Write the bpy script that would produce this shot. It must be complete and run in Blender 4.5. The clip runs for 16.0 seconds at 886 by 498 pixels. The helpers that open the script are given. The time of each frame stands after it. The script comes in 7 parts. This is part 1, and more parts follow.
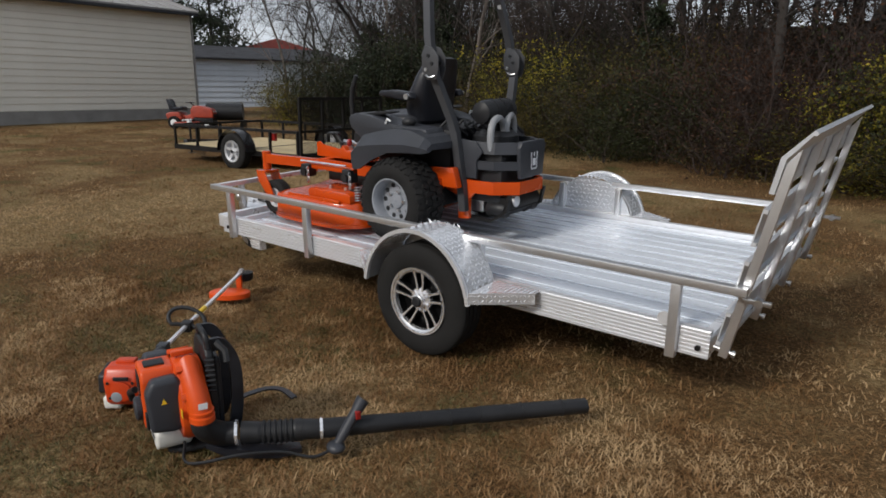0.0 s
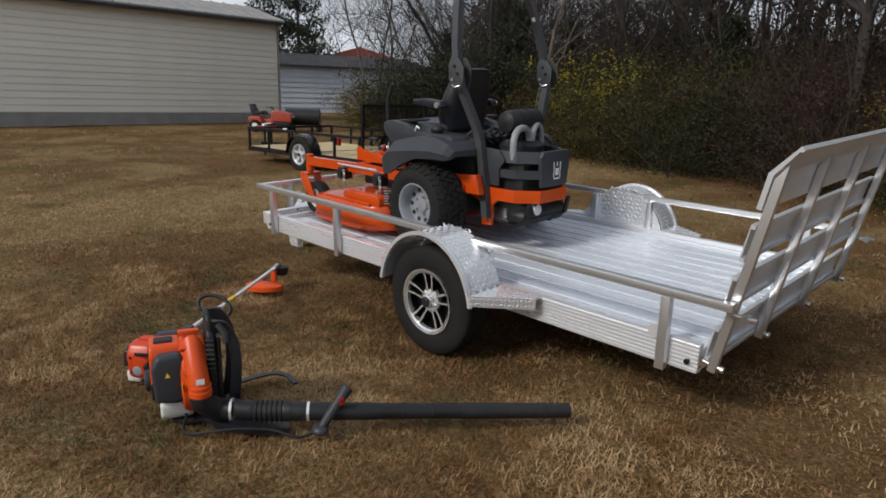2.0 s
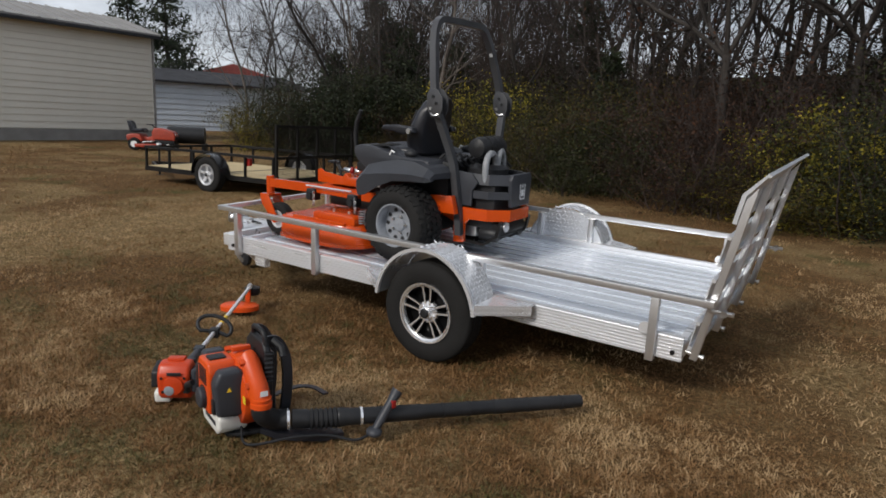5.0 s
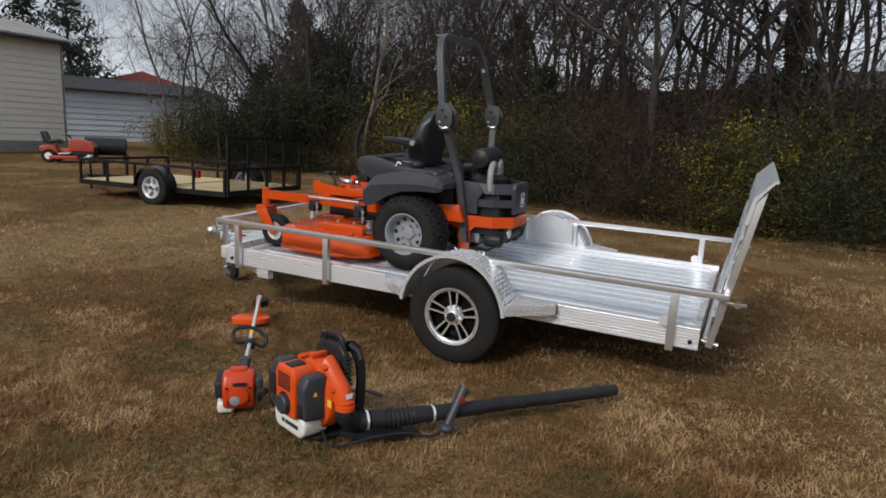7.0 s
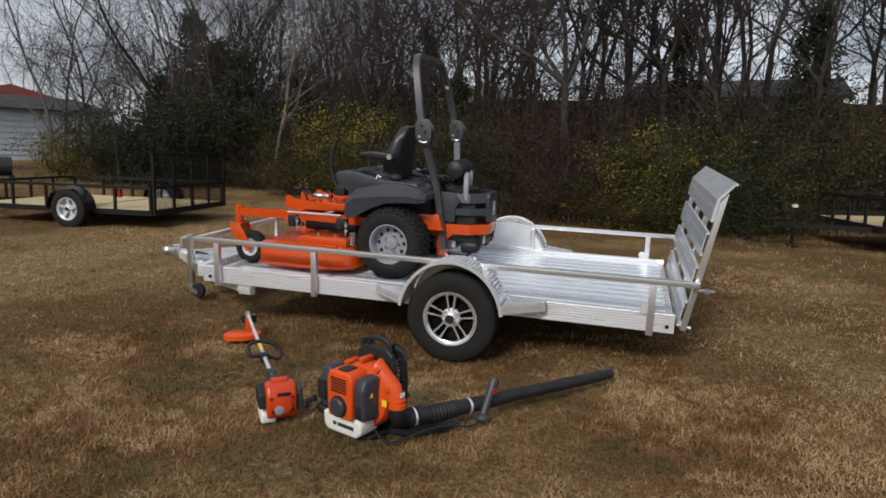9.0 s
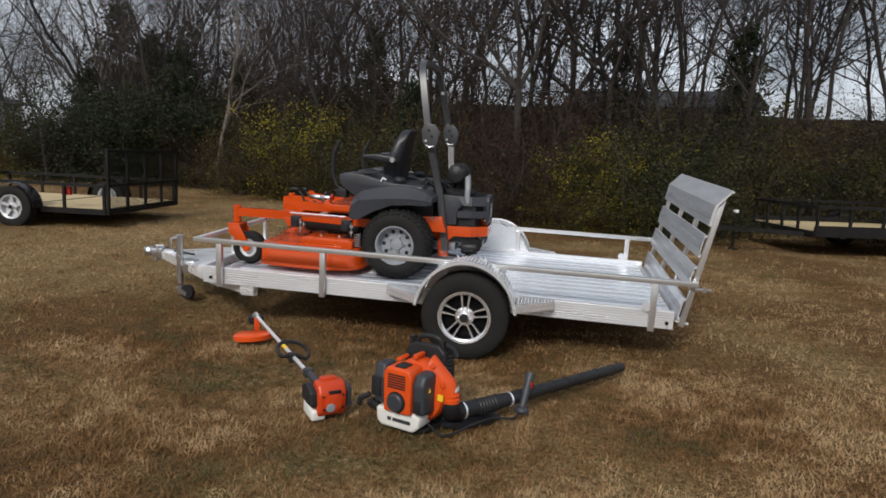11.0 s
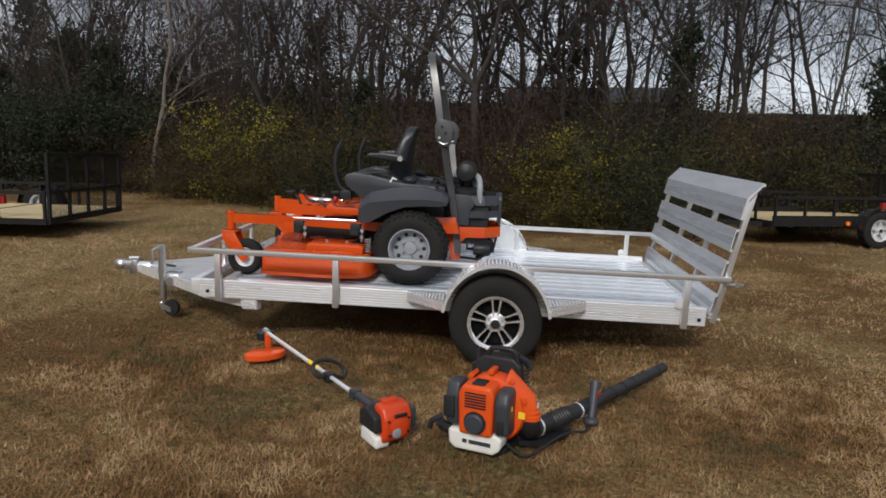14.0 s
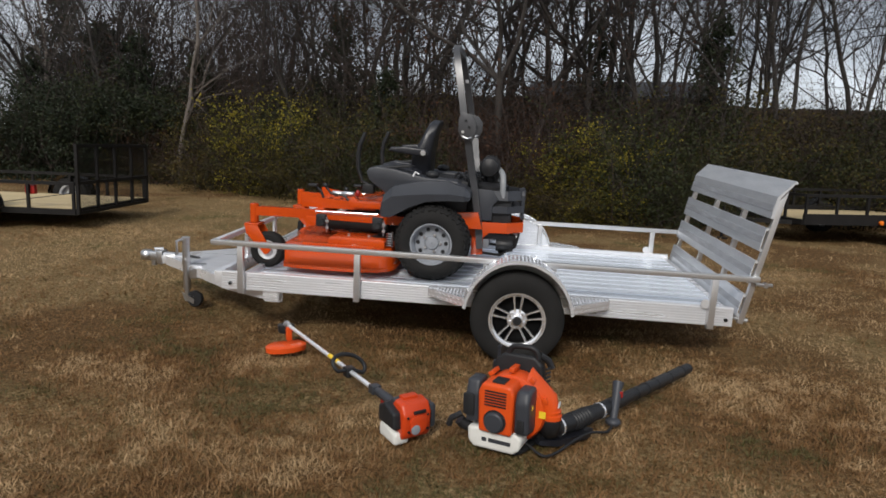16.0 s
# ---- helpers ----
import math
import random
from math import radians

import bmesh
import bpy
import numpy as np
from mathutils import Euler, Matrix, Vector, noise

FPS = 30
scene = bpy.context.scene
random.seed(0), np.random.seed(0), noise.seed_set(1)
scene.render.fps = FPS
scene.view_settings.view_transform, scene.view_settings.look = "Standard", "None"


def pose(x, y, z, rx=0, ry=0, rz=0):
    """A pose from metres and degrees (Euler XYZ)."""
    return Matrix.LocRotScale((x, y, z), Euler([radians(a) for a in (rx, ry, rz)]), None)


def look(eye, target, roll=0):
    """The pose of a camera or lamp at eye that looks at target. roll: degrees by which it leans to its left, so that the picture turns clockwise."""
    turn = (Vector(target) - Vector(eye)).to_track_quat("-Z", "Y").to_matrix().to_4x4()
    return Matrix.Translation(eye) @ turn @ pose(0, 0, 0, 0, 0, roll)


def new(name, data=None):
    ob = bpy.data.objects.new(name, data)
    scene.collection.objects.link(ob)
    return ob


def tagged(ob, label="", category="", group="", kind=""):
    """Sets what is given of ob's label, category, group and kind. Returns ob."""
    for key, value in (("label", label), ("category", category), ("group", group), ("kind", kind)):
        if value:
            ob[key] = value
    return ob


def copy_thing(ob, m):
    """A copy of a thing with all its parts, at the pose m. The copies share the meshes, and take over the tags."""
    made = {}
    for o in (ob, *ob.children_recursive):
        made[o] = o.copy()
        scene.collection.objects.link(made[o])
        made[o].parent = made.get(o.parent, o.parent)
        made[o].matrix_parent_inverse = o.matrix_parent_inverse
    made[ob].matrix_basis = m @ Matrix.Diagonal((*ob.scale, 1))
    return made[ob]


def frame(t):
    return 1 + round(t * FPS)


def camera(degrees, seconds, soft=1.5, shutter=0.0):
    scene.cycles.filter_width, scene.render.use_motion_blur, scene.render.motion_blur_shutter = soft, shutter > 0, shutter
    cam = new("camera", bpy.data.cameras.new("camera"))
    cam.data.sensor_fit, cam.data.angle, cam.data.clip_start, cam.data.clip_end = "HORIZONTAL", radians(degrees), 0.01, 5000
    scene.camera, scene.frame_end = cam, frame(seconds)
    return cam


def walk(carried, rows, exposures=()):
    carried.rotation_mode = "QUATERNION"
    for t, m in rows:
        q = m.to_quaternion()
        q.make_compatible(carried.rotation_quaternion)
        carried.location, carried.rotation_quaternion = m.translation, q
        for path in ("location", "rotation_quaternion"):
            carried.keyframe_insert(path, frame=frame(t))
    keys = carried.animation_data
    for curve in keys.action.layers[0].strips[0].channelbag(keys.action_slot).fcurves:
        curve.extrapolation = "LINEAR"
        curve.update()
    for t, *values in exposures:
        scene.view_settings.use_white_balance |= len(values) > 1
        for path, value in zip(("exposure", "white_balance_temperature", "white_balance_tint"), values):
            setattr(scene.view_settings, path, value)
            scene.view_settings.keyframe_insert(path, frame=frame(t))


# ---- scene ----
cam = camera(69.4, 16.0, soft=1.7)
METRES, EYE, TILT, LEAN, TURN = 4.673, 1.5, 0.0, 0.0, 41.4
ROWS = [
    (0.0, 0.0, 0.0, 0.0, 0.06, -13.78, -0.23),
    (0.5, 0.0562, -0.0161, 0.0026, 5.41, -13.27, -1.48),
    (1.0, 0.0849, -0.026, 0.0025, 6.06, -13.14, -1.22),
    (1.5, 0.0897, -0.026, 0.0019, 6.8, -13.09, -0.97),
    (2.0, 0.0848, -0.0257, 0.0012, 7.19, -13.1, -1.27),
    (2.5, 0.0586, -0.0224, 0.0, 5.46, -13.2, -2.47),
    (3.0, 0.0165, -0.0233, 0.0023, 0.53, -12.85, -0.98),
    (3.5, -0.0084, -0.0383, 0.0026, 0.09, -12.69, -1.74),
    (4.0, -0.0326, -0.0686, 0.0055, -1.33, -11.44, -1.21),
    (4.5, -0.0545, -0.0879, 0.0063, -3.01, -11.06, -1.62),
    (7.0, -0.2472, -0.1282, 0.0043, -11.93, -9.84, -2.29),
    (7.5, -0.2917, -0.1195, 0.0042, -16.41, -9.46, -1.14),
    (8.0, -0.3289, -0.1253, 0.0033, -17.32, -9.24, -2.08),
    (8.5, -0.3703, -0.1382, 0.0065, -19.62, -8.94, -1.68),
    (11.0, -0.5576, -0.1169, 0.0088, -27.97, -8.46, -2.22),
    (11.5, -0.5914, -0.0986, 0.0059, -32.19, -8.04, -2.53),
    (12.0, -0.6253, -0.0746, 0.0043, -34.12, -7.86, -1.59),
    (12.5, -0.6313, -0.051, 0.0035, -32.82, -8.63, -2.62),
    (13.0, -0.6329, -0.0239, 0.0035, -32.35, -8.65, -1.73),
    (13.5, -0.641, -0.003, 0.0039, -32.39, -8.6, -2.34),
    (14.0, -0.6601, 0.0192, 0.0033, -34.53, -8.44, -1.31),
    (14.5, -0.6729, 0.0321, 0.0032, -37.22, -8.71, -1.46),
    (15.0, -0.6699, 0.0332, 0.0026, -36.64, -8.95, -3.01),
    (15.5, -0.6607, 0.029, 0.0032, -34.58, -9.04, -2.1),
    (16.0, -0.655, 0.0256, 0.0041, -32.44, -9.03, -1.74),
]
walk(cam, [(t, pose(0, 0, EYE, TILT, LEAN, TURN) @ pose(METRES * x, METRES * y, METRES * z, 90 + pitch, roll, yaw)) for t, x, y, z, yaw, pitch, roll in ROWS], [(0.0, -0.08), (4.5, -0.08), (8.5, -0.03), (11.0, 0.0), (16.0, 0.0)])


def edge_y(x):
    """Where the bushes begin."""
    k = [(-40, 30), (-24, 22), (-16, 16.5), (-11.5, 14.3), (-7, 12.6), (-3, 11.4), (0, 11.2), (3, 12.6), (8, 13.6), (14, 13.4), (30, 14)]
    for (a, b), (c, d) in zip(k, k[1:]):
        if a <= x <= c:
            return b + (d - b) * (x - a) / (c - a)
    return 30.0 if x < 0 else 14.0


def lawn(x, y):
    """Height of the lawn."""
    s = -0.87 * (x + 5) + 0.48 * (y - 2)
    rise = 0.0137 * (s if s > 0 else 0.0) if s < 60 else 0.822
    dip = -0.06 * math.exp(-((x + 2.6) / 2.6) ** 2 - ((y - 3.4) / 1.9) ** 2)
    return rise + dip + 0.025 * math.exp(-((x + 2.4) / 2.5) ** 2 - ((y - 0.9) / 1.0) ** 2)


def g(x, y):
    """Height of the ground: the lawn, and the wooded bank behind the bushes."""
    t = min(max((y - edge_y(x) - 1.2) / 6.0, 0.0), 1.0)
    u = min(max((x + 19) / 6, 0.0), 1.0)
    return lawn(x, y) + 3.1 * t * t * (3 - 2 * t) * u


# ---- world, sun ----
world = bpy.data.worlds.new("world")
scene.world = world
world.use_nodes = True
wn, wl = world.node_tree.nodes, world.node_tree.links
wn.clear()
SUN_EL, SUN_AZ = 36.0, 266.0     # azimuth of the sun, counter-clockwise from +x
sky = wn.new("ShaderNodeTexSky")
sky.sky_type, sky.sun_disc = "NISHITA", False
sky.sun_elevation, sky.sun_rotation = radians(SUN_EL), radians(90 - SUN_AZ)
sky.air_density, sky.dust_density = 1.0, 2.0
wcoord = wn.new("ShaderNodeTexCoord")
wmap = wn.new("ShaderNodeMapping")
wmap.inputs["Scale"].default_value = (1, 1, 2.6)
cloud = wn.new("ShaderNodeTexNoise")
cloud.inputs["Scale"].default_value, cloud.inputs["Detail"].default_value, cloud.inputs["Roughness"].default_value = 3.0, 7, 0.58
ramp_c = wn.new("ShaderNodeValToRGB")
ramp_c.color_ramp.elements[0].position, ramp_c.color_ramp.elements[0].color = 0.33, (2.4, 2.62, 3.05, 1)
ramp_c.color_ramp.elements[1].position, ramp_c.color_ramp.elements[1].color = 0.66, (8.7, 9.15, 9.9, 1)
mixw = wn.new("ShaderNodeMix")
mixw.data_type = "RGBA"
mixw.inputs[0].default_value = 0.82
bg = wn.new("ShaderNodeBackground")
bg.inputs["Strength"].default_value = 0.108
outw = wn.new("ShaderNodeOutputWorld")
wl.new(wcoord.outputs["Generated"], wmap.inputs["Vector"])
wl.new(wmap.outputs["Vector"], cloud.inputs["Vector"])
wl.new(cloud.outputs["Fac"], ramp_c.inputs["Fac"])
wl.new(sky.outputs["Color"], mixw.inputs[6])
wl.new(ramp_c.outputs["Color"], mixw.inputs[7])
wl.new(mixw.outputs[2], bg.inputs["Color"])
wl.new(bg.outputs["Background"], outw.inputs["Surface"])
sun_data = bpy.data.lights.new("sun", "SUN")
sun_data.energy, sun_data.angle, sun_data.color = 2.6, radians(12), (1.0, 0.95, 0.89)
sun = new("sun", sun_data)
sun.matrix_world = look((0, 0, 30), (-math.cos(radians(SUN_AZ)) * math.cos(radians(SUN_EL)) * 10, -math.sin(radians(SUN_AZ)) * math.cos(radians(SUN_EL)) * 10, 30 - 10 * math.sin(radians(SUN_EL))))


# ---- materials ----
def mat(name, a, b=None, rough=0.5, metal=0.0, scale=8.0, bump=0.0, bump_scale=60.0, stretch=(1, 1, 1), rvar=0.12, rand=0.0, island=False, coat=0.0, spec=0.5, dirt=0.0, trans=0.0):
    """A surface that varies between colours a and b at two scales, with fine relief."""
    m = bpy.data.materials.new(name)
    m.use_nodes = True
    n, l = m.node_tree.nodes, m.node_tree.links
    p = n["Principled BSDF"]
    b = b or tuple(c * 0.82 for c in a)
    tc = n.new("ShaderNodeTexCoord")
    mp = n.new("ShaderNodeMapping")
    mp.inputs["Scale"].default_value = stretch
    l.new(tc.outputs["Object"], mp.inputs["Vector"])
    n1, n2 = n.new("ShaderNodeTexNoise"), n.new("ShaderNodeTexNoise")
    n1.inputs["Scale"].default_value, n1.inputs["Detail"].default_value = scale, 4
    n2.inputs["Scale"].default_value, n2.inputs["Detail"].default_value = bump_scale, 3
    for q in (n1, n2):
        l.new(mp.outputs["Vector"], q.inputs["Vector"])
    add = n.new("ShaderNodeMath")
    add.operation = "MULTIPLY_ADD"
    l.new(n2.outputs["Fac"], add.inputs[0])
    add.inputs[1].default_value = 0.35
    l.new(n1.outputs["Fac"], add.inputs[2])
    rg = n.new("ShaderNodeMapRange")
    rg.inputs["From Min"].default_value, rg.inputs["From Max"].default_value = 0.42, 0.95
    l.new(add.outputs[0], rg.inputs["Value"])
    mx = n.new("ShaderNodeMix")
    mx.data_type = "RGBA"
    mx.inputs[6].default_value, mx.inputs[7].default_value = (*a, 1), (*b, 1)
    l.new(rg.outputs["Result"], mx.inputs[0])
    col = mx.outputs[2]
    if rand or island:
        if island:
            src = n.new("ShaderNodeNewGeometry").outputs["Random Per Island"]
        else:
            src = n.new("ShaderNodeObjectInfo").outputs["Random"]
        hv = n.new("ShaderNodeHueSaturation")
        mr = n.new("ShaderNodeMapRange")
        mr.inputs["To Min"].default_value, mr.inputs["To Max"].default_value = 1 - rand, 1 + rand
        l.new(src, mr.inputs["Value"])
        l.new(mr.outputs["Result"], hv.inputs["Value"])
        l.new(col, hv.inputs["Color"])
        col = hv.outputs["Color"]
    l.new(col, p.inputs["Base Color"])
    rr = n.new("ShaderNodeMapRange")
    rr.inputs["To Min"].default_value, rr.inputs["To Max"].default_value = max(0.02, rough - rvar), min(1, rough + rvar)
    l.new(n1.outputs["Fac"], rr.inputs["Value"])
    l.new(rr.outputs["Result"], p.inputs["Roughness"])
    p.inputs["Metallic"].default_value = metal
    p.inputs["Specular IOR Level"].default_value = spec
    p.inputs["Coat Weight"].default_value = coat
    if bump:
        bp = n.new("ShaderNodeBump")
        bp.inputs["Strength"].default_value, bp.inputs["Distance"].default_value = bump, 0.01
        l.new(n2.outputs["Fac"], bp.inputs["Height"])
        l.new(bp.outputs["Normal"], p.inputs["Normal"])
    return m


def worn_track(n, l, x, fac, amount):
    """Adds the dry wheel track that runs beside the tongue of the trailer."""
    of = n.new("ShaderNodeMath")
    of.inputs[1].default_value = 8.4
    l.new(x, of.inputs[0])
    ab = n.new("ShaderNodeMath")
    ab.operation = "ABSOLUTE"
    l.new(of.outputs[0], ab.inputs[0])
    mr = n.new("ShaderNodeMapRange")
    mr.interpolation_type = "SMOOTHSTEP"
    mr.inputs["From Min"].default_value, mr.inputs["From Max"].default_value = 0.2, 2.4
    mr.inputs["To Min"].default_value, mr.inputs["To Max"].default_value = amount, 0.0
    l.new(ab.outputs[0], mr.inputs["Value"])
    ad = n.new("ShaderNodeMath")
    l.new(mr.outputs["Result"], ad.inputs[0])
    l.new(fac, ad.inputs[1])
    return ad.outputs[0]


def leaf_mat(name, colours, light=0.35, patch=1.5, pale_side=0.0, each=1.0, clump=0.0, clump_scale=34.0):
    """Leaves or blades whose colour differs from piece to piece, letting some light through."""
    m = bpy.data.materials.new(name)
    m.use_nodes = True
    n, l = m.node_tree.nodes, m.node_tree.links
    p = n["Principled BSDF"]
    rn = n.new("ShaderNodeNewGeometry").outputs["Random Per Island"]
    tc = n.new("ShaderNodeTexCoord")
    big = n.new("ShaderNodeTexNoise")
    big.inputs["Scale"].default_value, big.inputs["Detail"].default_value = 1.0, 5
    l.new(tc.outputs["Object"], big.inputs["Vector"])
    ad = n.new("ShaderNodeMath")
    ad.operation = "MULTIPLY_ADD"
    ad.inputs[1].default_value = patch
    l.new(big.outputs["Fac"], ad.inputs[0])
    s = n.new("ShaderNodeMath")
    s.operation = "MULTIPLY_ADD"
    l.new(rn, s.inputs[0])
    s.inputs[1].default_value, s.inputs[2].default_value = each, (1 - each) / 2 - patch / 2
    l.new(s.outputs[0], ad.inputs[2])
    cr = n.new("ShaderNodeValToRGB")
    e = cr.color_ramp.elements
    while len(e) < len(colours):
        e.new(0.5)
    for i, c in enumerate(colours):
        e[i].position, e[i].color = i / (len(colours) - 1), (*c, 1)
    fac = ad.outputs[0]
    if clump:
        fine = n.new("ShaderNodeTexNoise")
        fine.inputs["Scale"].default_value, fine.inputs["Detail"].default_value = clump_scale, 3
        l.new(tc.outputs["Object"], fine.inputs["Vector"])
        c1 = n.new("ShaderNodeMath")
        c1.operation = "MULTIPLY_ADD"
        l.new(fine.outputs["Fac"], c1.inputs[0])
        c1.inputs[1].default_value, c1.inputs[2].default_value = clump, -clump / 2
        c2 = n.new("ShaderNodeMath")
        l.new(c1.outputs[0], c2.inputs[0])
        l.new(fac, c2.inputs[1])
        fac = c2.outputs[0]
    # Shifts towards the paler colours on the +x side.
    if pale_side:
        sx = n.new("ShaderNodeSeparateXYZ")
        l.new(tc.outputs["Object"], sx.inputs[0])
        mr = n.new("ShaderNodeMapRange")
        mr.interpolation_type = "SMOOTHSTEP"
        mr.inputs["From Min"].default_value, mr.inputs["From Max"].default_value, mr.inputs["To Max"].default_value = 1.3, 3.0, pale_side
        of = n.new("ShaderNodeMath")
        of.inputs[1].default_value = 3.0
        l.new(sx.outputs["X"], of.inputs[0])
        ab = n.new("ShaderNodeMath")
        ab.operation = "MAXIMUM"
        l.new(of.outputs[0], ab.inputs[0])
        ab.inputs[1].default_value = 0.0
        l.new(ab.outputs[0], mr.inputs["Value"])
        a2 = n.new("ShaderNodeMath")
        l.new(fac, a2.inputs[0])
        l.new(mr.outputs["Result"], a2.inputs[1])
        fac = worn_track(n, l, sx.outputs["X"], a2.outputs[0], 0.62)
    l.new(fac, cr.inputs["Fac"])
    l.new(cr.outputs["Color"], p.inputs["Base Color"])
    p.inputs["Roughness"].default_value = 0.6
    p.inputs["Specular IOR Level"].default_value = 0.3
    if light:
        tr = n.new("ShaderNodeBsdfTranslucent")
        l.new(cr.outputs["Color"], tr.inputs["Color"])
        ms = n.new("ShaderNodeMixShader")
        ms.inputs[0].default_value = light
        l.new(p.outputs[0], ms.inputs[1])
        l.new(tr.outputs[0], ms.inputs[2])
        l.new(ms.outputs[0], n["Material Output"].inputs["Surface"])
    return m


ALU = mat("mill_aluminium", (0.90, 0.915, 0.935), (0.74, 0.75, 0.775), 0.30, 0.58, 3.0, 0.05, 90, (0.25, 3, 3), rand=0.05)
TUBE = mat("extruded_aluminium_tube", (0.78, 0.785, 0.79), (0.62, 0.625, 0.635), 0.33, 0.85, 4.0, 0.06, 90, (2, 2, 0.4), rand=0.04)
ALU_DULL = mat("dull_aluminium", (0.66, 0.66, 0.66), (0.5, 0.5, 0.5), 0.45, 1.0, 5.0, 0.1, 70)
SLAT = mat("bright_aluminium_slat", (0.80, 0.825, 0.86), (0.58, 0.605, 0.64), 0.34, 0.55, 5.0, 0.05, 80, (3, 0.35, 1.6))
SLAT_STREAK = mat("streaked_aluminium_strip", (0.36, 0.37, 0.39), (0.58, 0.595, 0.62), 0.5, 0.5, 11.0, 0.1, 80, (1, 0.5, 2.5))
SEAM = mat("shaded_groove_strip", (0.10, 0.104, 0.112), (0.06, 0.063, 0.07), 0.55, 0.3, 8, 0.1, 60)
# The planks' blue tint is sky reflection put into the colour.
PLANK = mat("sky_tinted_aluminium", (0.86, 0.915, 0.985), (0.74, 0.80, 0.885), 0.26, 0.36, 1.6, 0.05, 120, (0.3, 4, 4), rand=0.06)
ZINC = mat("galvanised_steel", (0.74, 0.75, 0.76), (0.55, 0.56, 0.58), 0.33, 1.0, 14, 0.06, 80)
CHROME = mat("polished_alloy", (0.90, 0.905, 0.92), (0.84, 0.84, 0.85), 0.16, 0.75, 8, 0, rvar=0.06)
RUBBER = mat("tyre_rubber", (0.011, 0.0108, 0.0105), (0.018, 0.0175, 0.017), 0.8, 0, 9, 0.3, 140, spec=0.2)
POCKET = mat("black_wheel_pocket", (0.004, 0.004, 0.0042), (0.006, 0.006, 0.0062), 0.4, 0, 8, spec=0.12)
BLACK = mat("black_plastic", (0.012, 0.0125, 0.014), (0.02, 0.0205, 0.022), 0.45, 0, 10, 0.12, 150, spec=0.3)
BLACK_GLOSS = mat("black_gloss_paint", (0.012, 0.012, 0.013), (0.02, 0.02, 0.021), 0.25, 0, 6, 0.02, 60)
STEEL_BLACK = mat("black_painted_steel", (0.009, 0.0085, 0.0085), (0.015, 0.014, 0.0135), 0.5, 0, 5, 0.08, 60, spec=0.18)
ORANGE = mat("orange_paint", (0.55, 0.066, 0.005), (0.47, 0.053, 0.004), 0.24, 0, 6, 0.02, 50, coat=0.45, spec=0.4)
ORANGE_RED = mat("red_orange_plastic", (0.54, 0.052, 0.010), (0.44, 0.040, 0.009), 0.34, 0, 7, 0.05, 120, spec=0.4)
ORANGE_P = mat("orange_plastic", (0.64, 0.078, 0.010), (0.55, 0.062, 0.009), 0.36, 0, 7, 0.05, 120, spec=0.35)
GREY = mat("dark_grey_plastic", (0.040, 0.043, 0.051), (0.031, 0.034, 0.040), 0.42, 0, 6, 0.12, 160, spec=0.35)
HOSE = mat("grey_hose_plastic", (0.26, 0.27, 0.28), (0.2, 0.21, 0.22), 0.5, 0, 8, 0.05, 80)
RIM_MOWER = mat("grey_painted_rim", (0.29, 0.31, 0.34), (0.22, 0.235, 0.26), 0.42, 0.2, 8, 0.03, 60)
TRACTOR_RED = mat("faded_orange_paint", (0.36, 0.045, 0.02), (0.26, 0.035, 0.018), 0.45, 0, 5, 0.03, 40)
GREY_PAINT = mat("grey_metallic_paint", (0.066, 0.068, 0.073), (0.05, 0.052, 0.057), 0.34, 0.15, 6, 0.03, 90)
RIM_GREY = mat("silver_painted_rim", (0.6, 0.61, 0.63), (0.5, 0.51, 0.53), 0.4, 0.3, 8, 0.03, 60)
WHITE_P = mat("white_translucent_plastic", (0.72, 0.72, 0.68), (0.6, 0.6, 0.56), 0.4, 0, 6, 0.05, 80)
YELLOW = mat("yellow_sticker", (0.8, 0.55, 0.03), (0.75, 0.5, 0.03), 0.4)
LABEL = mat("white_sticker", (0.75, 0.76, 0.77), (0.68, 0.69, 0.7), 0.45)
RED = mat("red_plastic", (0.30, 0.016, 0.014), (0.22, 0.012, 0.01), 0.35)
AMBER = mat("amber_lens", (0.85, 0.22, 0.02), (0.8, 0.18, 0.01), 0.25)
VINYL = mat("black_vinyl", (0.009, 0.010, 0.014), (0.014, 0.015, 0.02), 0.38, 0, 12, 0.15, 180)
WOOD = mat("treated_pine_board", (0.52, 0.42, 0.24), (0.40, 0.31, 0.17), 0.75, 0, 2.5, 0.2, 40, (0.15, 3, 3), rand=0.1)
SIDING = mat("cream_metal_siding", (0.82, 0.79, 0.70), (0.76, 0.73, 0.64), 0.5, 0, 0.8, 0.04, 12, rand=0.02)
SIDING_B = mat("pale_blue_metal_siding", (0.56, 0.62, 0.69), (0.48, 0.54, 0.61), 0.5, 0, 0.9, 0.05, 10, rand=0.03)
ROOF = mat("grey_metal_roof", (0.30, 0.295, 0.285), (0.22, 0.215, 0.21), 0.65, 0.0, 1.0, 0.05, 10)
ROOF_RED = mat("red_metal_roof", (0.26, 0.05, 0.04), (0.2, 0.04, 0.03), 0.55, 0, 1.0)
CONCRETE = mat("weathered_concrete", (0.32, 0.31, 0.29), (0.22, 0.21, 0.2), 0.85, 0, 2.0, 0.3, 30)
BARK = mat("grey_brown_bark", (0.036, 0.030, 0.026), (0.02, 0.017, 0.015), 0.9, 0, 5, 0.6, 30, (2, 2, 0.5), rand=0.25)
BARK_PALE = mat("pale_grey_bark", (0.13, 0.11, 0.094), (0.07, 0.06, 0.052), 0.9, 0, 4, 0.5, 30, (2, 2, 0.5), rand=0.15)
TWIG = mat("reddish_twigs", (0.042, 0.027, 0.022), (0.026, 0.019, 0.016), 0.9, 0, 3, rand=0.2)
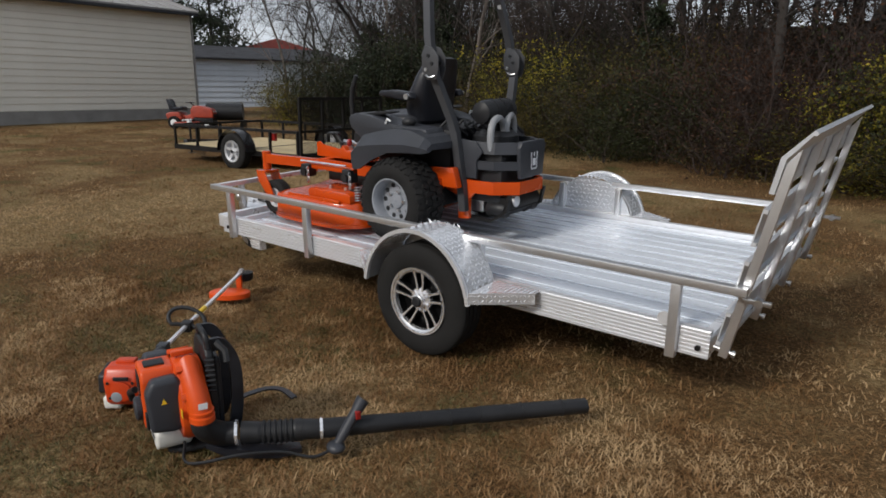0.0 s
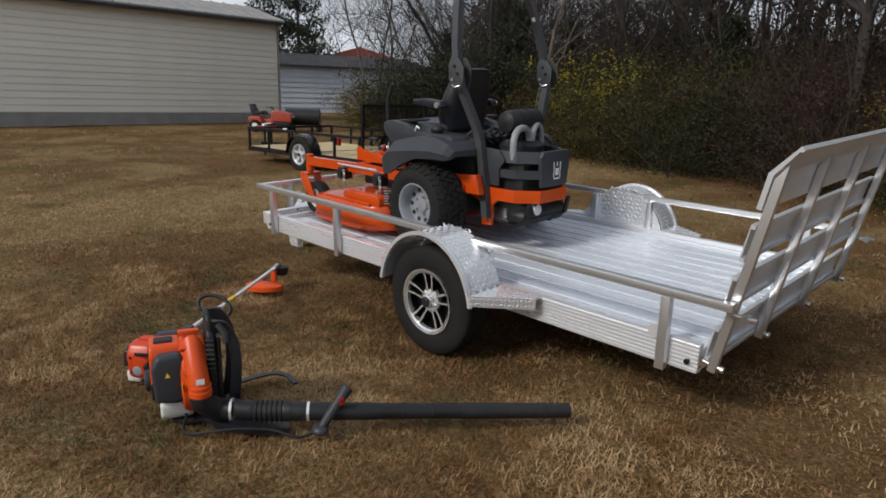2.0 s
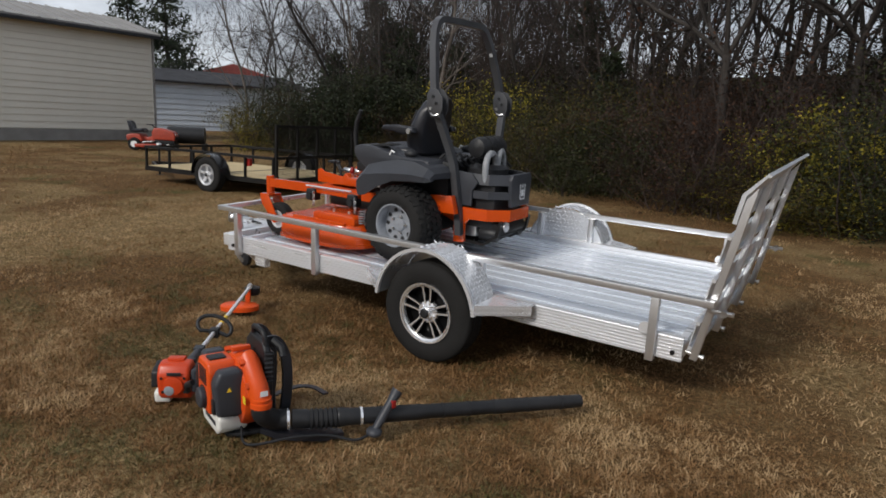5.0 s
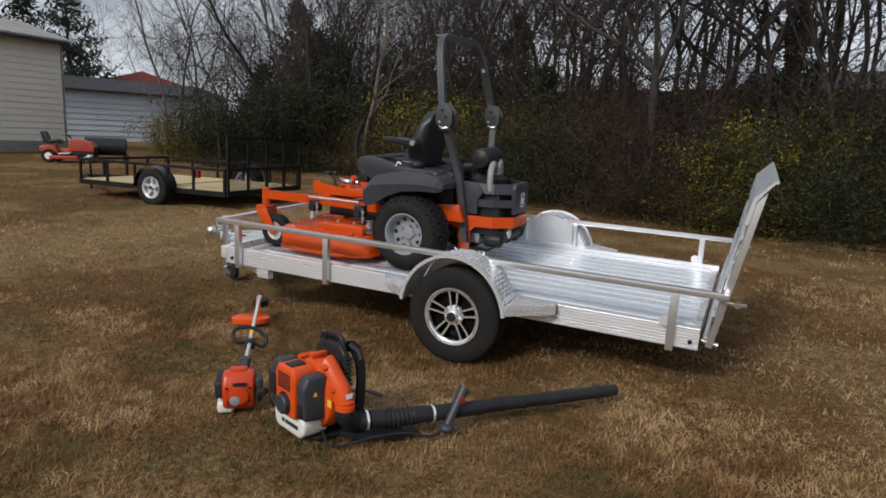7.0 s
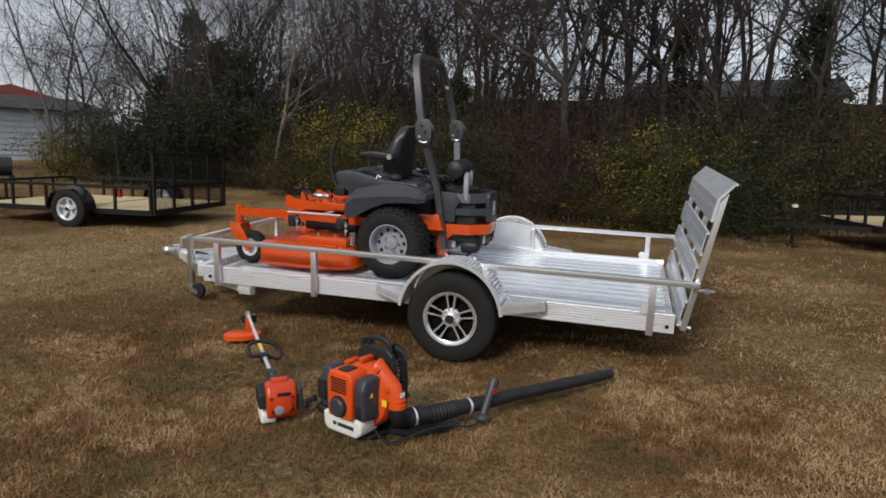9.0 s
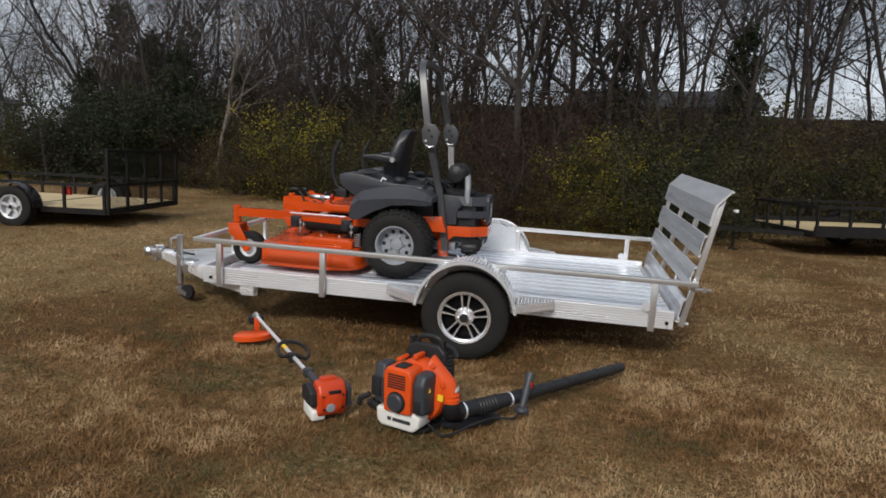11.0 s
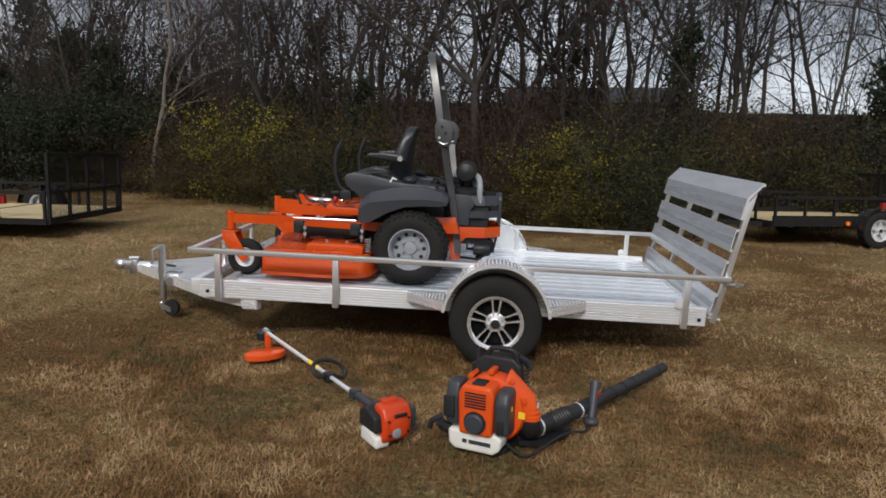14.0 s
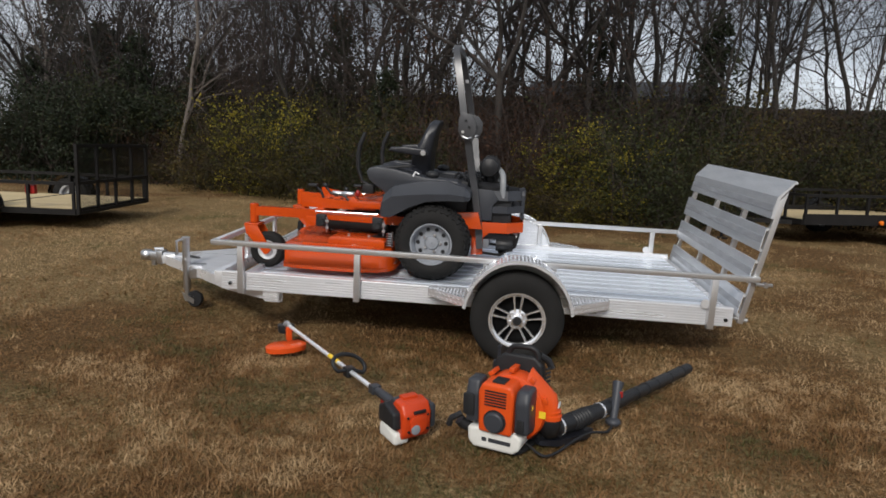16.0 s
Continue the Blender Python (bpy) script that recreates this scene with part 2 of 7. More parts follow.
L_GREEN = leaf_mat("dark_green_leaves", [(0.009, 0.012, 0.004), (0.020, 0.026, 0.008), (0.040, 0.046, 0.014), (0.088, 0.086, 0.026)], 0.35, 1.2, each=0.3, clump=1.6, clump_scale=3.2)
L_OLIVE = leaf_mat("olive_leaves", [(0.014, 0.013, 0.005), (0.038, 0.034, 0.009), (0.088, 0.070, 0.016), (0.18, 0.13, 0.028)], 0.35, 1.2, each=0.35, clump=1.6, clump_scale=3.0)
L_YELLOW = leaf_mat("yellow_green_leaves", [(0.022, 0.026, 0.006), (0.125, 0.118, 0.016), (0.27, 0.225, 0.026), (0.45, 0.35, 0.04)], 0.4, 1.2, each=0.35, clump=1.7, clump_scale=2.6)
L_BROWN = leaf_mat("russet_leaves", [(0.014, 0.008, 0.005), (0.030, 0.015, 0.009), (0.060, 0.026, 0.013), (0.11, 0.045, 0.018)], 0.3, 1.2, each=0.35, clump=1.5, clump_scale=2.6)
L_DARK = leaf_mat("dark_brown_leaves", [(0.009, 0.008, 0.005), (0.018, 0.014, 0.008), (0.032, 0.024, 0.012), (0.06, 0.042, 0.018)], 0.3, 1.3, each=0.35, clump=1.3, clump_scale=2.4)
L_CEDAR = leaf_mat("cedar_sprays", [(0.008, 0.013, 0.006), (0.016, 0.024, 0.010), (0.034, 0.042, 0.016)], 0.15, 1.3, each=0.3, clump=1.4, clump_scale=2.6)
L_GRASS = leaf_mat("dry_grass_blades", [(0.092, 0.080, 0.025), (0.150, 0.074, 0.025), (0.225, 0.118, 0.044), (0.315, 0.19, 0.087), (0.46, 0.315, 0.165)], 0.25, 3.7, 0.42, 0.5, 1.8, 6.0)


TREAD = mat("diamond_tread_plate", (0.9, 0.91, 0.93), (0.78, 0.795, 0.815), 0.22, 0.7, 9, 0.06, 60)
ROOF_DARK = mat("weathered_dark_roof", (0.060, 0.062, 0.068), (0.038, 0.039, 0.043), 0.95, 0, 1.2, 0.1, 8, spec=0.1)


# ---- mesh helpers ----
def B():
    return bmesh.new()


def box(bm, x0, x1, y0, y1, z0, z1, bev=0.0, m=None):
    r = bmesh.ops.create_cube(bm, size=1.0)
    vs = r["verts"]
    for v in vs:
        v.co = Vector((x0 + (v.co.x + 0.5) * (x1 - x0), y0 + (v.co.y + 0.5) * (y1 - y0), z0 + (v.co.z + 0.5) * (z1 - z0)))
    if bev:
        es = list({e for v in vs for e in v.link_edges})
        out = bmesh.ops.bevel(bm, geom=es, offset=bev, segments=2, affect="EDGES", clamp_overlap=True, profile=0.6)
        vs = list({v for f in out["faces"] for v in f.verts} | {v for v in vs if v.is_valid})
    if m is not None:
        for v in vs:
            v.co = m @ v.co
    return vs


def prism(bm, pts, axis, a0, a1, bev=0.0, seg=2, m=None):
    """A polygon in the plane across axis, pushed from a0 to a1. Plane order: x -> (y, z), y -> (x, z), z -> (x, y)."""
    def put(p, a):
        return {"x": (a, p[0], p[1]), "y": (p[0], a, p[1]), "z": (p[0], p[1], a)}[axis]
    lo, hi = [bm.verts.new(put(p, a0)) for p in pts], [bm.verts.new(put(p, a1)) for p in pts]
    k = len(pts)
    fs = [bm.faces.new(lo[::-1]), bm.faces.new(hi)] + [bm.faces.new((lo[i], lo[(i + 1) % k], hi[(i + 1) % k], hi[i])) for i in range(k)]
    bmesh.ops.recalc_face_normals(bm, faces=fs)
    vs = lo + hi
    if bev:
        es = list({e for v in vs for e in v.link_edges})
        out = bmesh.ops.bevel(bm, geom=es, offset=bev, segments=seg, affect="EDGES", clamp_overlap=True, profile=0.6)
        vs = list({v for f in out["faces"] for v in f.verts} | {v for v in vs if v.is_valid})
    if m is not None:
        for v in vs:
            v.co = m @ v.co
    return vs


def sweep(bm, pts, r, n=10, closed=False, flat=None, up=None):
    """A round tube, or a flat bar of flat = (width, height), along pts. r may be a list."""
    P = [Vector(p) for p in pts]
    k = len(P)
    rr = r if isinstance(r, (list, tuple)) else [r] * k
    rings, ref = [], None
    for i in range(k):
        a, b = (P[(i - 1) % k], P[(i + 1) % k]) if closed else (P[max(i - 1, 0)], P[min(i + 1, k - 1)])
        t = (b - a).normalized()
        if up is not None:
            u = Vector(up)
        elif ref is None:
            u = Vector((0, 0, 1)) if abs(t.z) < 0.9 else Vector((1, 0, 0))
        else:
            u = ref
        s = t.cross(u).normalized()
        u = s.cross(t).normalized()
        ref = u
        if flat:
            w, h = flat[0] / 2, flat[1] / 2
            ring = [bm.verts.new(P[i] + s * (x * w * rr[i]) + u * (y * h * rr[i])) for x, y in ((-1, -1), (1, -1), (1, 1), (-1, 1))]
        else:
            ring = [bm.verts.new(P[i] + (s * math.cos(2 * math.pi * j / n) + u * math.sin(2 * math.pi * j / n)) * rr[i]) for j in range(n)]
        rings.append(ring)
    q = len(rings[0])
    fs = []
    for i in range(k if closed else k - 1):
        a, b = rings[i], rings[(i + 1) % k]
        for j in range(q):
            fs.append(bm.faces.new((a[j], a[(j + 1) % q], b[(j + 1) % q], b[j])))
    if not closed:
        fs += [bm.faces.new(rings[0][::-1]), bm.faces.new(rings[-1])]
    bmesh.ops.recalc_face_normals(bm, faces=fs)
    return [v for ring in rings for v in ring]


def eased(pts, k=6):
    """A smooth line through pts, k steps from point to point."""
    P = [Vector(p) for p in pts]
    P = [P[0] * 2 - P[1]] + P + [P[-1] * 2 - P[-2]]
    out = []
    for a, b, c, d in zip(P, P[1:], P[2:], P[3:]):
        for i in range(k):
            t = i / k
            out.append(tuple(0.5 * (b * 2 + (c - a) * t + (a * 2 - b * 5 + c * 4 - d) * t * t + (b * 3 - a - c * 3 + d) * t ** 3)))
    return out + [tuple(P[-2])]


def lathe(bm, prof, c, axis="y", n=32, cap=True):
    """prof: (radius, along) pairs turned about the axis through c."""
    c = Vector(c)
    rings = []
    for r, a in prof:
        ring = []
        for j in range(n):
            u, v = math.cos(2 * math.pi * j / n) * r, math.sin(2 * math.pi * j / n) * r
            ring.append(bm.verts.new(c + Vector({"x": (a, u, v), "y": (u, a, v), "z": (u, v, a)}[axis])))
        rings.append(ring)
    fs = []
    for a, b in zip(rings, rings[1:]):
        for j in range(n):
            fs.append(bm.faces.new((a[j], a[(j + 1) % n], b[(j + 1) % n], b[j])))
    if cap:
        fs += [bm.faces.new(rings[0][::-1]), bm.faces.new(rings[-1])]
    bmesh.ops.recalc_face_normals(bm, faces=fs)
    return [v for ring in rings for v in ring]


def loft(bm, rings, cap=True):
    R = [[bm.verts.new(p) for p in ring] for ring in rings]
    q, fs = len(R[0]), []
    for a, b in zip(R, R[1:]):
        for j in range(q):
            fs.append(bm.faces.new((a[j], a[(j + 1) % q], b[(j + 1) % q], b[j])))
    if cap:
        fs += [bm.faces.new(R[0][::-1]), bm.faces.new(R[-1])]
    bmesh.ops.recalc_face_normals(bm, faces=fs)
    return [v for ring in R for v in ring]


def ball(bm, c, sx, sy, sz, n=16):
    r = bmesh.ops.create_uvsphere(bm, u_segments=n, v_segments=n // 2 + 2, radius=1.0)
    for v in r["verts"]:
        v.co = Vector(c) + Vector((v.co.x * sx, v.co.y * sy, v.co.z * sz))
    return r["verts"]


def mesh_of(name, bm, material, smooth=40):
    me = bpy.data.meshes.new(name)
    bm.normal_update()
    bm.to_mesh(me)
    bm.free()
    me.materials.append(material)
    if smooth:
        me.shade_smooth()
        me.set_sharp_from_angle(angle=radians(smooth))
    return me


def part(name, bm, material, parent, label="", smooth=40):
    ob = new(name, mesh_of(name, bm, material, smooth))
    ob.parent = parent
    if label:
        ob["label"] = label
    return ob


def piece(name, me, parent, x=0.0, y=0.0, z=0.0, m=None):
    ob = new(name, me)
    ob.parent = parent
    ob.matrix_basis = m if m is not None else Matrix.Translation((x, y, z))
    return ob


def thing(name, m, label, category, group="", kind=""):
    ob = new(name)
    ob.empty_display_size = 0.1
    ob.matrix_basis = m
    return tagged(ob, label, category, group, kind)


def structure(name, bm, material, label, category, kind="structure", smooth=0):
    return tagged(new(name, mesh_of(name, bm, material, smooth)), label, category, "", kind)


# ---- ground ----
def ground_material():
    m = bpy.data.materials.new("dormant_lawn")
    m.use_nodes = True
    n, l = m.node_tree.nodes, m.node_tree.links
    p = n["Principled BSDF"]
    tc = n.new("ShaderNodeTexCoord")

    def noise_node(scale, detail=4, rough=0.6):
        q = n.new("ShaderNodeTexNoise")
        q.inputs["Scale"].default_value, q.inputs["Detail"].default_value, q.inputs["Roughness"].default_value = scale, detail, rough
        l.new(tc.outputs["Object"], q.inputs["Vector"])
        return q.outputs["Fac"]

    def ramp(fac, stops):
        r = n.new("ShaderNodeValToRGB")
        e = r.color_ramp.elements
        while len(e) < len(stops):
            e.new(0.5)
        for i, (pos, c) in enumerate(stops):
            e[i].position, e[i].color = pos, (*c, 1)
        l.new(fac, r.inputs["Fac"])
        return r.outputs["Color"]

    def mix(fac, a, b):
        q = n.new("ShaderNodeMix")
        q.data_type = "RGBA"
        l.new(fac, q.inputs[0])
        l.new(a, q.inputs[6])
        l.new(b, q.inputs[7])
        return q.outputs[2]
    fine = ramp(noise_node(38, 6, 0.75), [(0.34, (0.040, 0.024, 0.011)), (0.5, (0.130, 0.074, 0.031)), (0.66, (0.29, 0.172, 0.078))])
    dry = ramp(noise_node(30, 6, 0.75), [(0.34, (0.055, 0.036, 0.016)), (0.5, (0.21, 0.14, 0.064)), (0.66, (0.42, 0.305, 0.155))])
    green = ramp(noise_node(34, 6, 0.75), [(0.3, (0.035, 0.04, 0.014)), (0.5, (0.075, 0.078, 0.025)), (0.7, (0.14, 0.13, 0.045))])
    big = noise_node(0.42, 4, 0.6)
    f1 = n.new("ShaderNodeMapRange")
    f1.inputs["From Min"].default_value, f1.inputs["From Max"].default_value = 0.46, 0.58
    sp = n.new("ShaderNodeSeparateXYZ")
    l.new(tc.outputs["Object"], sp.inputs[0])
    l.new(worn_track(n, l, sp.outputs["X"], big, 0.26), f1.inputs["Value"])
    big2 = noise_node(0.75, 5, 0.65)
    f2 = n.new("ShaderNodeMapRange")
    f2.inputs["From Min"].default_value, f2.inputs["From Max"].default_value = 0.56, 0.72
    l.new(big2, f2.inputs["Value"])
    c = mix(f2.outputs["Result"], mix(f1.outputs["Result"], fine, dry), green)
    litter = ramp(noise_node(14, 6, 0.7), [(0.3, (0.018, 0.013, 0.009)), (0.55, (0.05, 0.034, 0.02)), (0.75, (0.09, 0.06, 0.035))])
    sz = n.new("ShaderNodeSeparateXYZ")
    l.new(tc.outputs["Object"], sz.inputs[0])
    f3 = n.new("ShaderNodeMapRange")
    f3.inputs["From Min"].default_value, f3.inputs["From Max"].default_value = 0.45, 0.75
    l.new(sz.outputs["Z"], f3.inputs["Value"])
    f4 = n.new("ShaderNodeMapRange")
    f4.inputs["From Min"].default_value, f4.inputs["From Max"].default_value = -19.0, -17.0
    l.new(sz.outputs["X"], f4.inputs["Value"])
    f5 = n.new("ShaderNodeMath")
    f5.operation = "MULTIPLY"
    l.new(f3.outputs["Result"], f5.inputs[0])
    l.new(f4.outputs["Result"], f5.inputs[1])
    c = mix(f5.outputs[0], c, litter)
    l.new(c, p.inputs["Base Color"])
    p.inputs["Roughness"].default_value = 0.95
    p.inputs["Specular IOR Level"].default_value = 0.1
    bp = n.new("ShaderNodeBump")
    bp.inputs["Strength"].default_value, bp.inputs["Distance"].default_value = 0.8, 0.05
    l.new(noise_node(45, 5, 0.7), bp.inputs["Height"])
    l.new(bp.outputs["Normal"], p.inputs["Normal"])
    return m


def axis_steps(lo, hi, near_lo, near_hi, step):
    a = [near_lo + i * step for i in range(int((near_hi - near_lo) / step) + 1)]
    d, left, right = step, [], []
    v = a[0]
    while v > lo:
        d *= 1.35
        v -= d
        left.append(v)
    v, d = a[-1], step
    while v < hi:
        d *= 1.35
        v += d
        right.append(v)
    return left[::-1] + a + right


def uneven(x, y):
    """Small humps and hollows of the lawn."""
    return 0.018 * noise.noise((x * 0.9, y * 0.9, 0)) + 0.006 * noise.noise((x * 2.1, y * 2.1, 4))


def build_ground():
    xs, ys = axis_steps(-700, 700, -16, 10, 0.25), axis_steps(-700, 700, -4, 16, 0.25)
    vs = [(x, y, g(x, y) + uneven(x, y)) for y in ys for x in xs]
    k = len(xs)
    fs = [(j * k + i, j * k + i + 1, (j + 1) * k + i + 1, (j + 1) * k + i) for j in range(len(ys) - 1) for i in range(k - 1)]
    me = bpy.data.meshes.new("ground")
    me.from_pydata(vs, [], fs)
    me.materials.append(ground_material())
    me.shade_smooth()
    return tagged(new("ground", me), "dormant brown lawn with straw and green patches", "lawn", "", "structure")


build_ground()


# ---- aluminium trailer ----
TRAILER = pose(-0.986, 2.945, 0, 2.2, 1.323, 4.29) @ pose(0, 0.03, 0, 0, 0, -0.83)
trailer = thing("utility_trailer", TRAILER, "silver aluminium utility trailer with raised tailgate ramp on grass", "trailer")
W = 2.04


def ribbed_side(y_out, y_in, name):
    """Extruded side beam: seven ribs on its outer face."""
    bm = B()
    s = 1 if y_in > y_out else -1
    pts, z0, z1, n = [], 0.262, 0.405, 7
    h = (z1 - z0) / n
    for i in range(n):
        z = z0 + i * h
        pts += [(y_out, z + 0.002), (y_out, z + h - 0.005), (y_out + s * 0.008, z + h - 0.0045), (y_out + s * 0.008, z + h + 0.0005)]
    pts += [(y_in, z1), (y_in, z0)]
    prism(bm, pts, "x", -3.89, 0.05)
    return part(name, bm, ALU, trailer, "ribbed extruded side beam", 30)


ribbed_side(0.0, 0.05, "side_beam")
ribbed_side(W, W - 0.05, "side_beam")
bm = B()
box(bm, -3.72, -3.67, 0.05, W - 0.05, 0.262, 0.40, 0.004)
part("front_beam", bm, ALU, trailer)
bm = B()
box(bm, 0.0, 0.045, 0.05, W - 0.05, 0.262, 0.372, 0.004)
part("rear_beam", bm, ALU, trailer)
for x in (-3.1, -2.4, -1.0, -0.4):
    bm = B()
    box(bm, x, x + 0.05, 0.05, W - 0.05, 0.27, 0.335, 0.004)
    part("cross_member", bm, ALU_DULL, trailer)
# deck planks, ribbed lengthways
n_plank = 13
pw = (W - 0.104) / n_plank
hp = pw / 2
pts = [(-hp + 0.012, 0.0), (-hp + 0.015, 0.003), (hp - 0.015, 0.003), (hp - 0.012, 0.0), (hp - 0.012, -0.03), (-hp + 0.012, -0.03)]
bm = B()
prism(bm, pts, "x", -3.665, -0.002)
plank_mesh = mesh_of("deck_plank", bm, PLANK, 30)
for i in range(n_plank):
    piece("deck_plank", plank_mesh, trailer, 0, 0.052 + pw * (i + 0.5), 0.365)
# dull recessed strips between the planks; groove shade is put into their colour
bm = B()
box(bm, -3.664, -0.004, -0.0117, 0.0117, -0.022, -0.012)
seam_mesh = mesh_of("recessed_strip", bm, SEAM, 0)
for i in range(1, n_plank):
    piece("recessed_strip", seam_mesh, trailer, 0, 0.052 + pw * i, 0.365)


def posts_and_rail(side):
    """Rail of one side with its posts; side 0 stands at y = 0, side 1 at y = W."""
    y = (lambda a: a) if side == 0 else (lambda a: W - a)

    def b(name, x0, x1, a0, a1, z0, z1, label=""):
        q = B()
        ya, yb = sorted((y(a0), y(a1)))
        box(q, x0, x1, ya, yb, z0, z1, 0.004)
        return part(name, q, TUBE, trailer, label)
    for x in (-3.72, -2.79, -0.12):
        b("post", x - 0.024, x + 0.024, -0.046, -0.001, 0.245, 0.622)
    for x in (-1.80, -1.29):
        b("post", x - 0.022, x + 0.022, 0.004, 0.046, 0.366, 0.622)
    b("top_rail", -3.955, 0.19, -0.046, 0.002, 0.6225, 0.662, "square aluminium top rail")
    q = B()
    lathe(q, [(0.004, -0.006), (0.035, -0.006), (0.035, 0.006), (0.004, 0.006)], (-0.165, y(-0.02), 0.43), "y", 16)
    part("tie_ring", q, ALU, trailer)
    for x in (0.0, -3.818):
        q = B()
        lathe(q, [(0.014, -0.008), (0.014, 0.008)], (x, y(-0.004), 0.312), "y", 8)
        part("bolt", q, STEEL_BLACK, trailer)


posts_and_rail(0)
posts_and_rail(1)
bm = B()
box(bm, -3.955, -3.912, 0.0025, W - 0.0025, 0.6225, 0.660, 0.004)
part("front_rail", bm, ALU, trailer)
for y in (0.62, 1.3):
    bm = B()
    box(bm, -3.945, -3.915, y - 0.02, y + 0.02, 0.405, 0.622, 0.004)
    part("front_post", bm, ALU, trailer)
bm = B()
box(bm, -3.95, -3.89, 0.0, W, 0.30, 0.405, 0.004)
part("front_cross_beam", bm, ALU, trailer)


def lozenges(bm, place, lu, lv, pitch=0.034):
    """Raised tread lozenges over a plate: place(u, v) gives a point and its outward normal."""
    nu, nv = max(1, int(lu / pitch)), max(1, int(lv / pitch))
    for i in range(nu):
        for j in range(nv):
            u, v = (i + 0.5) * lu / nu, (j + 0.5) * lv / nv
            s = 1 if (i + j) % 2 else -1
            c, n = place(u, v)
            c2, c3 = place(u + 0.001, v)[0], place(u, v + 0.001)[0]
            a, b = (c2 - c).normalized(), (c3 - c).normalized()
            d = (a + b * s).normalized() * pitch * 0.52
            e = n.cross(d).normalized() * pitch * 0.22
            q = [bm.verts.new(p) for p in (c - d - n * 0.0004, c + e - n * 0.0004, c + d - n * 0.0004, c - e - n * 0.0004, c - d * 0.45 + n * pitch * 0.09, c + d * 0.45 + n * pitch * 0.09)]
            for f in ((0, 3, 4), (3, 2, 5, 4), (2, 1, 5), (1, 0, 4, 5)):
                bm.faces.new([q[k] for k in f])


def fender(side):
    s = -1 if side == 0 else 1
    y0 = 0.0 if side == 0 else W
    yo, yi = y0 + s * (0.285 if side == 0 else 0.24), y0 + s * 0.003
    cx, cz, hx, hz = -1.547, 0.275, 0.395, 0.425
    arc = [(cx + hx * math.cos(radians(a)), cz + hz * math.sin(radians(a))) for a in [8 + i * 164 / 22 for i in range(23)]]
    inner = [(cx + (x - cx) * 0.985, cz + (z - cz) * 0.987) for x, z in arc]
    bm = B()
    prism(bm, arc + inner[::-1], "y", yo, yi)

    def on_arc(u, v):
        a = radians(8 + u / 1.2 * 164)
        x, z = cx + hx * math.cos(a), cz + hz * math.sin(a)
        return Vector((x, min(yo, yi) + v, z)), Vector((math.cos(a) / hx, 0, math.sin(a) / hz)).normalized()
    lozenges(bm, on_arc, 1.2, 0.28 if side == 0 else 0.235, 0.03)
    part("fender", bm, TREAD, trailer, "bright diamond tread plate fender", 13)
    # rolled outer lip
    bm = B()
    lip = [(x, yo + s * 0.0, z) for x, z in arc]
    sweep(bm, lip, 1.0, flat=(0.022, 0.022), up=(0, 1, 0))
    part("fender_lip", bm, ALU, trailer)
    # inner wall behind the wheel
    bm = B()
    prism(bm, [(cx + 0.97 * (x - cx), max(cz + 0.97 * (z - cz), 0.37)) for x, z in arc], "y", y0 - s * 0.001, y0 - s * 0.0035)
    for zz in [0.385 + 0.036 * k for k in range(9)]:
        hw = hx * 0.93 * math.sqrt(max(0.0, 1 - ((zz - cz) / hz) ** 2))
        if hw > 0.05:
            lozenges(bm, lambda u, v: (Vector((cx - hw + u, y0 - s * 0.0035, zz + v)), Vector((0, -s, 0))), 2 * hw, 0.036, 0.036)
    part("inner_plate", bm, TREAD, trailer, "", 0)
    for sx in (-1, 1):
        xa = cx + sx * (hx - 0.005)
        xb = cx + sx * (hx + 0.285)
        bm = B()
        plan = [(xa, yi), (xb, yi), (xb, yi + s * 0.05), (xa, yo)]
        prism(bm, plan, "z", 0.404, 0.409)
        lozenges(bm, lambda u, v: (Vector((xa + sx * u, yi + s * (0.012 + v * (1 - 0.75 * u / 0.285)), 0.409)), Vector((0, 0, 1))), 0.28, 0.22, 0.025)
        part("step", bm, TREAD, trailer, "tapered tread plate step", 0)
        bm = B()
        p0, p1 = Vector((xa, yo, 0)), Vector((xb, yi + s * 0.05, 0))
        sweep(bm, [(p0.x, p0.y, 0.375), (p1.x, p1.y, 0.375)], 1.0, flat=(0.005, 0.064))
        along = p1 - p0
        out_n = Vector((0, 0, 1)).cross(along).normalized()
        if out_n.y * s < 0:
            out_n = -out_n
        lozenges(bm, lambda u, v: (p0 + along * (u / along.length) + out_n * 0.003 + Vector((0, 0, 0.346 + v)), out_n), along.length, 0.06, 0.022)
        part("step_skirt", bm, TREAD, trailer, "", 0)


fender(0)
fender(1)


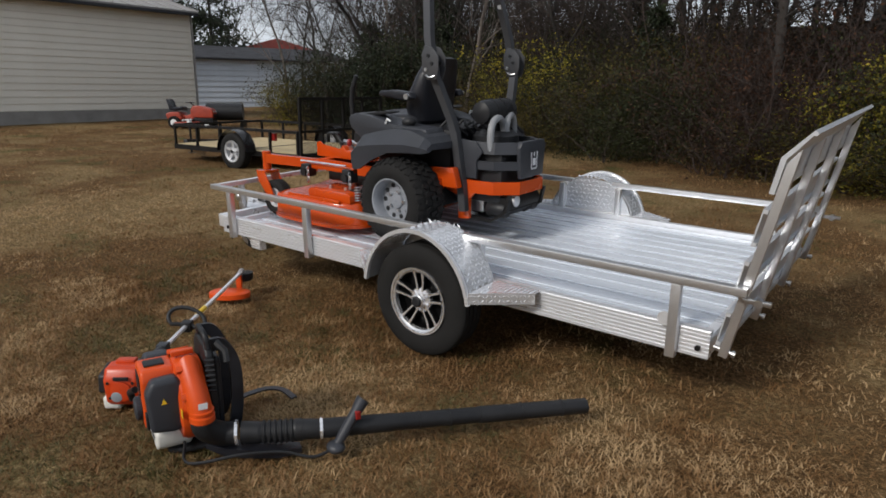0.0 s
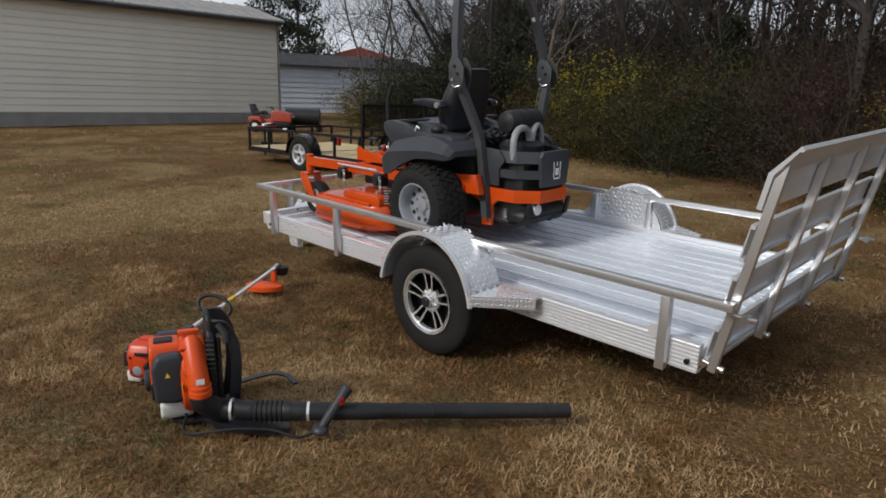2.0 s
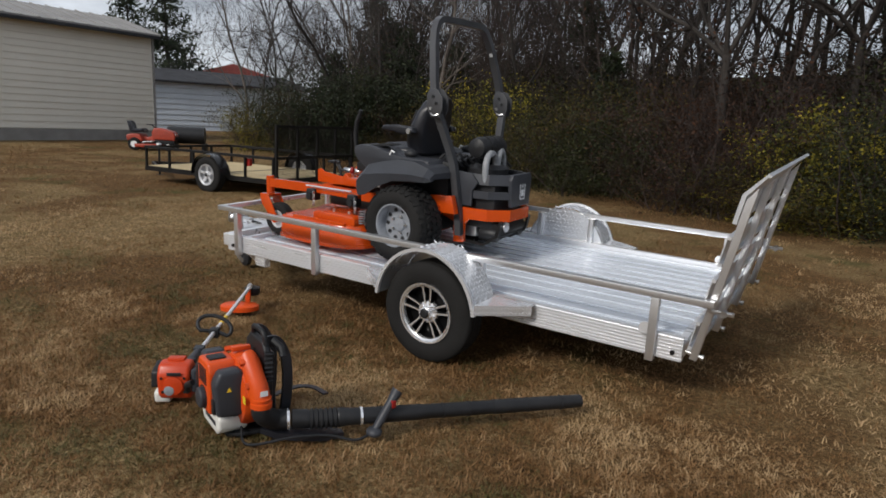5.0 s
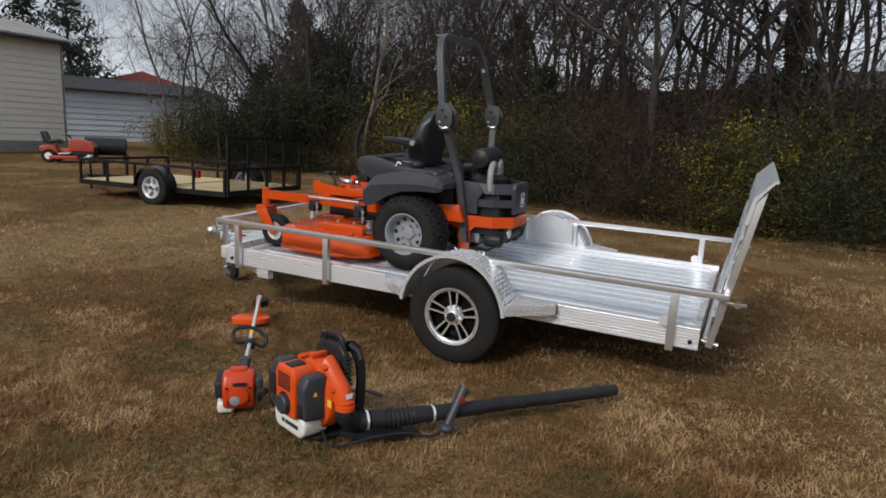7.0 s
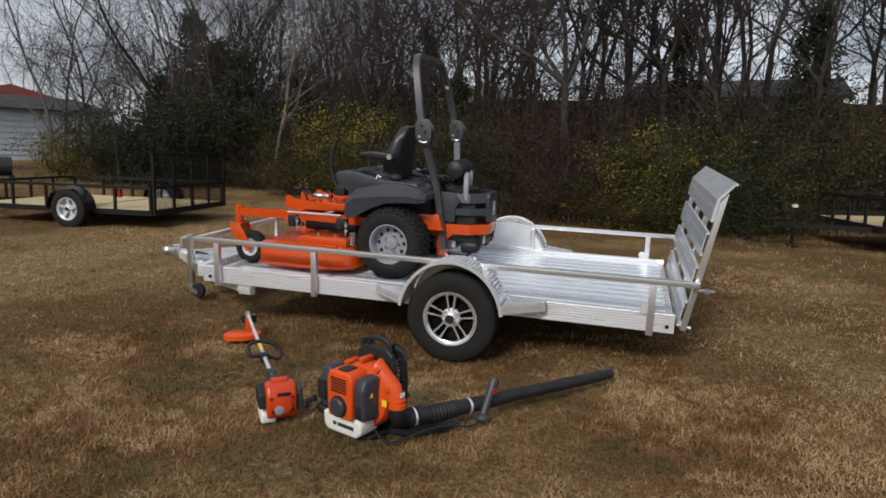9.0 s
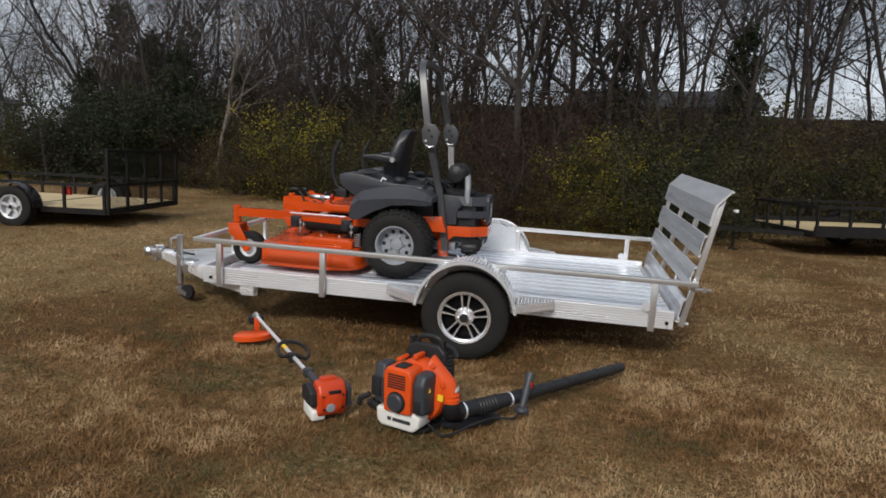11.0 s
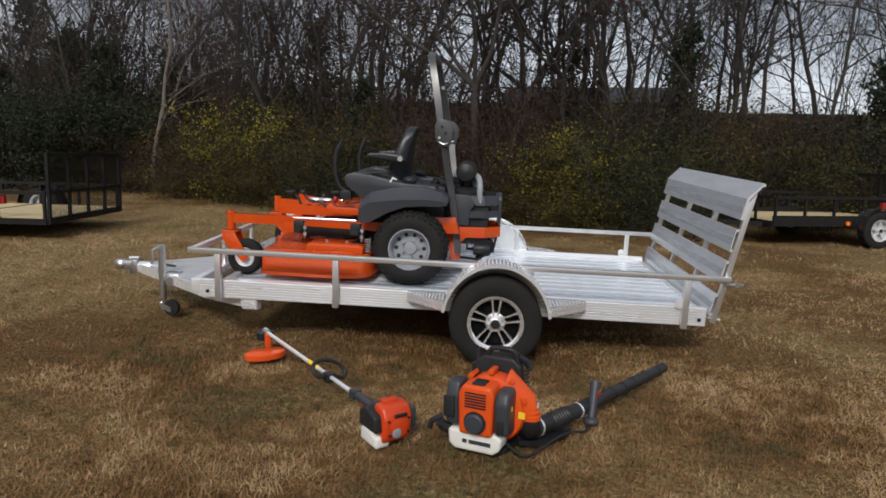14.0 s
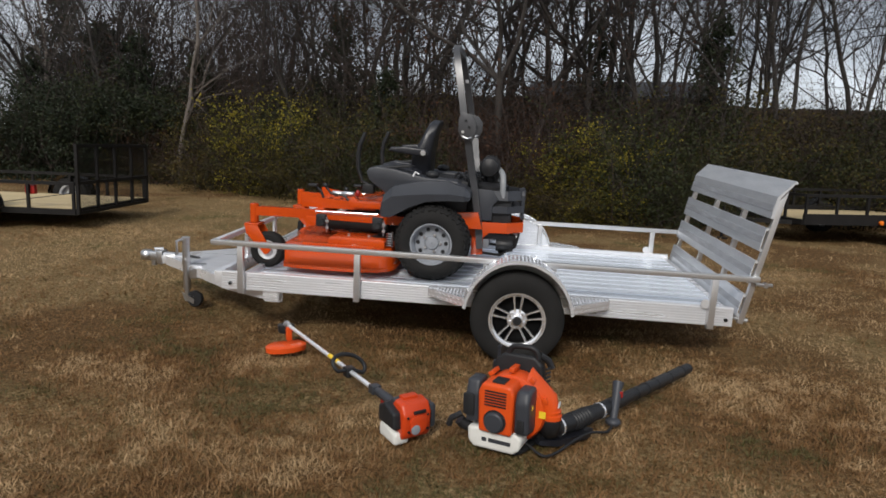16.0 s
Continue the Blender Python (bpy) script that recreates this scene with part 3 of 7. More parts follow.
def trailer_wheel(parent, c, s, r=0.345, w=0.205, rim_r=0.205, alloy=True):
    """A road wheel; s = -1 shows its face towards -y."""
    c = Vector(c)
    bm = B()
    lathe(bm, [(rim_r - 0.012, s * 0.0 + w / 2), (rim_r - 0.012, w / 2 - 0.01), (rim_r - 0.03, 0.02), (rim_r - 0.03, -w / 2 + 0.02), (rim_r - 0.012, -w / 2 + 0.005), (rim_r, -w / 2), (rim_r + 0.004, -w / 2 + 0.004), (rim_r + 0.004, w / 2)] if s > 0 else
          [(rim_r - 0.012, -w / 2), (rim_r - 0.012, -w / 2 + 0.012), (rim_r - 0.03, -0.02), (rim_r - 0.03, w / 2), (rim_r + 0.004, w / 2), (rim_r + 0.004, -w / 2 - 0.002)], c, "y", 48, False)
    wheel = part("wheel", bm, POCKET if alloy else RIM_GREY, parent, "polished twin-spoke alloy wheel with black pockets" if alloy else "silver steel spoke wheel")
    bm = B()
    prof = [(rim_r, -w * 0.43), (rim_r + 0.02, -w * 0.49), (r - 0.06, -w * 0.5), (r - 0.02, -w * 0.46), (r - 0.004, -w * 0.40)]
    for i in range(4):
        a = -w * 0.36 + i * w * 0.18
        prof += [(r, a), (r, a + w * 0.135), (r - 0.008, a + w * 0.145), (r - 0.008, a + w * 0.172)]
    prof += [(r, w * 0.36), (r - 0.004, w * 0.40), (r - 0.02, w * 0.46), (r - 0.06, w * 0.5), (rim_r + 0.02, w * 0.49), (rim_r, w * 0.43)]
    lathe(bm, prof, c, "y", 64, False)
    part("tyre", bm, RUBBER, wheel, "black ribbed trailer tyre")
    bm = B()
    dz = w / 2 - 0.085 if alloy else 0.01
    lathe(bm, [(0.002, s * dz), (rim_r - 0.016, s * dz), (rim_r - 0.016, s * (dz - 0.006)), (0.002, s * (dz - 0.006))], c, "y", 32, False)
    part("wheel_dish", bm, POCKET if alloy else RIM_GREY, wheel)
    fy = c.y + s * (w / 2 - 0.028)
    for k in range(5):
        a0 = radians(90 + 72 * k)
        for d in ((-1, 1) if alloy else (0,)):
            bm = B()
            ro = rim_r - 0.012
            off_in, off_out = d * 0.017, d * 0.034
            ca, sa = math.cos(a0), math.sin(a0)

            def P(rad, off, y):
                return (c.x + rad * ca - off * sa, y, c.z + rad * sa + off * ca)
            wi, wo = (0.006, 0.0085) if alloy else (0.022, 0.03)
            mid = (off_in + off_out) / 2
            line = ((0.05, off_in, wi, -0.004), (0.12, mid, wi, 0.0), (ro, off_out, wo, 0.016))
            loft(bm, [[P(r1, o1 - w1, fy + s * (h1 - 0.004)), P(r1, o1 + w1, fy + s * (h1 - 0.004)), P(r1, o1 + w1, fy - s * 0.045), P(r1, o1 - w1, fy - s * 0.045)] for r1, o1, w1, h1 in line])
            part("spoke", bm, POCKET if alloy else RIM_GREY, wheel)
            if alloy:
                bm = B()
                loft(bm, [[P(r1, o1 - w1, fy + s * h1), P(r1, o1 + w1, fy + s * h1), P(r1, o1 + w1, fy + s * (h1 - 0.0035)), P(r1, o1 - w1, fy + s * (h1 - 0.0035))] for r1, o1, w1, h1 in line])
                part("spoke_face", bm, CHROME, wheel)
        bm = B()
        a1 = a0 + radians(36)
        lathe(bm, [(0.012, 0.0), (0.012, s * 0.03), (0.006, s * 0.036)], (c.x + 0.057 * math.cos(a1), fy - s * 0.03, c.z + 0.057 * math.sin(a1)), "y", 8)
        part("lug_nut", bm, CHROME, wheel)
    bm = B()
    lathe(bm, [(rim_r - 0.024, s * (w / 2 - 0.012)), (rim_r - 0.008, s * (w / 2 - 0.002)), (rim_r + 0.004, s * (w / 2 - 0.001)), (rim_r + 0.004, s * (w / 2 - 0.02)), (rim_r - 0.024, s * (w / 2 - 0.04)), (rim_r - 0.024, s * (w / 2 - 0.012))], c, "y", 48, False)
    part("rim_lip", bm, CHROME if alloy else RIM_GREY, wheel)
    bm = B()
    lathe(bm, [(0.075, s * -0.04), (0.075, s * -0.012), (0.045, s * -0.004), (0.04, s * 0.02), (0.034, s * 0.024)], (c.x, fy, c.z), "y", 24)
    part("hub", bm, CHROME if alloy else RIM_GREY, wheel)
    bm = B()
    lathe(bm, [(0.033, s * 0.015), (0.033, s * 0.034), (0.026, s * 0.04)], (c.x, fy, c.z), "y", 24)
    part("hub_cap", bm, BLACK, wheel, "black centre cap")
    return wheel


trailer_wheel(trailer, (-1.547, -0.16, 0.262), -1)
trailer_wheel(trailer, (-1.547, W + 0.16, 0.262), 1)
bm = B()
sweep(bm, [(-1.547, -0.02, 0.262), (-1.547, W + 0.02, 0.262)], 0.032, 12)
part("axle", bm, STEEL_BLACK, trailer)
# tongue
bm = B()
for s in (-1, 1):
    sweep(bm, [(-4.86, W / 2 + s * 0.05, 0.22), (-3.9, W / 2 + s * 0.80, 0.232), (-3.42, W / 2 + s * 0.985, 0.218)], 1.0, flat=(0.05, 0.085))
part("tongue", bm, ALU, trailer, "welded A-frame tongue")
for s in (-1, 1):
    bm = B()
    yy = W / 2 + s * (W / 2 - 0.03)
    prism(bm, [(-3.56, 0.262), (-3.56, 0.20), (-3.545, 0.175), (-3.445, 0.175), (-3.43, 0.20), (-3.43, 0.262)], "y", yy - 0.012, yy + 0.012, 0.003)
    part("tongue_bracket", bm, ALU, trailer)
bm = B()
prism(bm, [(-4.62, W / 2 - 0.24), (-4.62, W / 2 + 0.24), (-3.97, W / 2 + 0.75), (-3.97, W / 2 - 0.75)], "z", 0.2655, 0.2705)
part("tongue_plate", bm, ALU, trailer)
bm = B()
prism(bm, [(-5.02, W / 2 - 0.035), (-5.15, W / 2 - 0.04), (-5.17, W / 2), (-5.15, W / 2 + 0.04), (-5.02, W / 2 + 0.035), (-4.8, W / 2 + 0.04), (-4.8, W / 2 - 0.04)], "z", 0.195, 0.285, 0.02)
lathe(bm, [(0.055, 0.0), (0.06, 0.02), (0.06, 0.05), (0.04, 0.075)], (-5.1, W / 2, 0.215), "z", 16)
box(bm, -4.98, -4.92, W / 2 - 0.06, W / 2 + 0.06, 0.17, 0.30, 0.012)
part("coupler", bm, ZINC, trailer, "zinc ball coupler")
bm = B()
box(bm, -4.95, -4.60, W / 2 - 0.055, W / 2 + 0.055, 0.18, 0.264, 0.006)
part("tongue_channel", bm, ALU, trailer, "short aluminium tongue channel")
bm = B()
sweep(bm, eased([(-4.70, W / 2 - 0.06, 0.262), (-4.66, W / 2 - 0.10, 0.285), (-4.58, W / 2 - 0.12, 0.285), (-4.52, W / 2 - 0.10, 0.272)]), 0.012, 8)
part("wiring_plug", bm, BLACK, trailer, "black wiring plug on the tongue")
bm = B()
sweep(bm, [(-5.0, W / 2, 0.27), (-5.02, W / 2, 0.31), (-4.93, W / 2, 0.315)], 0.012, 8)
lathe(bm, [(0.03, -0.05), (0.03, 0.05)], (-5.03, W / 2, 0.2), "z", 12)
part("coupler_latch", bm, ZINC, trailer)
JX, JY = -4.50, 0.62
bm = B()
lathe(bm, [(0.032, 0.02), (0.032, 0.25), (0.037, 0.25), (0.037, 0.30), (0.032, 0.30), (0.032, 0.48), (0.037, 0.48), (0.037, 0.50), (0.01, 0.505)], (JX, JY, 0.03), "z", 16)
jack = part("jack", bm, ZINC, trailer, "zinc swivel tongue jack")
bm = B()
sweep(bm, [(JX, JY, 0.505), (JX - 0.03, JY - 0.05, 0.51), (JX - 0.045, JY - 0.08, 0.50), (JX - 0.045, JY - 0.08, 0.40)], 0.011, 8)
part("crank_handle", bm, ZINC, jack)
bm = B()
lathe(bm, [(0.022, -0.06), (0.022, 0.04)], (JX, JY, 0.0), "z", 12)
prism(bm, [(JX - 0.035, 0.03), (JX + 0.08, -0.035), (JX + 0.075, -0.075), (JX - 0.01, -0.04)], "y", JY - 0.035, JY - 0.03)
prism(bm, [(JX - 0.035, 0.03), (JX + 0.08, -0.035), (JX + 0.075, -0.075), (JX - 0.01, -0.04)], "y", JY + 0.03, JY + 0.035)
part("castor_fork", bm, ZINC, jack)
bm = B()
lathe(bm, [(0.02, -0.025), (0.065, -0.025), (0.075, -0.012), (0.075, 0.012), (0.065, 0.025), (0.02, 0.025)], (JX + 0.075, JY, -0.035), "y", 20)
part("castor_wheel", bm, BLACK, jack)
bm = B()
box(bm, JX + 0.02, JX + 0.15, JY - 0.012, JY + 0.10, 0.15, 0.28, 0.01)
lathe(bm, [(0.045, -0.03), (0.05, -0.025), (0.05, 0.025), (0.045, 0.03)], (JX + 0.10, JY - 0.03, 0.215), "y", 16)
part("jack_bracket", bm, ZINC, jack)

# tailgate ramp, leaning back
RAMP = pose(0.083, 0, 0.325, 0, 10.5, 0)
ramp_t = part("tailgate_ramp", (lambda q: (sweep(q, [(0.0, 0.03, 0.0), (0.0, W - 0.03, 0.0)], 0.018, 10), q)[1])(B()), ALU_DULL, trailer, "raised aluminium slatted tailgate ramp")
ramp_t.matrix_basis = RAMP @ Matrix.Diagonal((1, 1, 0.97, 1))
for y in (0.028, 0.62, 1.30, W - 0.028):
    bm = B()
    prism(bm, [(0.012, -0.03), (0.012, 0.94), (0.052, 1.02), (0.052, -0.03)], "y", y - 0.019, y + 0.019, 0.003)
    part("stile", bm, TUBE, ramp_t)
    bm = B()
    lathe(bm, [(0.011, -0.02), (0.011, 0.065), (0.017, 0.065), (0.017, 0.08)], (0.0, y, 0.0), "x", 10)
    part("hinge_pin", bm, ALU_DULL, ramp_t)
SLATS = ((0.02, 0.215), (0.29, 0.47), (0.545, 0.725))
bm = B()
h = 0.18
prism(bm, [(0.008, 0.0), (0.008, 0.02), (-0.008, 0.02), (-0.008, h - 0.02), (0.008, h - 0.02), (0.008, h), (-0.014, h), (-0.014, 0.0)], "y", 0.01, W - 0.01)
slat_mesh = mesh_of("slat", bm, SLAT, 30)
# Mid-slat streak: dull metal and dark reflection put into the strip's colour.
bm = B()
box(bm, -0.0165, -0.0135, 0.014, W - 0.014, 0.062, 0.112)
strip_mesh = mesh_of("grip_strip", bm, SLAT_STREAK, 0)
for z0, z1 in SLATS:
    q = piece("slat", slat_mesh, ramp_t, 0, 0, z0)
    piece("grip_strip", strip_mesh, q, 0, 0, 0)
bm = B()
prism(bm, [(0.008, 0.80), (0.008, 0.96), (0.075, 1.085), (0.082, 1.08), (0.09, 1.094), (0.072, 1.105), (-0.014, 0.965), (-0.014, 0.80)], "y", 0.0, W)
top_slat = part("bent_top_slat", bm, SLAT, ramp_t, "bent top slat of the ramp", 25)
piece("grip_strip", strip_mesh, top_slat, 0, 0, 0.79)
for y in (-0.01, W + 0.01):
    bm = B()
    sweep(bm, [(0.24, y - 0.02, 0.60), (0.24, y + 0.02, 0.60)], 0.02, 8)
    box(bm, 0.17, 0.29, y - 0.012, y + 0.012, 0.59, 0.612, 0.003)
    part("ramp_latch", bm, ZINC, trailer)


# ---- zero-turn mower on the trailer ----
MC = Vector((-2.25, 1.02, 0.371))
mower = thing("zero_turn_mower", TRAILER @ Matrix.Translation(MC) @ pose(0, -0.035, 0, 0, 0, -0.7), "orange and grey zero-turn mower parked on the trailer deck", "mower")


def mp(name, bm, material, label="", parent=None, smooth=40):
    """A part of the mower, drawn in the trailer's own coordinates."""
    bmesh.ops.translate(bm, verts=bm.verts, vec=-MC)
    return part(name, bm, material, parent or mower, label, smooth)


def my(y, far):
    return 2 * MC.y - y if far else y


def drive_wheel(far):
    s = 1 if far else -1
    c = Vector((-2.255, my(0.46, far), 0.674))
    r, w, rr = 0.31, 0.29, 0.172
    bm = B()
    prof = [(rr - 0.004, s * (w / 2 - 0.03)), (rr, s * (w / 2 - 0.012)), (rr - 0.01, s * (w / 2 - 0.012)), (rr - 0.022, s * (w / 2 - 0.03)), (rr - 0.03, s * (w / 2 - 0.095)), (0.06, s * (w / 2 - 0.10)), (0.05, s * (w / 2 - 0.085)), (0.002, s * (w / 2 - 0.08))]
    lathe(bm, prof, c, "y", 40, False)
    wheel = mp("drive_wheel", bm, RIM_MOWER, "grey steel rim with round holes")
    for k in range(10):
        a = 2 * math.pi * k / 10
        bm = B()
        lathe(bm, [(0.017, -0.003), (0.017, 0.003)], (c.x + 0.115 * math.cos(a), c.y + s * (w / 2 - 0.096), c.z + 0.115 * math.sin(a)), "y", 12)
        mp("rim_hole", bm, BLACK, "", wheel)
    for k in range(5):
        a = 2 * math.pi * k / 5
        bm = B()
        lathe(bm, [(0.011, 0), (0.011, s * 0.02)], (c.x + 0.068 * math.cos(a), c.y + s * (w / 2 - 0.098), c.z + 0.068 * math.sin(a)), "y", 6)
        mp("lug_nut", bm, ZINC, "", wheel)
    bm = B()
    prof = [(rr - 0.002, -w * 0.44), (rr + 0.02, -w * 0.5), (r - 0.08, -w * 0.52), (r - 0.035, -w * 0.47), (r - 0.014, -w * 0.36), (r - 0.012, 0), (r - 0.014, w * 0.36), (r - 0.035, w * 0.47), (r - 0.08, w * 0.52), (rr + 0.02, w * 0.5), (rr - 0.002, w * 0.44)]
    lathe(bm, prof, c, "y", 48, False)
    n = 34
    for k in range(n):
        for j, (yy, sk) in enumerate(((-0.40, 0.0), (-0.2, 0.5), (0.0, 0.0), (0.2, 0.5), (0.40, 0.0))):
            a = 2 * math.pi * (k + sk) / n
            rb = r - 0.016 if abs(yy) < 0.3 else r - 0.034
            m = Matrix.Translation(c) @ Matrix.Rotation(-a, 4, "Y") @ Matrix.Translation((rb, yy * w, 0)) @ Matrix.Rotation(radians(18 if k % 2 else -18), 4, "X")
            if abs(yy) > 0.3:
                m = m @ Matrix.Rotation(radians(26 if yy > 0 else -26), 4, "Z")
            box(bm, -0.004, 0.016, -0.024, 0.024, -0.014, 0.014, 0, m)
    mp("tyre", bm, RUBBER, "black turf-tread tyre", wheel)
    return wheel


drive_wheel(False)
drive_wheel(True)


def castor(far):
    y = my(0.42, far)
    c = Vector((-3.645, y, 0.522))
    bm = B()
    lathe(bm, [(0.085, -0.035), (0.08, -0.042), (0.04, -0.03), (0.03, -0.045), (0.03, 0.045), (0.04, 0.03), (0.08, 0.042), (0.085, 0.035)], c, "y", 24)
    wheel = mp("castor_wheel", bm, RIM_GREY, "small grey front castor wheel")
    bm = B()
    lathe(bm, [(0.084, -0.04), (0.10, -0.056), (0.13, -0.055), (0.15, -0.035), (0.152, 0), (0.15, 0.035), (0.13, 0.055), (0.10, 0.056), (0.084, 0.04)], c, "y", 36, False)
    mp("tyre", bm, RUBBER, "smooth black castor tyre", wheel)
    bm = B()
    for s in (-1, 1):
        yy = y + s * 0.068
        prism(bm, [(-3.83, 0.735), (-3.72, 0.735), (-3.60, 0.53), (-3.625, 0.50), (-3.665, 0.50), (-3.815, 0.66)], "y", yy - 0.005, yy + 0.005, 0.002)
    box(bm, -3.83, -3.71, y - 0.073, y + 0.073, 0.725, 0.745, 0.004)
    mp("castor_fork", bm, ORANGE, "orange castor fork")
    bm = B()
    lathe(bm, [(0.03, -0.078), (0.03, 0.078)], c, "y", 12)
    mp("castor_axle", bm, ORANGE)
    bm = B()
    lathe(bm, [(0.036, 0.0), (0.036, 0.15), (0.03, 0.155)], (-3.77, y, 0.75), "z", 16)
    mp("pivot_tube", bm, ORANGE)
    bm = B()
    y2 = my(0.60, far)
    sweep(bm, [(-3.75, y, 0.845), (-3.45, y + (y2 - y) * 0.3, 0.84), (-3.22, y2, 0.82), (-2.0, y2, 0.80)], 1.0, flat=(0.055, 0.075))
    mp("frame_rail", bm, ORANGE, "orange frame rail")
    bm = B()
    prism(bm, [(-3.36, 0.815), (-3.20, 0.815), (-3.27, 0.735), (-3.31, 0.73)], "y", *sorted((my(0.50, far), my(0.515, far))), 0.003)
    mp("rail_gusset", bm, ORANGE)
    # lift linkage
    yl = my(0.34, far)
    bm = B()
    sweep(bm, [(-3.22, yl, 0.885), (-2.70, yl, 0.888)], 0.0062, 8)
    mp("lift_rod", bm, CHROME)
    bm = B()
    box(bm, -3.2, -2.66, yl + 0.03, yl + 0.075, 0.825, 0.868, 0.006)
    mp("lift_bar", bm, ORANGE)
    for x in (-3.17, -2.70):
        bm = B()
        box(bm, x - 0.045, x + 0.04, yl - 0.01, yl + 0.08, 0.76, 0.86, 0.012)
        lathe(bm, [(0.03, 0), (0.03, 0.03)], (x, yl - 0.03, 0.80), "y", 12)
        mp("lift_bracket", bm, BLACK)
        for k in range(5):
            bm = B()
            lathe(bm, [(0.012, -0.004), (0.016, 0), (0.012, 0.004)], (x + 0.055, yl - 0.02, 0.835 - 0.026 * k), "y" if k % 2 else "x", 8)
            mp("chain_link", bm, ZINC)
    # spring and pulley cover
    bm = B()
    prism(bm, [(-3.10, 0.615), (-3.10, 0.672), (-3.075, 0.688), (-2.66, 0.688), (-2.63, 0.672), (-2.63, 0.615)], "y", min(my(0.30, far), my(0.58, far)), max(my(0.30, far), my(0.58, far)), 0.006)
    mp("belt_cover", bm, ORANGE, "orange deck belt cover")
    for x in (-2.78, -2.95):
        bm = B()
        lathe(bm, [(0.012, 0), (0.012, 0.018), (0.006, 0.02)], (x, my(0.40, far), 0.688), "z", 8)
        mp("bolt", bm, ZINC)


castor(False)
castor(True)

# cutting deck
half = [(-2.55, 1.02), (-2.55, 0.46), (-2.58, 0.34), (-2.67, 0.255), (-2.83, 0.215), (-3.05, 0.205), (-3.34, 0.212), (-3.455, 0.245), (-3.485, 0.32), (-3.485, 0.52), (-3.49, 0.68), (-3.56, 0.86)]
plan = half + [(-3.58, 1.02)] + [(x, 2.04 - y) for x, y in half[::-1][:-1]]
bm = B()
cx, cy = -3.0, 1.02
rings = []
for z, k in ((0.42, 0.985), (0.424, 1.0), (0.452, 1.0), (0.456, 0.986), (0.595, 0.98), (0.61, 0.968), (0.618, 0.94), (0.62, 0.88)):
    rings.append([(cx + (x - cx) * k, cy + (y - cy) * k, z) for x, y in plan])
loft(bm, rings)
mp("cutting_deck", bm, ORANGE, "wide orange cutting deck", smooth=35)
bm = B()
box(bm, -3.32, -3.25, 0.60, 1.44, 0.78, 0.86, 0.008)
mp("cross_bar", bm, ORANGE)
for y in (0.72, 1.32):
    bm = B()
    prism(bm, [(-3.46, 0.86), (-3.46, 0.97), (-3.42, 0.985), (-3.38, 0.96), (-3.2, 0.94), (-2.8, 0.92), (-2.8, 0.86)], "y", y - 0.004, y + 0.004)
    mp("foot_pan_side", bm, ORANGE)
bm = B()
loft(bm, [[(-3.40, 0.724, 0.90), (-3.40, 1.316, 0.90), (-3.40, 1.316, 0.892), (-3.40, 0.724, 0.892)], [(-2.72, 0.724, 0.915), (-2.72, 1.316, 0.915), (-2.72, 1.316, 0.907), (-2.72, 0.724, 0.907)]])
pan = mp("foot_pan", bm, ORANGE, "orange perforated foot pan")
for i in range(6):
    for j in range(4):
        bm = B()
        lathe(bm, [(0.018, -0.002), (0.018, 0.0035)], (-3.3 + i * 0.1, 0.79 + j * 0.15, 0.905 + i * 0.002), "z", 10)
        mp("pan_hole", bm, BLACK, "", pan)
for x, y, z, a in ((-3.3, 0.86, 0.95, 0.05), (-2.95, 1.1, 0.94, 0.03)):
    bm = B()
    sweep(bm, [(x, y, 0.91), (x - 0.03, y, z + 0.04), (x - 0.09, y, z + 0.09)], 0.012, 8)
    box(bm, x - 0.14, x - 0.06, y - 0.04, y + 0.04, z + 0.08, z + 0.10, 0.006)
    mp("pedal", bm, BLACK)
bm = B()
prism(bm, [(-2.98, 0.90), (-3.0, 0.96), (-2.96, 1.0), (-2.92, 0.96), (-2.72, 0.96), (-2.72, 0.90)], "y", 0.55, 0.64, 0.006)
mp("lever_mount", bm, ORANGE)
bm = B()
prism(bm, [(-3.0, 0.90), (-3.0, 0.95), (-2.72, 0.99), (-2.72, 0.90)], "y", 0.72, 1.32, 0.006)
mp("step_riser", bm, ORANGE)

for x, y in ((-3.16, 0.80), (-3.06, 0.80)):
    bm = B()
    lathe(bm, [(0.018, -0.05), (0.022, -0.045), (0.022, 0.045), (0.018, 0.05)], (x, y, 0.985), "x", 12)
    mp("pedal_roller", bm, ZINC)
bm = B()
sweep(bm, [(-3.02, 0.78, 0.90), (-3.10, 0.78, 0.97), (-3.22, 0.78, 0.985), (-3.26, 0.78, 1.04)], 0.011, 8)
ball(bm, (-3.265, 0.78, 1.05), 0.025, 0.02, 0.02, 8)
mp("deck_lift_pedal", bm, BLACK, "black deck lift pedal")
# Added black box, standing in for the shaded gap under the frame.
bm = B()
box(bm, -3.18, -2.66, 0.58, 1.46, 0.70, 0.79, 0.02)
mp("gap_shade_box", bm, STEEL_BLACK, "black box standing in for the shaded gap under the frame")
# spindle pulleys on the deck
for y in (0.46, 1.02, 1.58):
    bm = B()
    lathe(bm, [(0.03, 0.0), (0.03, 0.03), (0.07, 0.034), (0.07, 0.042), (0.055, 0.05), (0.07, 0.058), (0.07, 0.066), (0.02, 0.07), (0.02, 0.09)], (-2.70 if y != 1.02 else -3.3, y, 0.625), "z", 20)
    mp("spindle_pulley", bm, STEEL_BLACK)
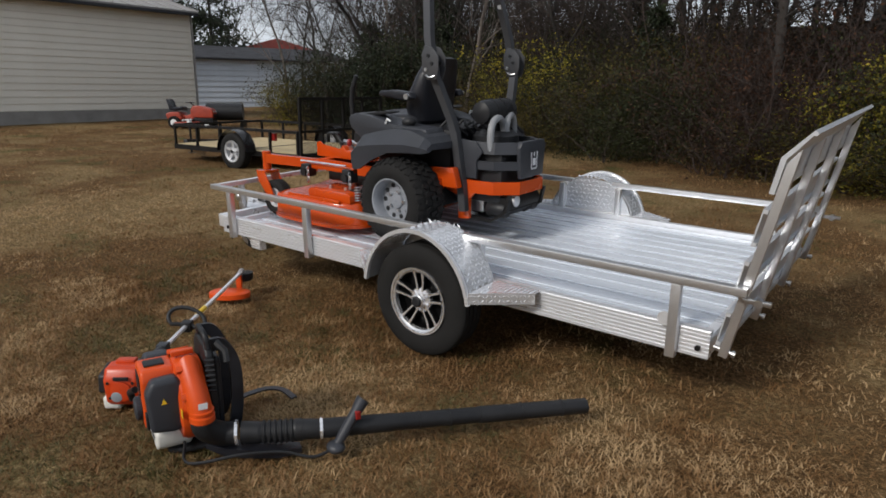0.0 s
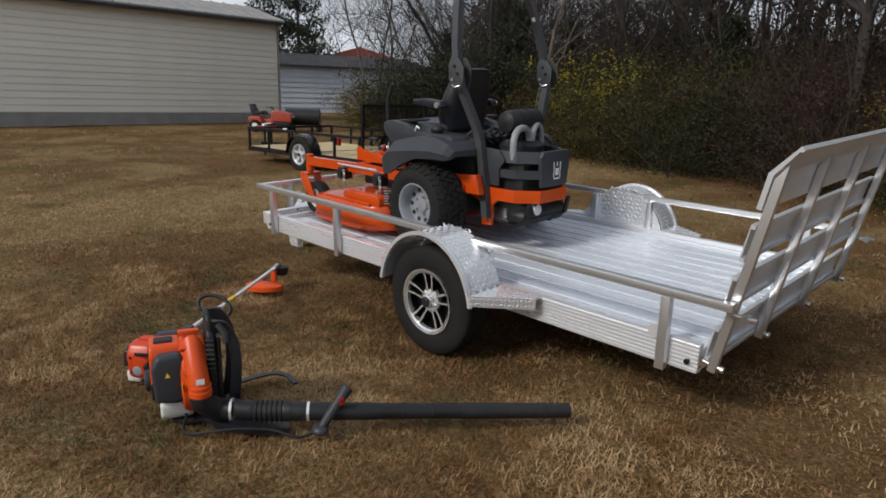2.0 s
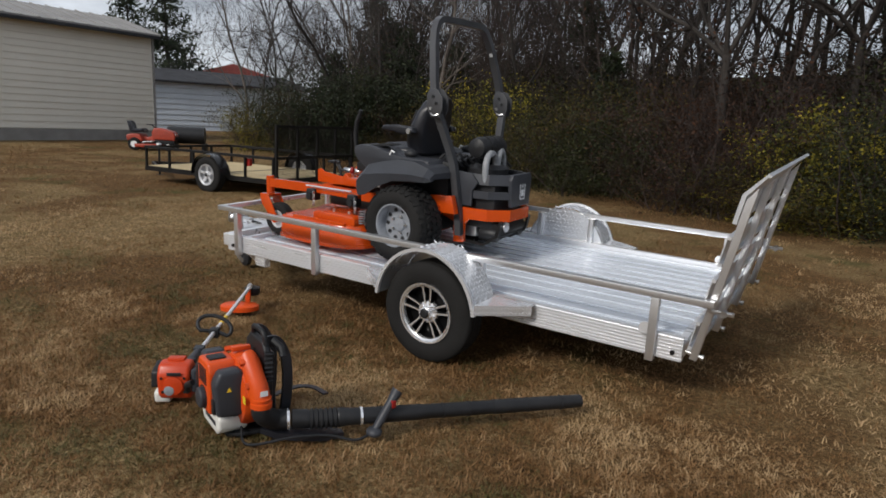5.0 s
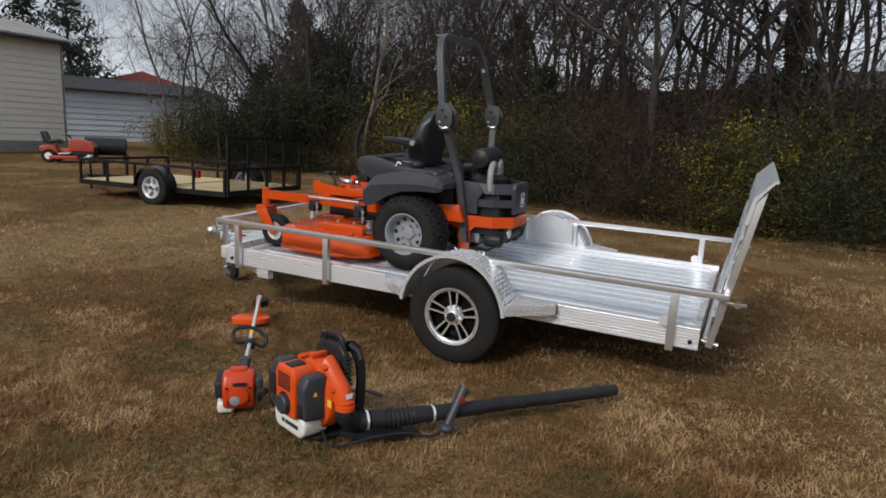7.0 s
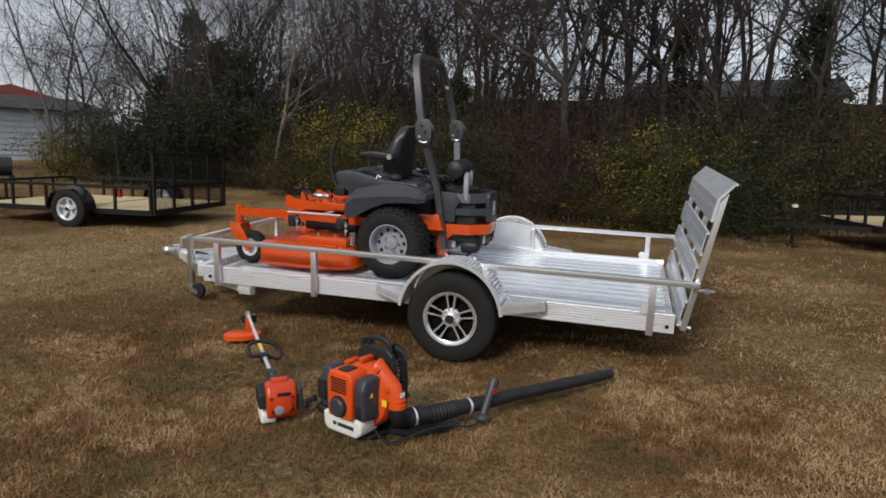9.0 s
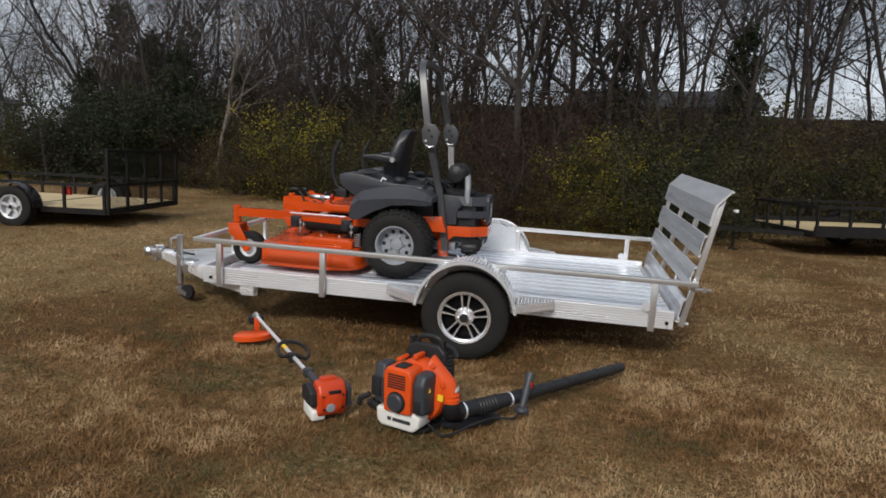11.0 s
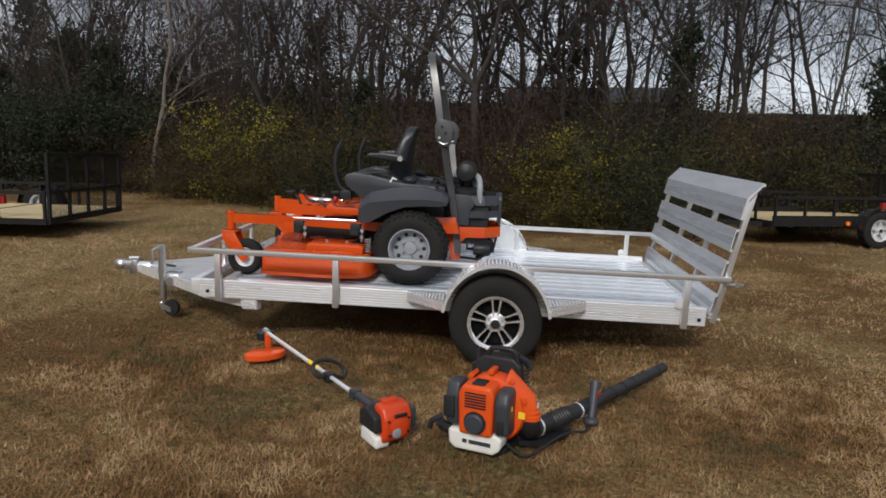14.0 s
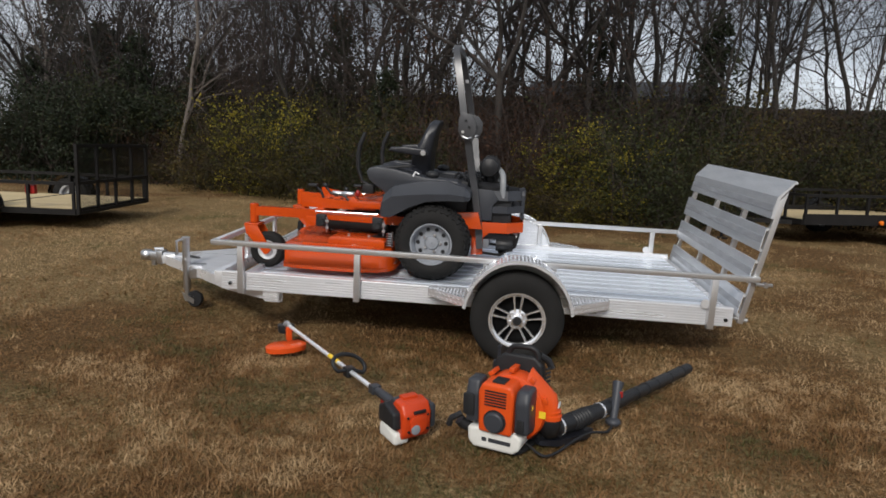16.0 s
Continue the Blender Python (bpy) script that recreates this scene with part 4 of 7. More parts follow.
for y0 in (0.235, 1.805):
    bm = B()
    box(bm, -3.30, -2.70, y0 + (0.03 if y0 < 1 else -0.03) - 0.012, y0 + (0.03 if y0 < 1 else -0.03) + 0.012, 0.612, 0.635, 0.004)
    mp("deck_rib", bm, ORANGE)

# chassis, engine
bm = B()
box(bm, -2.75, -2.08, 0.66, 1.38, 0.60, 0.86, 0.02)
mp("chassis", bm, STEEL_BLACK)
bm = B()
box(bm, -2.72, -2.0, 0.70, 1.34, 0.86, 1.17, 0.03)
mp("seat_base", bm, BLACK)
bm = B()
box(bm, -2.06, -1.62, 0.79, 1.25, 0.66, 1.06, 0.04)
lathe(bm, [(0.17, 0.0), (0.17, 0.06), (0.13, 0.09)], (-1.83, 1.02, 1.06), "z", 20)
engine = mp("engine", bm, BLACK, "black engine block")
bm = B()
lathe(bm, [(0.03, -0.20), (0.075, -0.18), (0.088, -0.12), (0.088, 0.13), (0.075, 0.18), (0.03, 0.20)], (-1.84, 1.02, 1.285), "y", 24)
for k in range(3):
    lathe(bm, [(0.092, -0.012), (0.092, 0.012)], (-1.84, 0.95 + 0.1 * k, 1.285), "y", 24)
mp("air_cleaner", bm, BLACK, "black air cleaner canister")
bm = B()
lathe(bm, [(0.04, 0), (0.05, 0.16)], (-1.84, 1.02, 1.08), "z", 12)
mp("air_cleaner_neck", bm, BLACK)
for ya, yb, xa, top_z in ((0.78, 1.02, -1.71, 1.25), (1.02, 1.2, -1.74, 1.26)):
    bm = B()
    pts = [(xa + 0.01, ya, 1.02), (xa, ya, 1.10)]
    for i in range(11):
        a = math.pi * i / 10
        pts.append((xa - 0.05 * (1 - math.cos(a)) / 2, ya + (yb - ya) * (1 - math.cos(a)) / 2, 1.13 + (top_z - 1.13) * math.sin(a) ** 0.8))
    pts += [(xa - 0.06, yb, 1.08)]
    sweep(bm, pts, 0.025, 12)
    mp("intake_hose", bm, HOSE, "light grey curved intake hose")
for far in (False, True):
    bm = B()
    prism(bm, [(-2.06, 0.735), (-2.06, 0.825), (-1.80, 0.825), (-1.80, 0.735), (-1.85, 0.69), (-1.85, 0.54), (-1.95, 0.53), (-1.95, 0.70)], "y", min(my(0.728, far), my(0.76, far)), max(my(0.728, far), my(0.76, far)), 0.006)
    mp("rear_bracket", bm, ORANGE, "orange rear frame bracket")
    bm = B()
    prism(bm, [(-2.35, 0.78), (-2.33, 0.90), (-1.90, 0.92), (-1.86, 0.78)], "y", min(my(0.60, far), my(0.66, far)), max(my(0.60, far), my(0.66, far)), 0.006)
    mp("frame_plate", bm, ORANGE)
    bm = B()
    lathe(bm, [(0.055, 0), (0.06, 0.01), (0.06, 0.13), (0.05, 0.15)], (-1.74, my(0.83, far), 0.62), "x", 16)
    mp("oil_filter", bm, BLACK)
bm = B()
lathe(bm, [(0.05, -0.22), (0.06, -0.2), (0.06, 0.2), (0.05, 0.22)], (-1.62, 1.02, 0.66), "y", 16)
mp("muffler", bm, STEEL_BLACK, "black muffler below the bumper")
for y in (0.79, 1.25):
    bm = B()
    sweep(bm, [(-1.93, y, 0.66), (-1.90, y, 0.55), (-1.70, y, 0.535), (-1.57, y, 0.62), (-1.545, y, 0.74)], 1.0, flat=(0.02, 0.035), up=(0, 1, 0))
    mp("belly_guard_bar", bm, STEEL_BLACK)
bm = B()
loft(bm, [[(-1.72, 0.80, 0.532), (-1.72, 1.24, 0.532), (-1.72, 1.24, 0.526), (-1.72, 0.80, 0.526)], [(-1.575, 0.80, 0.622), (-1.575, 1.24, 0.622), (-1.572, 1.24, 0.616), (-1.572, 0.80, 0.616)]])
mp("belly_plate", bm, STEEL_BLACK)
bm = B()
box(bm, -2.02, -1.80, 0.84, 1.20, 0.57, 0.68, 0.03)
mp("gearbox", bm, ALU_DULL, "cast grey transmission housing")


def guard_plan(o=0.0):
    """Plan of the rear guard, grown by o."""
    h = [(-1.845, 0.735 - o), (-1.66 + o * 0.4, 0.755 - o), (-1.525 + o, 0.87 - o * 0.4)]
    return h + [(x, 2.04 - y) for x, y in h[::-1]]


def band(z0, z1, t, o=0.0, tilt=0.0):
    bm = B()
    a, b = guard_plan(o), guard_plan(o - t)
    ao, bo = guard_plan(o + tilt), guard_plan(o + tilt - t)
    n = len(a)
    rings = [[(*a[i], z0), (*ao[i], z1), (*bo[i], z1), (*b[i], z0)] for i in range(n)]
    loft(bm, rings)
    return bm


mp("bumper", band(0.735, 0.825, 0.02, 0.012), ORANGE, "orange rear bumper bar", smooth=20)
mp("guard_band", band(1.015, 1.095, 0.02, 0.0, -0.02), GREY, "grey rear engine guard", smooth=20)
mp("guard_band", band(0.905, 0.965, 0.016, -0.002, 0.0), GREY, smooth=20)
bm = B()
prism(bm, [(-1.93, 0.84), (-1.96, 1.11), (-1.80, 1.10), (-1.74, 1.03), (-1.79, 0.965), (-1.79, 0.84)], "y", 0.727, 0.745, 0.006)
mp("guard_side", bm, GREY)
bm = B()
prism(bm, [(-1.93, 0.84), (-1.96, 1.11), (-1.80, 1.10), (-1.74, 1.03), (-1.79, 0.965), (-1.79, 0.84)], "y", 1.295, 1.313, 0.006)
mp("guard_side", bm, GREY)
bm = B()
lathe(bm, [(0.015, 0.05), (0.04, 0.045), (0.045, 0.0), (0.04, -0.06)], (-1.60, 0.90, 0.68), "x", 20)
mp("exhaust_outlet", bm, RIM_GREY, "pale round exhaust outlet")
bm = B()
prism(bm, [(0.88, 0.845), (0.855, 1.06), (0.88, 1.10), (1.17, 1.10), (1.195, 1.06), (1.17, 0.845)], "x", -1.545, -1.512, 0.008)
mp("guard_panel", bm, GREY, "grey rear panel with a pale badge")
bm = B()
for y0, y1, za, zb in ((1.022, 1.058, 0.925, 0.975), (1.0, 1.008, 0.905, 0.99), (1.072, 1.08, 0.905, 0.99), (1.008, 1.072, 0.897, 0.906)):
    box(bm, -1.5115, -1.509, y0, y1, za, zb)
for y in (1.002, 1.04, 1.078):
    box(bm, -1.5115, -1.509, y - 0.005, y + 0.005, 0.99, 1.02)
mp("badge", bm, LABEL, "pale badge of plain shapes")

# fenders and side consoles
for far in (False, True):
    bm = B()
    rings = []
    for x, zb, zc, zt, o in ((-2.695, 0.865, 0.92, 0.965, 0.03), (-2.675, 0.862, 0.985, 1.045, 0.01), (-2.60, 0.872, 1.04, 1.115, 0.0), (-2.46, 0.955, 1.06, 1.15, 0.0), (-2.31, 1.015, 1.075, 1.178, 0.0), (-2.14, 1.03, 1.085, 1.175, 0.0), (-2.01, 1.03, 1.075, 1.135, 0.01), (-1.965, 1.04, 1.06, 1.095, 0.04)):
        rings.append([(x, my(y, far), z) for y, z in ((0.372 + o, zb), (0.358 + o, zc), (0.372 + o, zc + 0.012), (0.432 + o * 0.5, zt), (0.70, zt), (0.70, zt - 0.05), (0.415 + o, zc - 0.005), (0.40 + o, zb + 0.004))])
    loft(bm, rings)
    mp("fender", bm, GREY, "moulded dark grey wheel fender with creases", smooth=14)
    lo, hi = sorted((my(0.52, far), my(0.74, far)))
    bm = B()
    prism(bm, [(-2.83, 1.245), (-2.85, 1.21), (-2.82, 1.145), (-2.66, 1.03), (-2.60, 1.08), (-2.2, 1.13), (-2.05, 1.14), (-2.08, 1.18), (-2.36, 1.195), (-2.50, 1.225), (-2.62, 1.25), (-2.76, 1.262)], "y", lo, hi, 0.02, 2)
    mp("side_console", bm, GREY, "grey side console", smooth=30)
    bm = B()
    prism(bm, [(-2.78, 1.236), (-2.50, 1.262), (-2.46, 1.275), (-2.5, 1.285), (-2.76, 1.255)], "y", *sorted((my(0.57, far), my(0.69, far))), 0.006)
    mp("console_top", bm, BLACK)
    bm = B()
    ball(bm, (-2.30, my(0.6, far), 1.215), 0.06, 0.05, 0.035, 12)
    mp("fuel_cap", bm, BLACK)
    bm = B()
    sweep(bm, [(-2.45, my(0.515, far), 1.2), (-2.43, my(0.512, far), 1.235), (-2.40, my(0.512, far), 1.22)], 0.008, 6)
    mp("console_decal", bm, LABEL)
    # steering lever
    y = my(0.66, far)
    bm = B()
    fx = 0.06 if far else 0.0
    sweep(bm, [(fx + q, y, z) for q, z in ((-2.72, 1.08), (-2.84, 1.085), (-2.91, 1.12), (-2.945, 1.22), (-2.95, 1.33), (-2.935, 1.43), (-2.89, 1.53))], [0.014, 0.014, 0.015, 0.017, 0.02, 0.02, 0.016], 10)
    mp("control_lever", bm, BLACK, "curved black control lever")
    bm = B()
    box(bm, -2.90, -2.80, y - 0.04, y + 0.04, 1.02, 1.10, 0.012)
    mp("lever_base", bm, BLACK)
    # armrest
    ya = my(0.73, far)
    bm = B()
    prism(bm, [(-2.70, 1.385), (-2.68, 1.42), (-2.55, 1.43), (-2.38, 1.415), (-2.36, 1.37), (-2.45, 1.355), (-2.6, 1.375)], "y", ya - 0.035, ya + 0.035, 0.014, 3)
    mp("armrest", bm, VINYL, "black padded armrest")
    bm = B()
    lathe(bm, [(0.022, -0.012), (0.022, 0.012)], (-2.40, my(0.69, far), 1.385), "y", 12)
    mp("armrest_bolt", bm, ZINC)

# seat
bm = B()
rings = []
for x, z, w, t in ((-2.46, 1.20, 0.19, 0.085), (-2.465, 1.29, 0.22, 0.09), (-2.455, 1.37, 0.225, 0.085), (-2.42, 1.46, 0.22, 0.062), (-2.395, 1.54, 0.20, 0.05), (-2.365, 1.61, 0.17, 0.048), (-2.345, 1.65, 0.13, 0.038), (-2.34, 1.662, 0.06, 0.018)):
    ring = []
    for k in range(16):
        a = 2 * math.pi * k / 16
        ca, sa = math.cos(a), math.sin(a)
        ring.append((x + t * math.copysign(abs(ca) ** 0.6, ca) + (0.03 * sa * sa if ca < 0 else 0) * -1 + 0.03, 1.02 + w * math.copysign(abs(sa) ** 0.6, sa), z))
    rings.append(ring)
loft(bm, rings)
mp("backrest", bm, VINYL, "high black vinyl backrest", smooth=60)
bm = B()
rings = []
for z, k in ((1.14, 0.9), (1.16, 1.0), (1.215, 1.0), (1.24, 0.92), (1.245, 0.7)):
    rings.append([(-2.60 + 0.21 * k * math.copysign(abs(math.cos(a)) ** 0.6, math.cos(a)), 1.02 + 0.25 * k * math.copysign(abs(math.sin(a)) ** 0.6, math.sin(a)), z + (0.02 if math.cos(a) < -0.5 else 0)) for a in [2 * math.pi * i / 16 for i in range(16)]])
loft(bm, rings)
mp("seat", bm, VINYL, "black vinyl seat cushion", smooth=60)
for k in range(9):
    r0 = random.Random(k)
    x0, y0 = -2.15 + 0.03 * k, 0.75 + 0.06 * k
    bm = B()
    sweep(bm, eased([(x0, y0, 1.16), (x0 + 0.05, y0 + 0.05, 1.20 + 0.03 * r0.random()), (x0 + 0.12, y0 - 0.03, 1.19), (x0 + 0.16, y0 + 0.04, 1.12)], 3), 0.011, 6)
    mp("engine_cable", bm, BLACK)

# roll bar
ROPS = [(-1.875, 0.70, 0.60), (-1.895, 0.70, 0.80), (-1.955, 0.70, 1.15), (-1.975, 0.685, 1.24), (-2.02, 0.56, 1.53), (-2.03, 0.553, 1.60)]
for far in (False, True):
    def ry(y):
        return 2.10 - y if far else y
    bm = B()
    sweep(bm, [(x, ry(y), z) for x, y, z in ROPS], 1.0, flat=(0.048, 0.056), up=(1, 0, 0))
    mp("rops_lower_post", bm, GREY_PAINT, "grey lower roll bar post")
    y = ry(0.553)
    bm = B()
    for s in (-1, 1):
        prism(bm, [(-2.055, 1.515), (-2.095, 1.58), (-2.10, 1.68), (-2.07, 1.735), (-2.0, 1.72), (-1.955, 1.66), (-1.955, 1.58), (-1.98, 1.515)], "y", y + s * 0.038 - 0.004, y + s * 0.038 + 0.004, 0.002)
    mp("rops_hinge_plate", bm, GREY_PAINT)
    for dx, dz in ((-0.02, 0.0), (0.03, 0.04), (0.0, 0.09)):
        bm = B()
        lathe(bm, [(0.012, -0.05), (0.012, 0.05)], (-2.04 + dx, y, 1.58 + dz), "y", 8)
        mp("hinge_bolt", bm, BLACK if dz else ZINC)
    bm = B()
    sweep(bm, [(-2.06, y - 0.045, 1.545), (-2.02, y - 0.06, 1.53), (-1.99, y - 0.045, 1.54)], 0.0042, 6)
    mp("lock_pin", bm, ZINC)
near_side = [(-2.04, 0.553, 1.60), (-2.075, 0.565, 1.80), (-2.125, 0.62, 2.05), (-2.145, 0.65, 2.14), (-2.158, 0.69, 2.21), (-2.163, 0.74, 2.245), (-2.165, 0.80, 2.255)]
bm = B()
sweep(bm, near_side + [(x, 2.10 - y, z) for x, y, z in near_side[::-1]], 1.0, flat=(0.048, 0.055), up=(1, 0, 0))
mp("rops_hoop", bm, GREY_PAINT, "grey folding roll bar hoop")
bm = B()
sweep(bm, [(-2.102, 1.490, 1.94), (-2.122, 1.455, 2.045)], 1.0, flat=(0.03, 0.003), up=(0, 1, 0.35))
mp("rops_sticker", bm, LABEL, "white warning sticker")
# coil springs over the deck
for y in (0.36, 1.68):
    bm = B()
    sweep(bm, [(-2.60 + 0.028 * math.cos(k * 0.9), y + 0.028 * math.sin(k * 0.9), 0.625 + k * 0.0028) for k in range(44)], 0.005, 6)
    mp("coil_spring", bm, ZINC)
for x, y, z in ((-2.93, 0.60, 1.02), (-3.12, 0.95, 1.0)):
    bm = B()
    ball(bm, (x, y, z), 0.022, 0.022, 0.03, 10)
    mp("height_knob", bm, RED if y < 0.7 else BLACK)


# ---- backpack blower on the grass ----
BLOWER = pose(-2.50, 1.14, 0.03, 0, 0, -17) @ Matrix.Diagonal((1, 0.88, 1, 1))
blower = thing("backpack_blower", BLOWER, "orange and grey backpack leaf blower lying tube-out on grass", "leaf blower")
BI = BLOWER.inverted()


def bl(x, y, z):
    return BI @ Vector((x, y, z))


bm = B()
prism(bm, [(-0.12, -0.06), (-0.11, -0.09), (0.09, -0.09), (0.12, -0.03), (0.15, 0.16), (0.11, 0.2), (-0.11, 0.2), (-0.15, 0.16)], "z", 0.0, 0.022, 0.01)
part("base_tray", bm, BLACK, blower)
# fuel tank
bm = B()
prism(bm, [(-0.155, 0.125), (-0.15, 0.05), (-0.12, 0.022), (0.085, 0.022), (0.12, 0.05), (0.13, 0.11), (0.10, 0.13), (-0.10, 0.13)], "y", -0.14, 0.02, 0.02, 3)
part("fuel_tank", bm, WHITE_P, blower, "white translucent fuel tank", 50)
bm = B()
for i, (a, b) in enumerate(((-0.075, -0.05), (-0.04, 0.075))):
    box(bm, a, b, -0.1435, -0.141, 0.065, 0.085)
part("tank_bar", bm, GREY, blower, "grey plain bars on the tank")
bm = B()
sweep(bm, [(-0.15, -0.09, 0.10), (-0.19, -0.11, 0.12), (-0.205, -0.12, 0.14)], [0.026, 0.03, 0.03], 12)
part("fuel_cap", bm, BLACK, blower)
# engine shroud with louvres
bm = B()
prism(bm, [(-0.085, 0.125), (-0.092, 0.33), (-0.07, 0.375), (0.075, 0.375), (0.092, 0.33), (0.085, 0.125)], "y", -0.175, -0.02, 0.018, 3)
shroud = part("engine_shroud", bm, ORANGE_P, blower, "orange engine shroud with louvres", 45)
for i in range(6):
    bm = B()
    box(bm, -0.055, 0.055, -0.1795, -0.174, 0.265 + i * 0.014, 0.272 + i * 0.014)
    part("louvre", bm, BLACK, shroud)
bm = B()
lathe(bm, [(0.058, 0.0), (0.058, -0.006), (0.04, -0.008)], (0.0, -0.172, 0.19), "y", 24)
part("starter_recess", bm, BLACK, shroud)
bm = B()
lathe(bm, [(0.05, 0.0), (0.05, -0.02), (0.042, -0.028), (0.015, -0.03)], (0.0, -0.177, 0.19), "y", 24)
part("starter_cover", bm, GREY, shroud, "round grey starter cover")
bm = B()
box(bm, -0.03, 0.035, -0.15, -0.06, 0.372, 0.384, 0.006)
part("choke_opening", bm, BLACK, shroud)
# grey filter cover, right; muffler guard, left
bm = B()
prism(bm, [(-0.16, 0.14), (-0.17, 0.30), (-0.14, 0.355), (-0.03, 0.36), (0.0, 0.31), (0.0, 0.14), (-0.06, 0.125)], "x", 0.093, 0.165, 0.022, 3)
cover = part("filter_cover", bm, GREY, blower, "dark grey air filter cover", 45)
bm = B()
prism(bm, [(-0.108, 0.258), (-0.082, 0.258), (-0.095, 0.281)], "x", 0.165, 0.1665)
part("warning_triangle", bm, YELLOW, cover, "small yellow warning triangle")
bm = B()
box(bm, 0.11, 0.145, -0.173, -0.16, 0.15, 0.22, 0.006)
part("filter_window", bm, BLACK, cover)
bm = B()
prism(bm, [(-0.145, 0.15), (-0.155, 0.30), (-0.13, 0.37), (-0.02, 0.37), (0.0, 0.30), (0.0, 0.15)], "x", -0.165, -0.095, 0.018, 3)
part("muffler_guard", bm, GREY, blower, "dark grey muffler guard", 45)
bm = B()
box(bm, -0.175, -0.115, -0.163, -0.145, 0.19, 0.30, 0.008)
sweep(bm, [(-0.17, -0.18, 0.2), (-0.22, -0.2, 0.17), (-0.235, -0.19, 0.13)], 0.016, 8)
part("throttle_linkage", bm, BLACK, blower)
# fan housing with outlet
bm = B()
rings = []
for y, k in ((-0.035, 0.80), (-0.025, 0.95), (0.0, 1.0), (0.075, 1.0), (0.09, 0.95), (0.095, 0.8)):
    ring = []
    for i in range(40):
        a = 2 * math.pi * i / 40 - math.pi / 2
        grow_r = 0.15 + 0.04 * ((math.pi * 1.5 - a) / (2 * math.pi))
        ring.append((0.03 + grow_r * k * math.cos(a), y, 0.225 + grow_r * k * math.sin(a)))
    rings.append(ring)
loft(bm, rings)
fan = part("fan_housing", bm, ORANGE_P, blower, "orange spiral fan housing", 40)
bm = B()
loft(bm, [[(0.10 + 0.02 * c1, 0.03 + 0.062 * c1 * 0 + 0.06 * s1, 0.33 + 0.10 * c1) for c1, s1 in [(math.cos(2 * math.pi * i / 20), math.sin(2 * math.pi * i / 20)) for i in range(20)]],
          [(0.195 + 0.052 * c1, 0.04 + 0.056 * s1, 0.265 + 0.045 * c1) for c1, s1 in [(math.cos(2 * math.pi * i / 20), math.sin(2 * math.pi * i / 20)) for i in range(20)]],
          [(0.218 + 0.05 * c1, 0.05 + 0.053 * s1, 0.195 + 0.008 * c1) for c1, s1 in [(math.cos(2 * math.pi * i / 20), math.sin(2 * math.pi * i / 20)) for i in range(20)]]])
lathe(bm, [(0.05, -0.004), (0.057, 0.0), (0.057, 0.022), (0.05, 0.026)], (0.218, 0.05, 0.182), "z", 24)
lathe(bm, [(0.05, -0.003), (0.0555, 0.0), (0.0555, 0.008), (0.05, 0.011)], (0.216, 0.05, 0.218), "z", 24)
part("outlet", bm, ORANGE_P, fan, "orange outlet elbow", 40)
for a in (20, 55, 90, 125):
    bm = B()
    xx, zz = 0.03 + 0.19 * math.cos(radians(a)), 0.225 + 0.19 * math.sin(radians(a))
    box(bm, -0.014, 0.014, -0.03, 0.07, -0.014, 0.008, 0.004, Matrix.Translation((xx, 0.0, zz)) @ Matrix.Rotation(radians(90 - a), 4, "Y"))
    part("housing_lug", bm, ORANGE_P, fan)
bm = B()
box(bm, 0.165, 0.215, -0.032, -0.0295, 0.20, 0.235)
part("yellow_label", bm, YELLOW, fan, "yellow warning label", 0)
bm = B()
box(bm, 0.2595, 0.262, 0.03, 0.07, 0.245, 0.27)
part("label", bm, LABEL, fan, "", 0)
bm = B()
lathe(bm, [(0.12, 0.096), (0.12, 0.10)], (0.03, 0, 0.225), "y", 28)
part("intake_grille", bm, BLACK, fan)
# backpack frame
bm = B()
prism(bm, [(-0.13, 0.0), (-0.135, 0.25), (-0.10, 0.42), (-0.05, 0.46), (0.11, 0.46), (0.15, 0.42), (0.175, 0.25), (0.16, 0.0)], "y", 0.10, 0.14, 0.016, 3)
frame_p = part("backpack_frame", bm, BLACK, blower, "black moulded backpack frame", 45)
bm = B()
sweep(bm, eased([(-0.03, 0.12, 0.44), (-0.025, 0.115, 0.475), (0.0, 0.11, 0.50), (0.08, 0.11, 0.505), (0.115, 0.115, 0.485), (0.125, 0.12, 0.44)]), 0.014, 10)
part("carry_handle", bm, BLACK, blower, "black carrying handle")
bm = B()
prism(bm, [(-0.12, 0.06), (-0.13, 0.40), (0.13, 0.40), (0.14, 0.06)], "y", 0.14, 0.17, 0.014, 3)
part("back_pad", bm, VINYL, blower, "black back pad")
for sx in (-0.09, 0.11):
    bm = B()
    sweep(bm, eased([(sx, 0.13, 0.45), (sx, 0.19, 0.44), (sx + 0.01, 0.235, 0.35), (sx + 0.02, 0.235, 0.2), (sx + 0.02, 0.21, 0.07), (sx, 0.16, 0.05)]), 1.0, flat=(0.055, 0.018), up=(1, 0, 0))
    part("shoulder_strap", bm, VINYL, blower, "black padded shoulder strap")
bm = B()
sweep(bm, eased([(-0.13, 0.17, 0.06), (-0.19, 0.28, 0.03), (-0.245, 0.40, 0.02), (-0.245, 0.50, 0.024), (-0.20, 0.57, 0.02), (-0.09, 0.595, 0.018)]), 1.0, flat=(0.035, 0.008), up=(0, 0, 1))
part("loose_strap", bm, VINYL, blower)
bm = B()
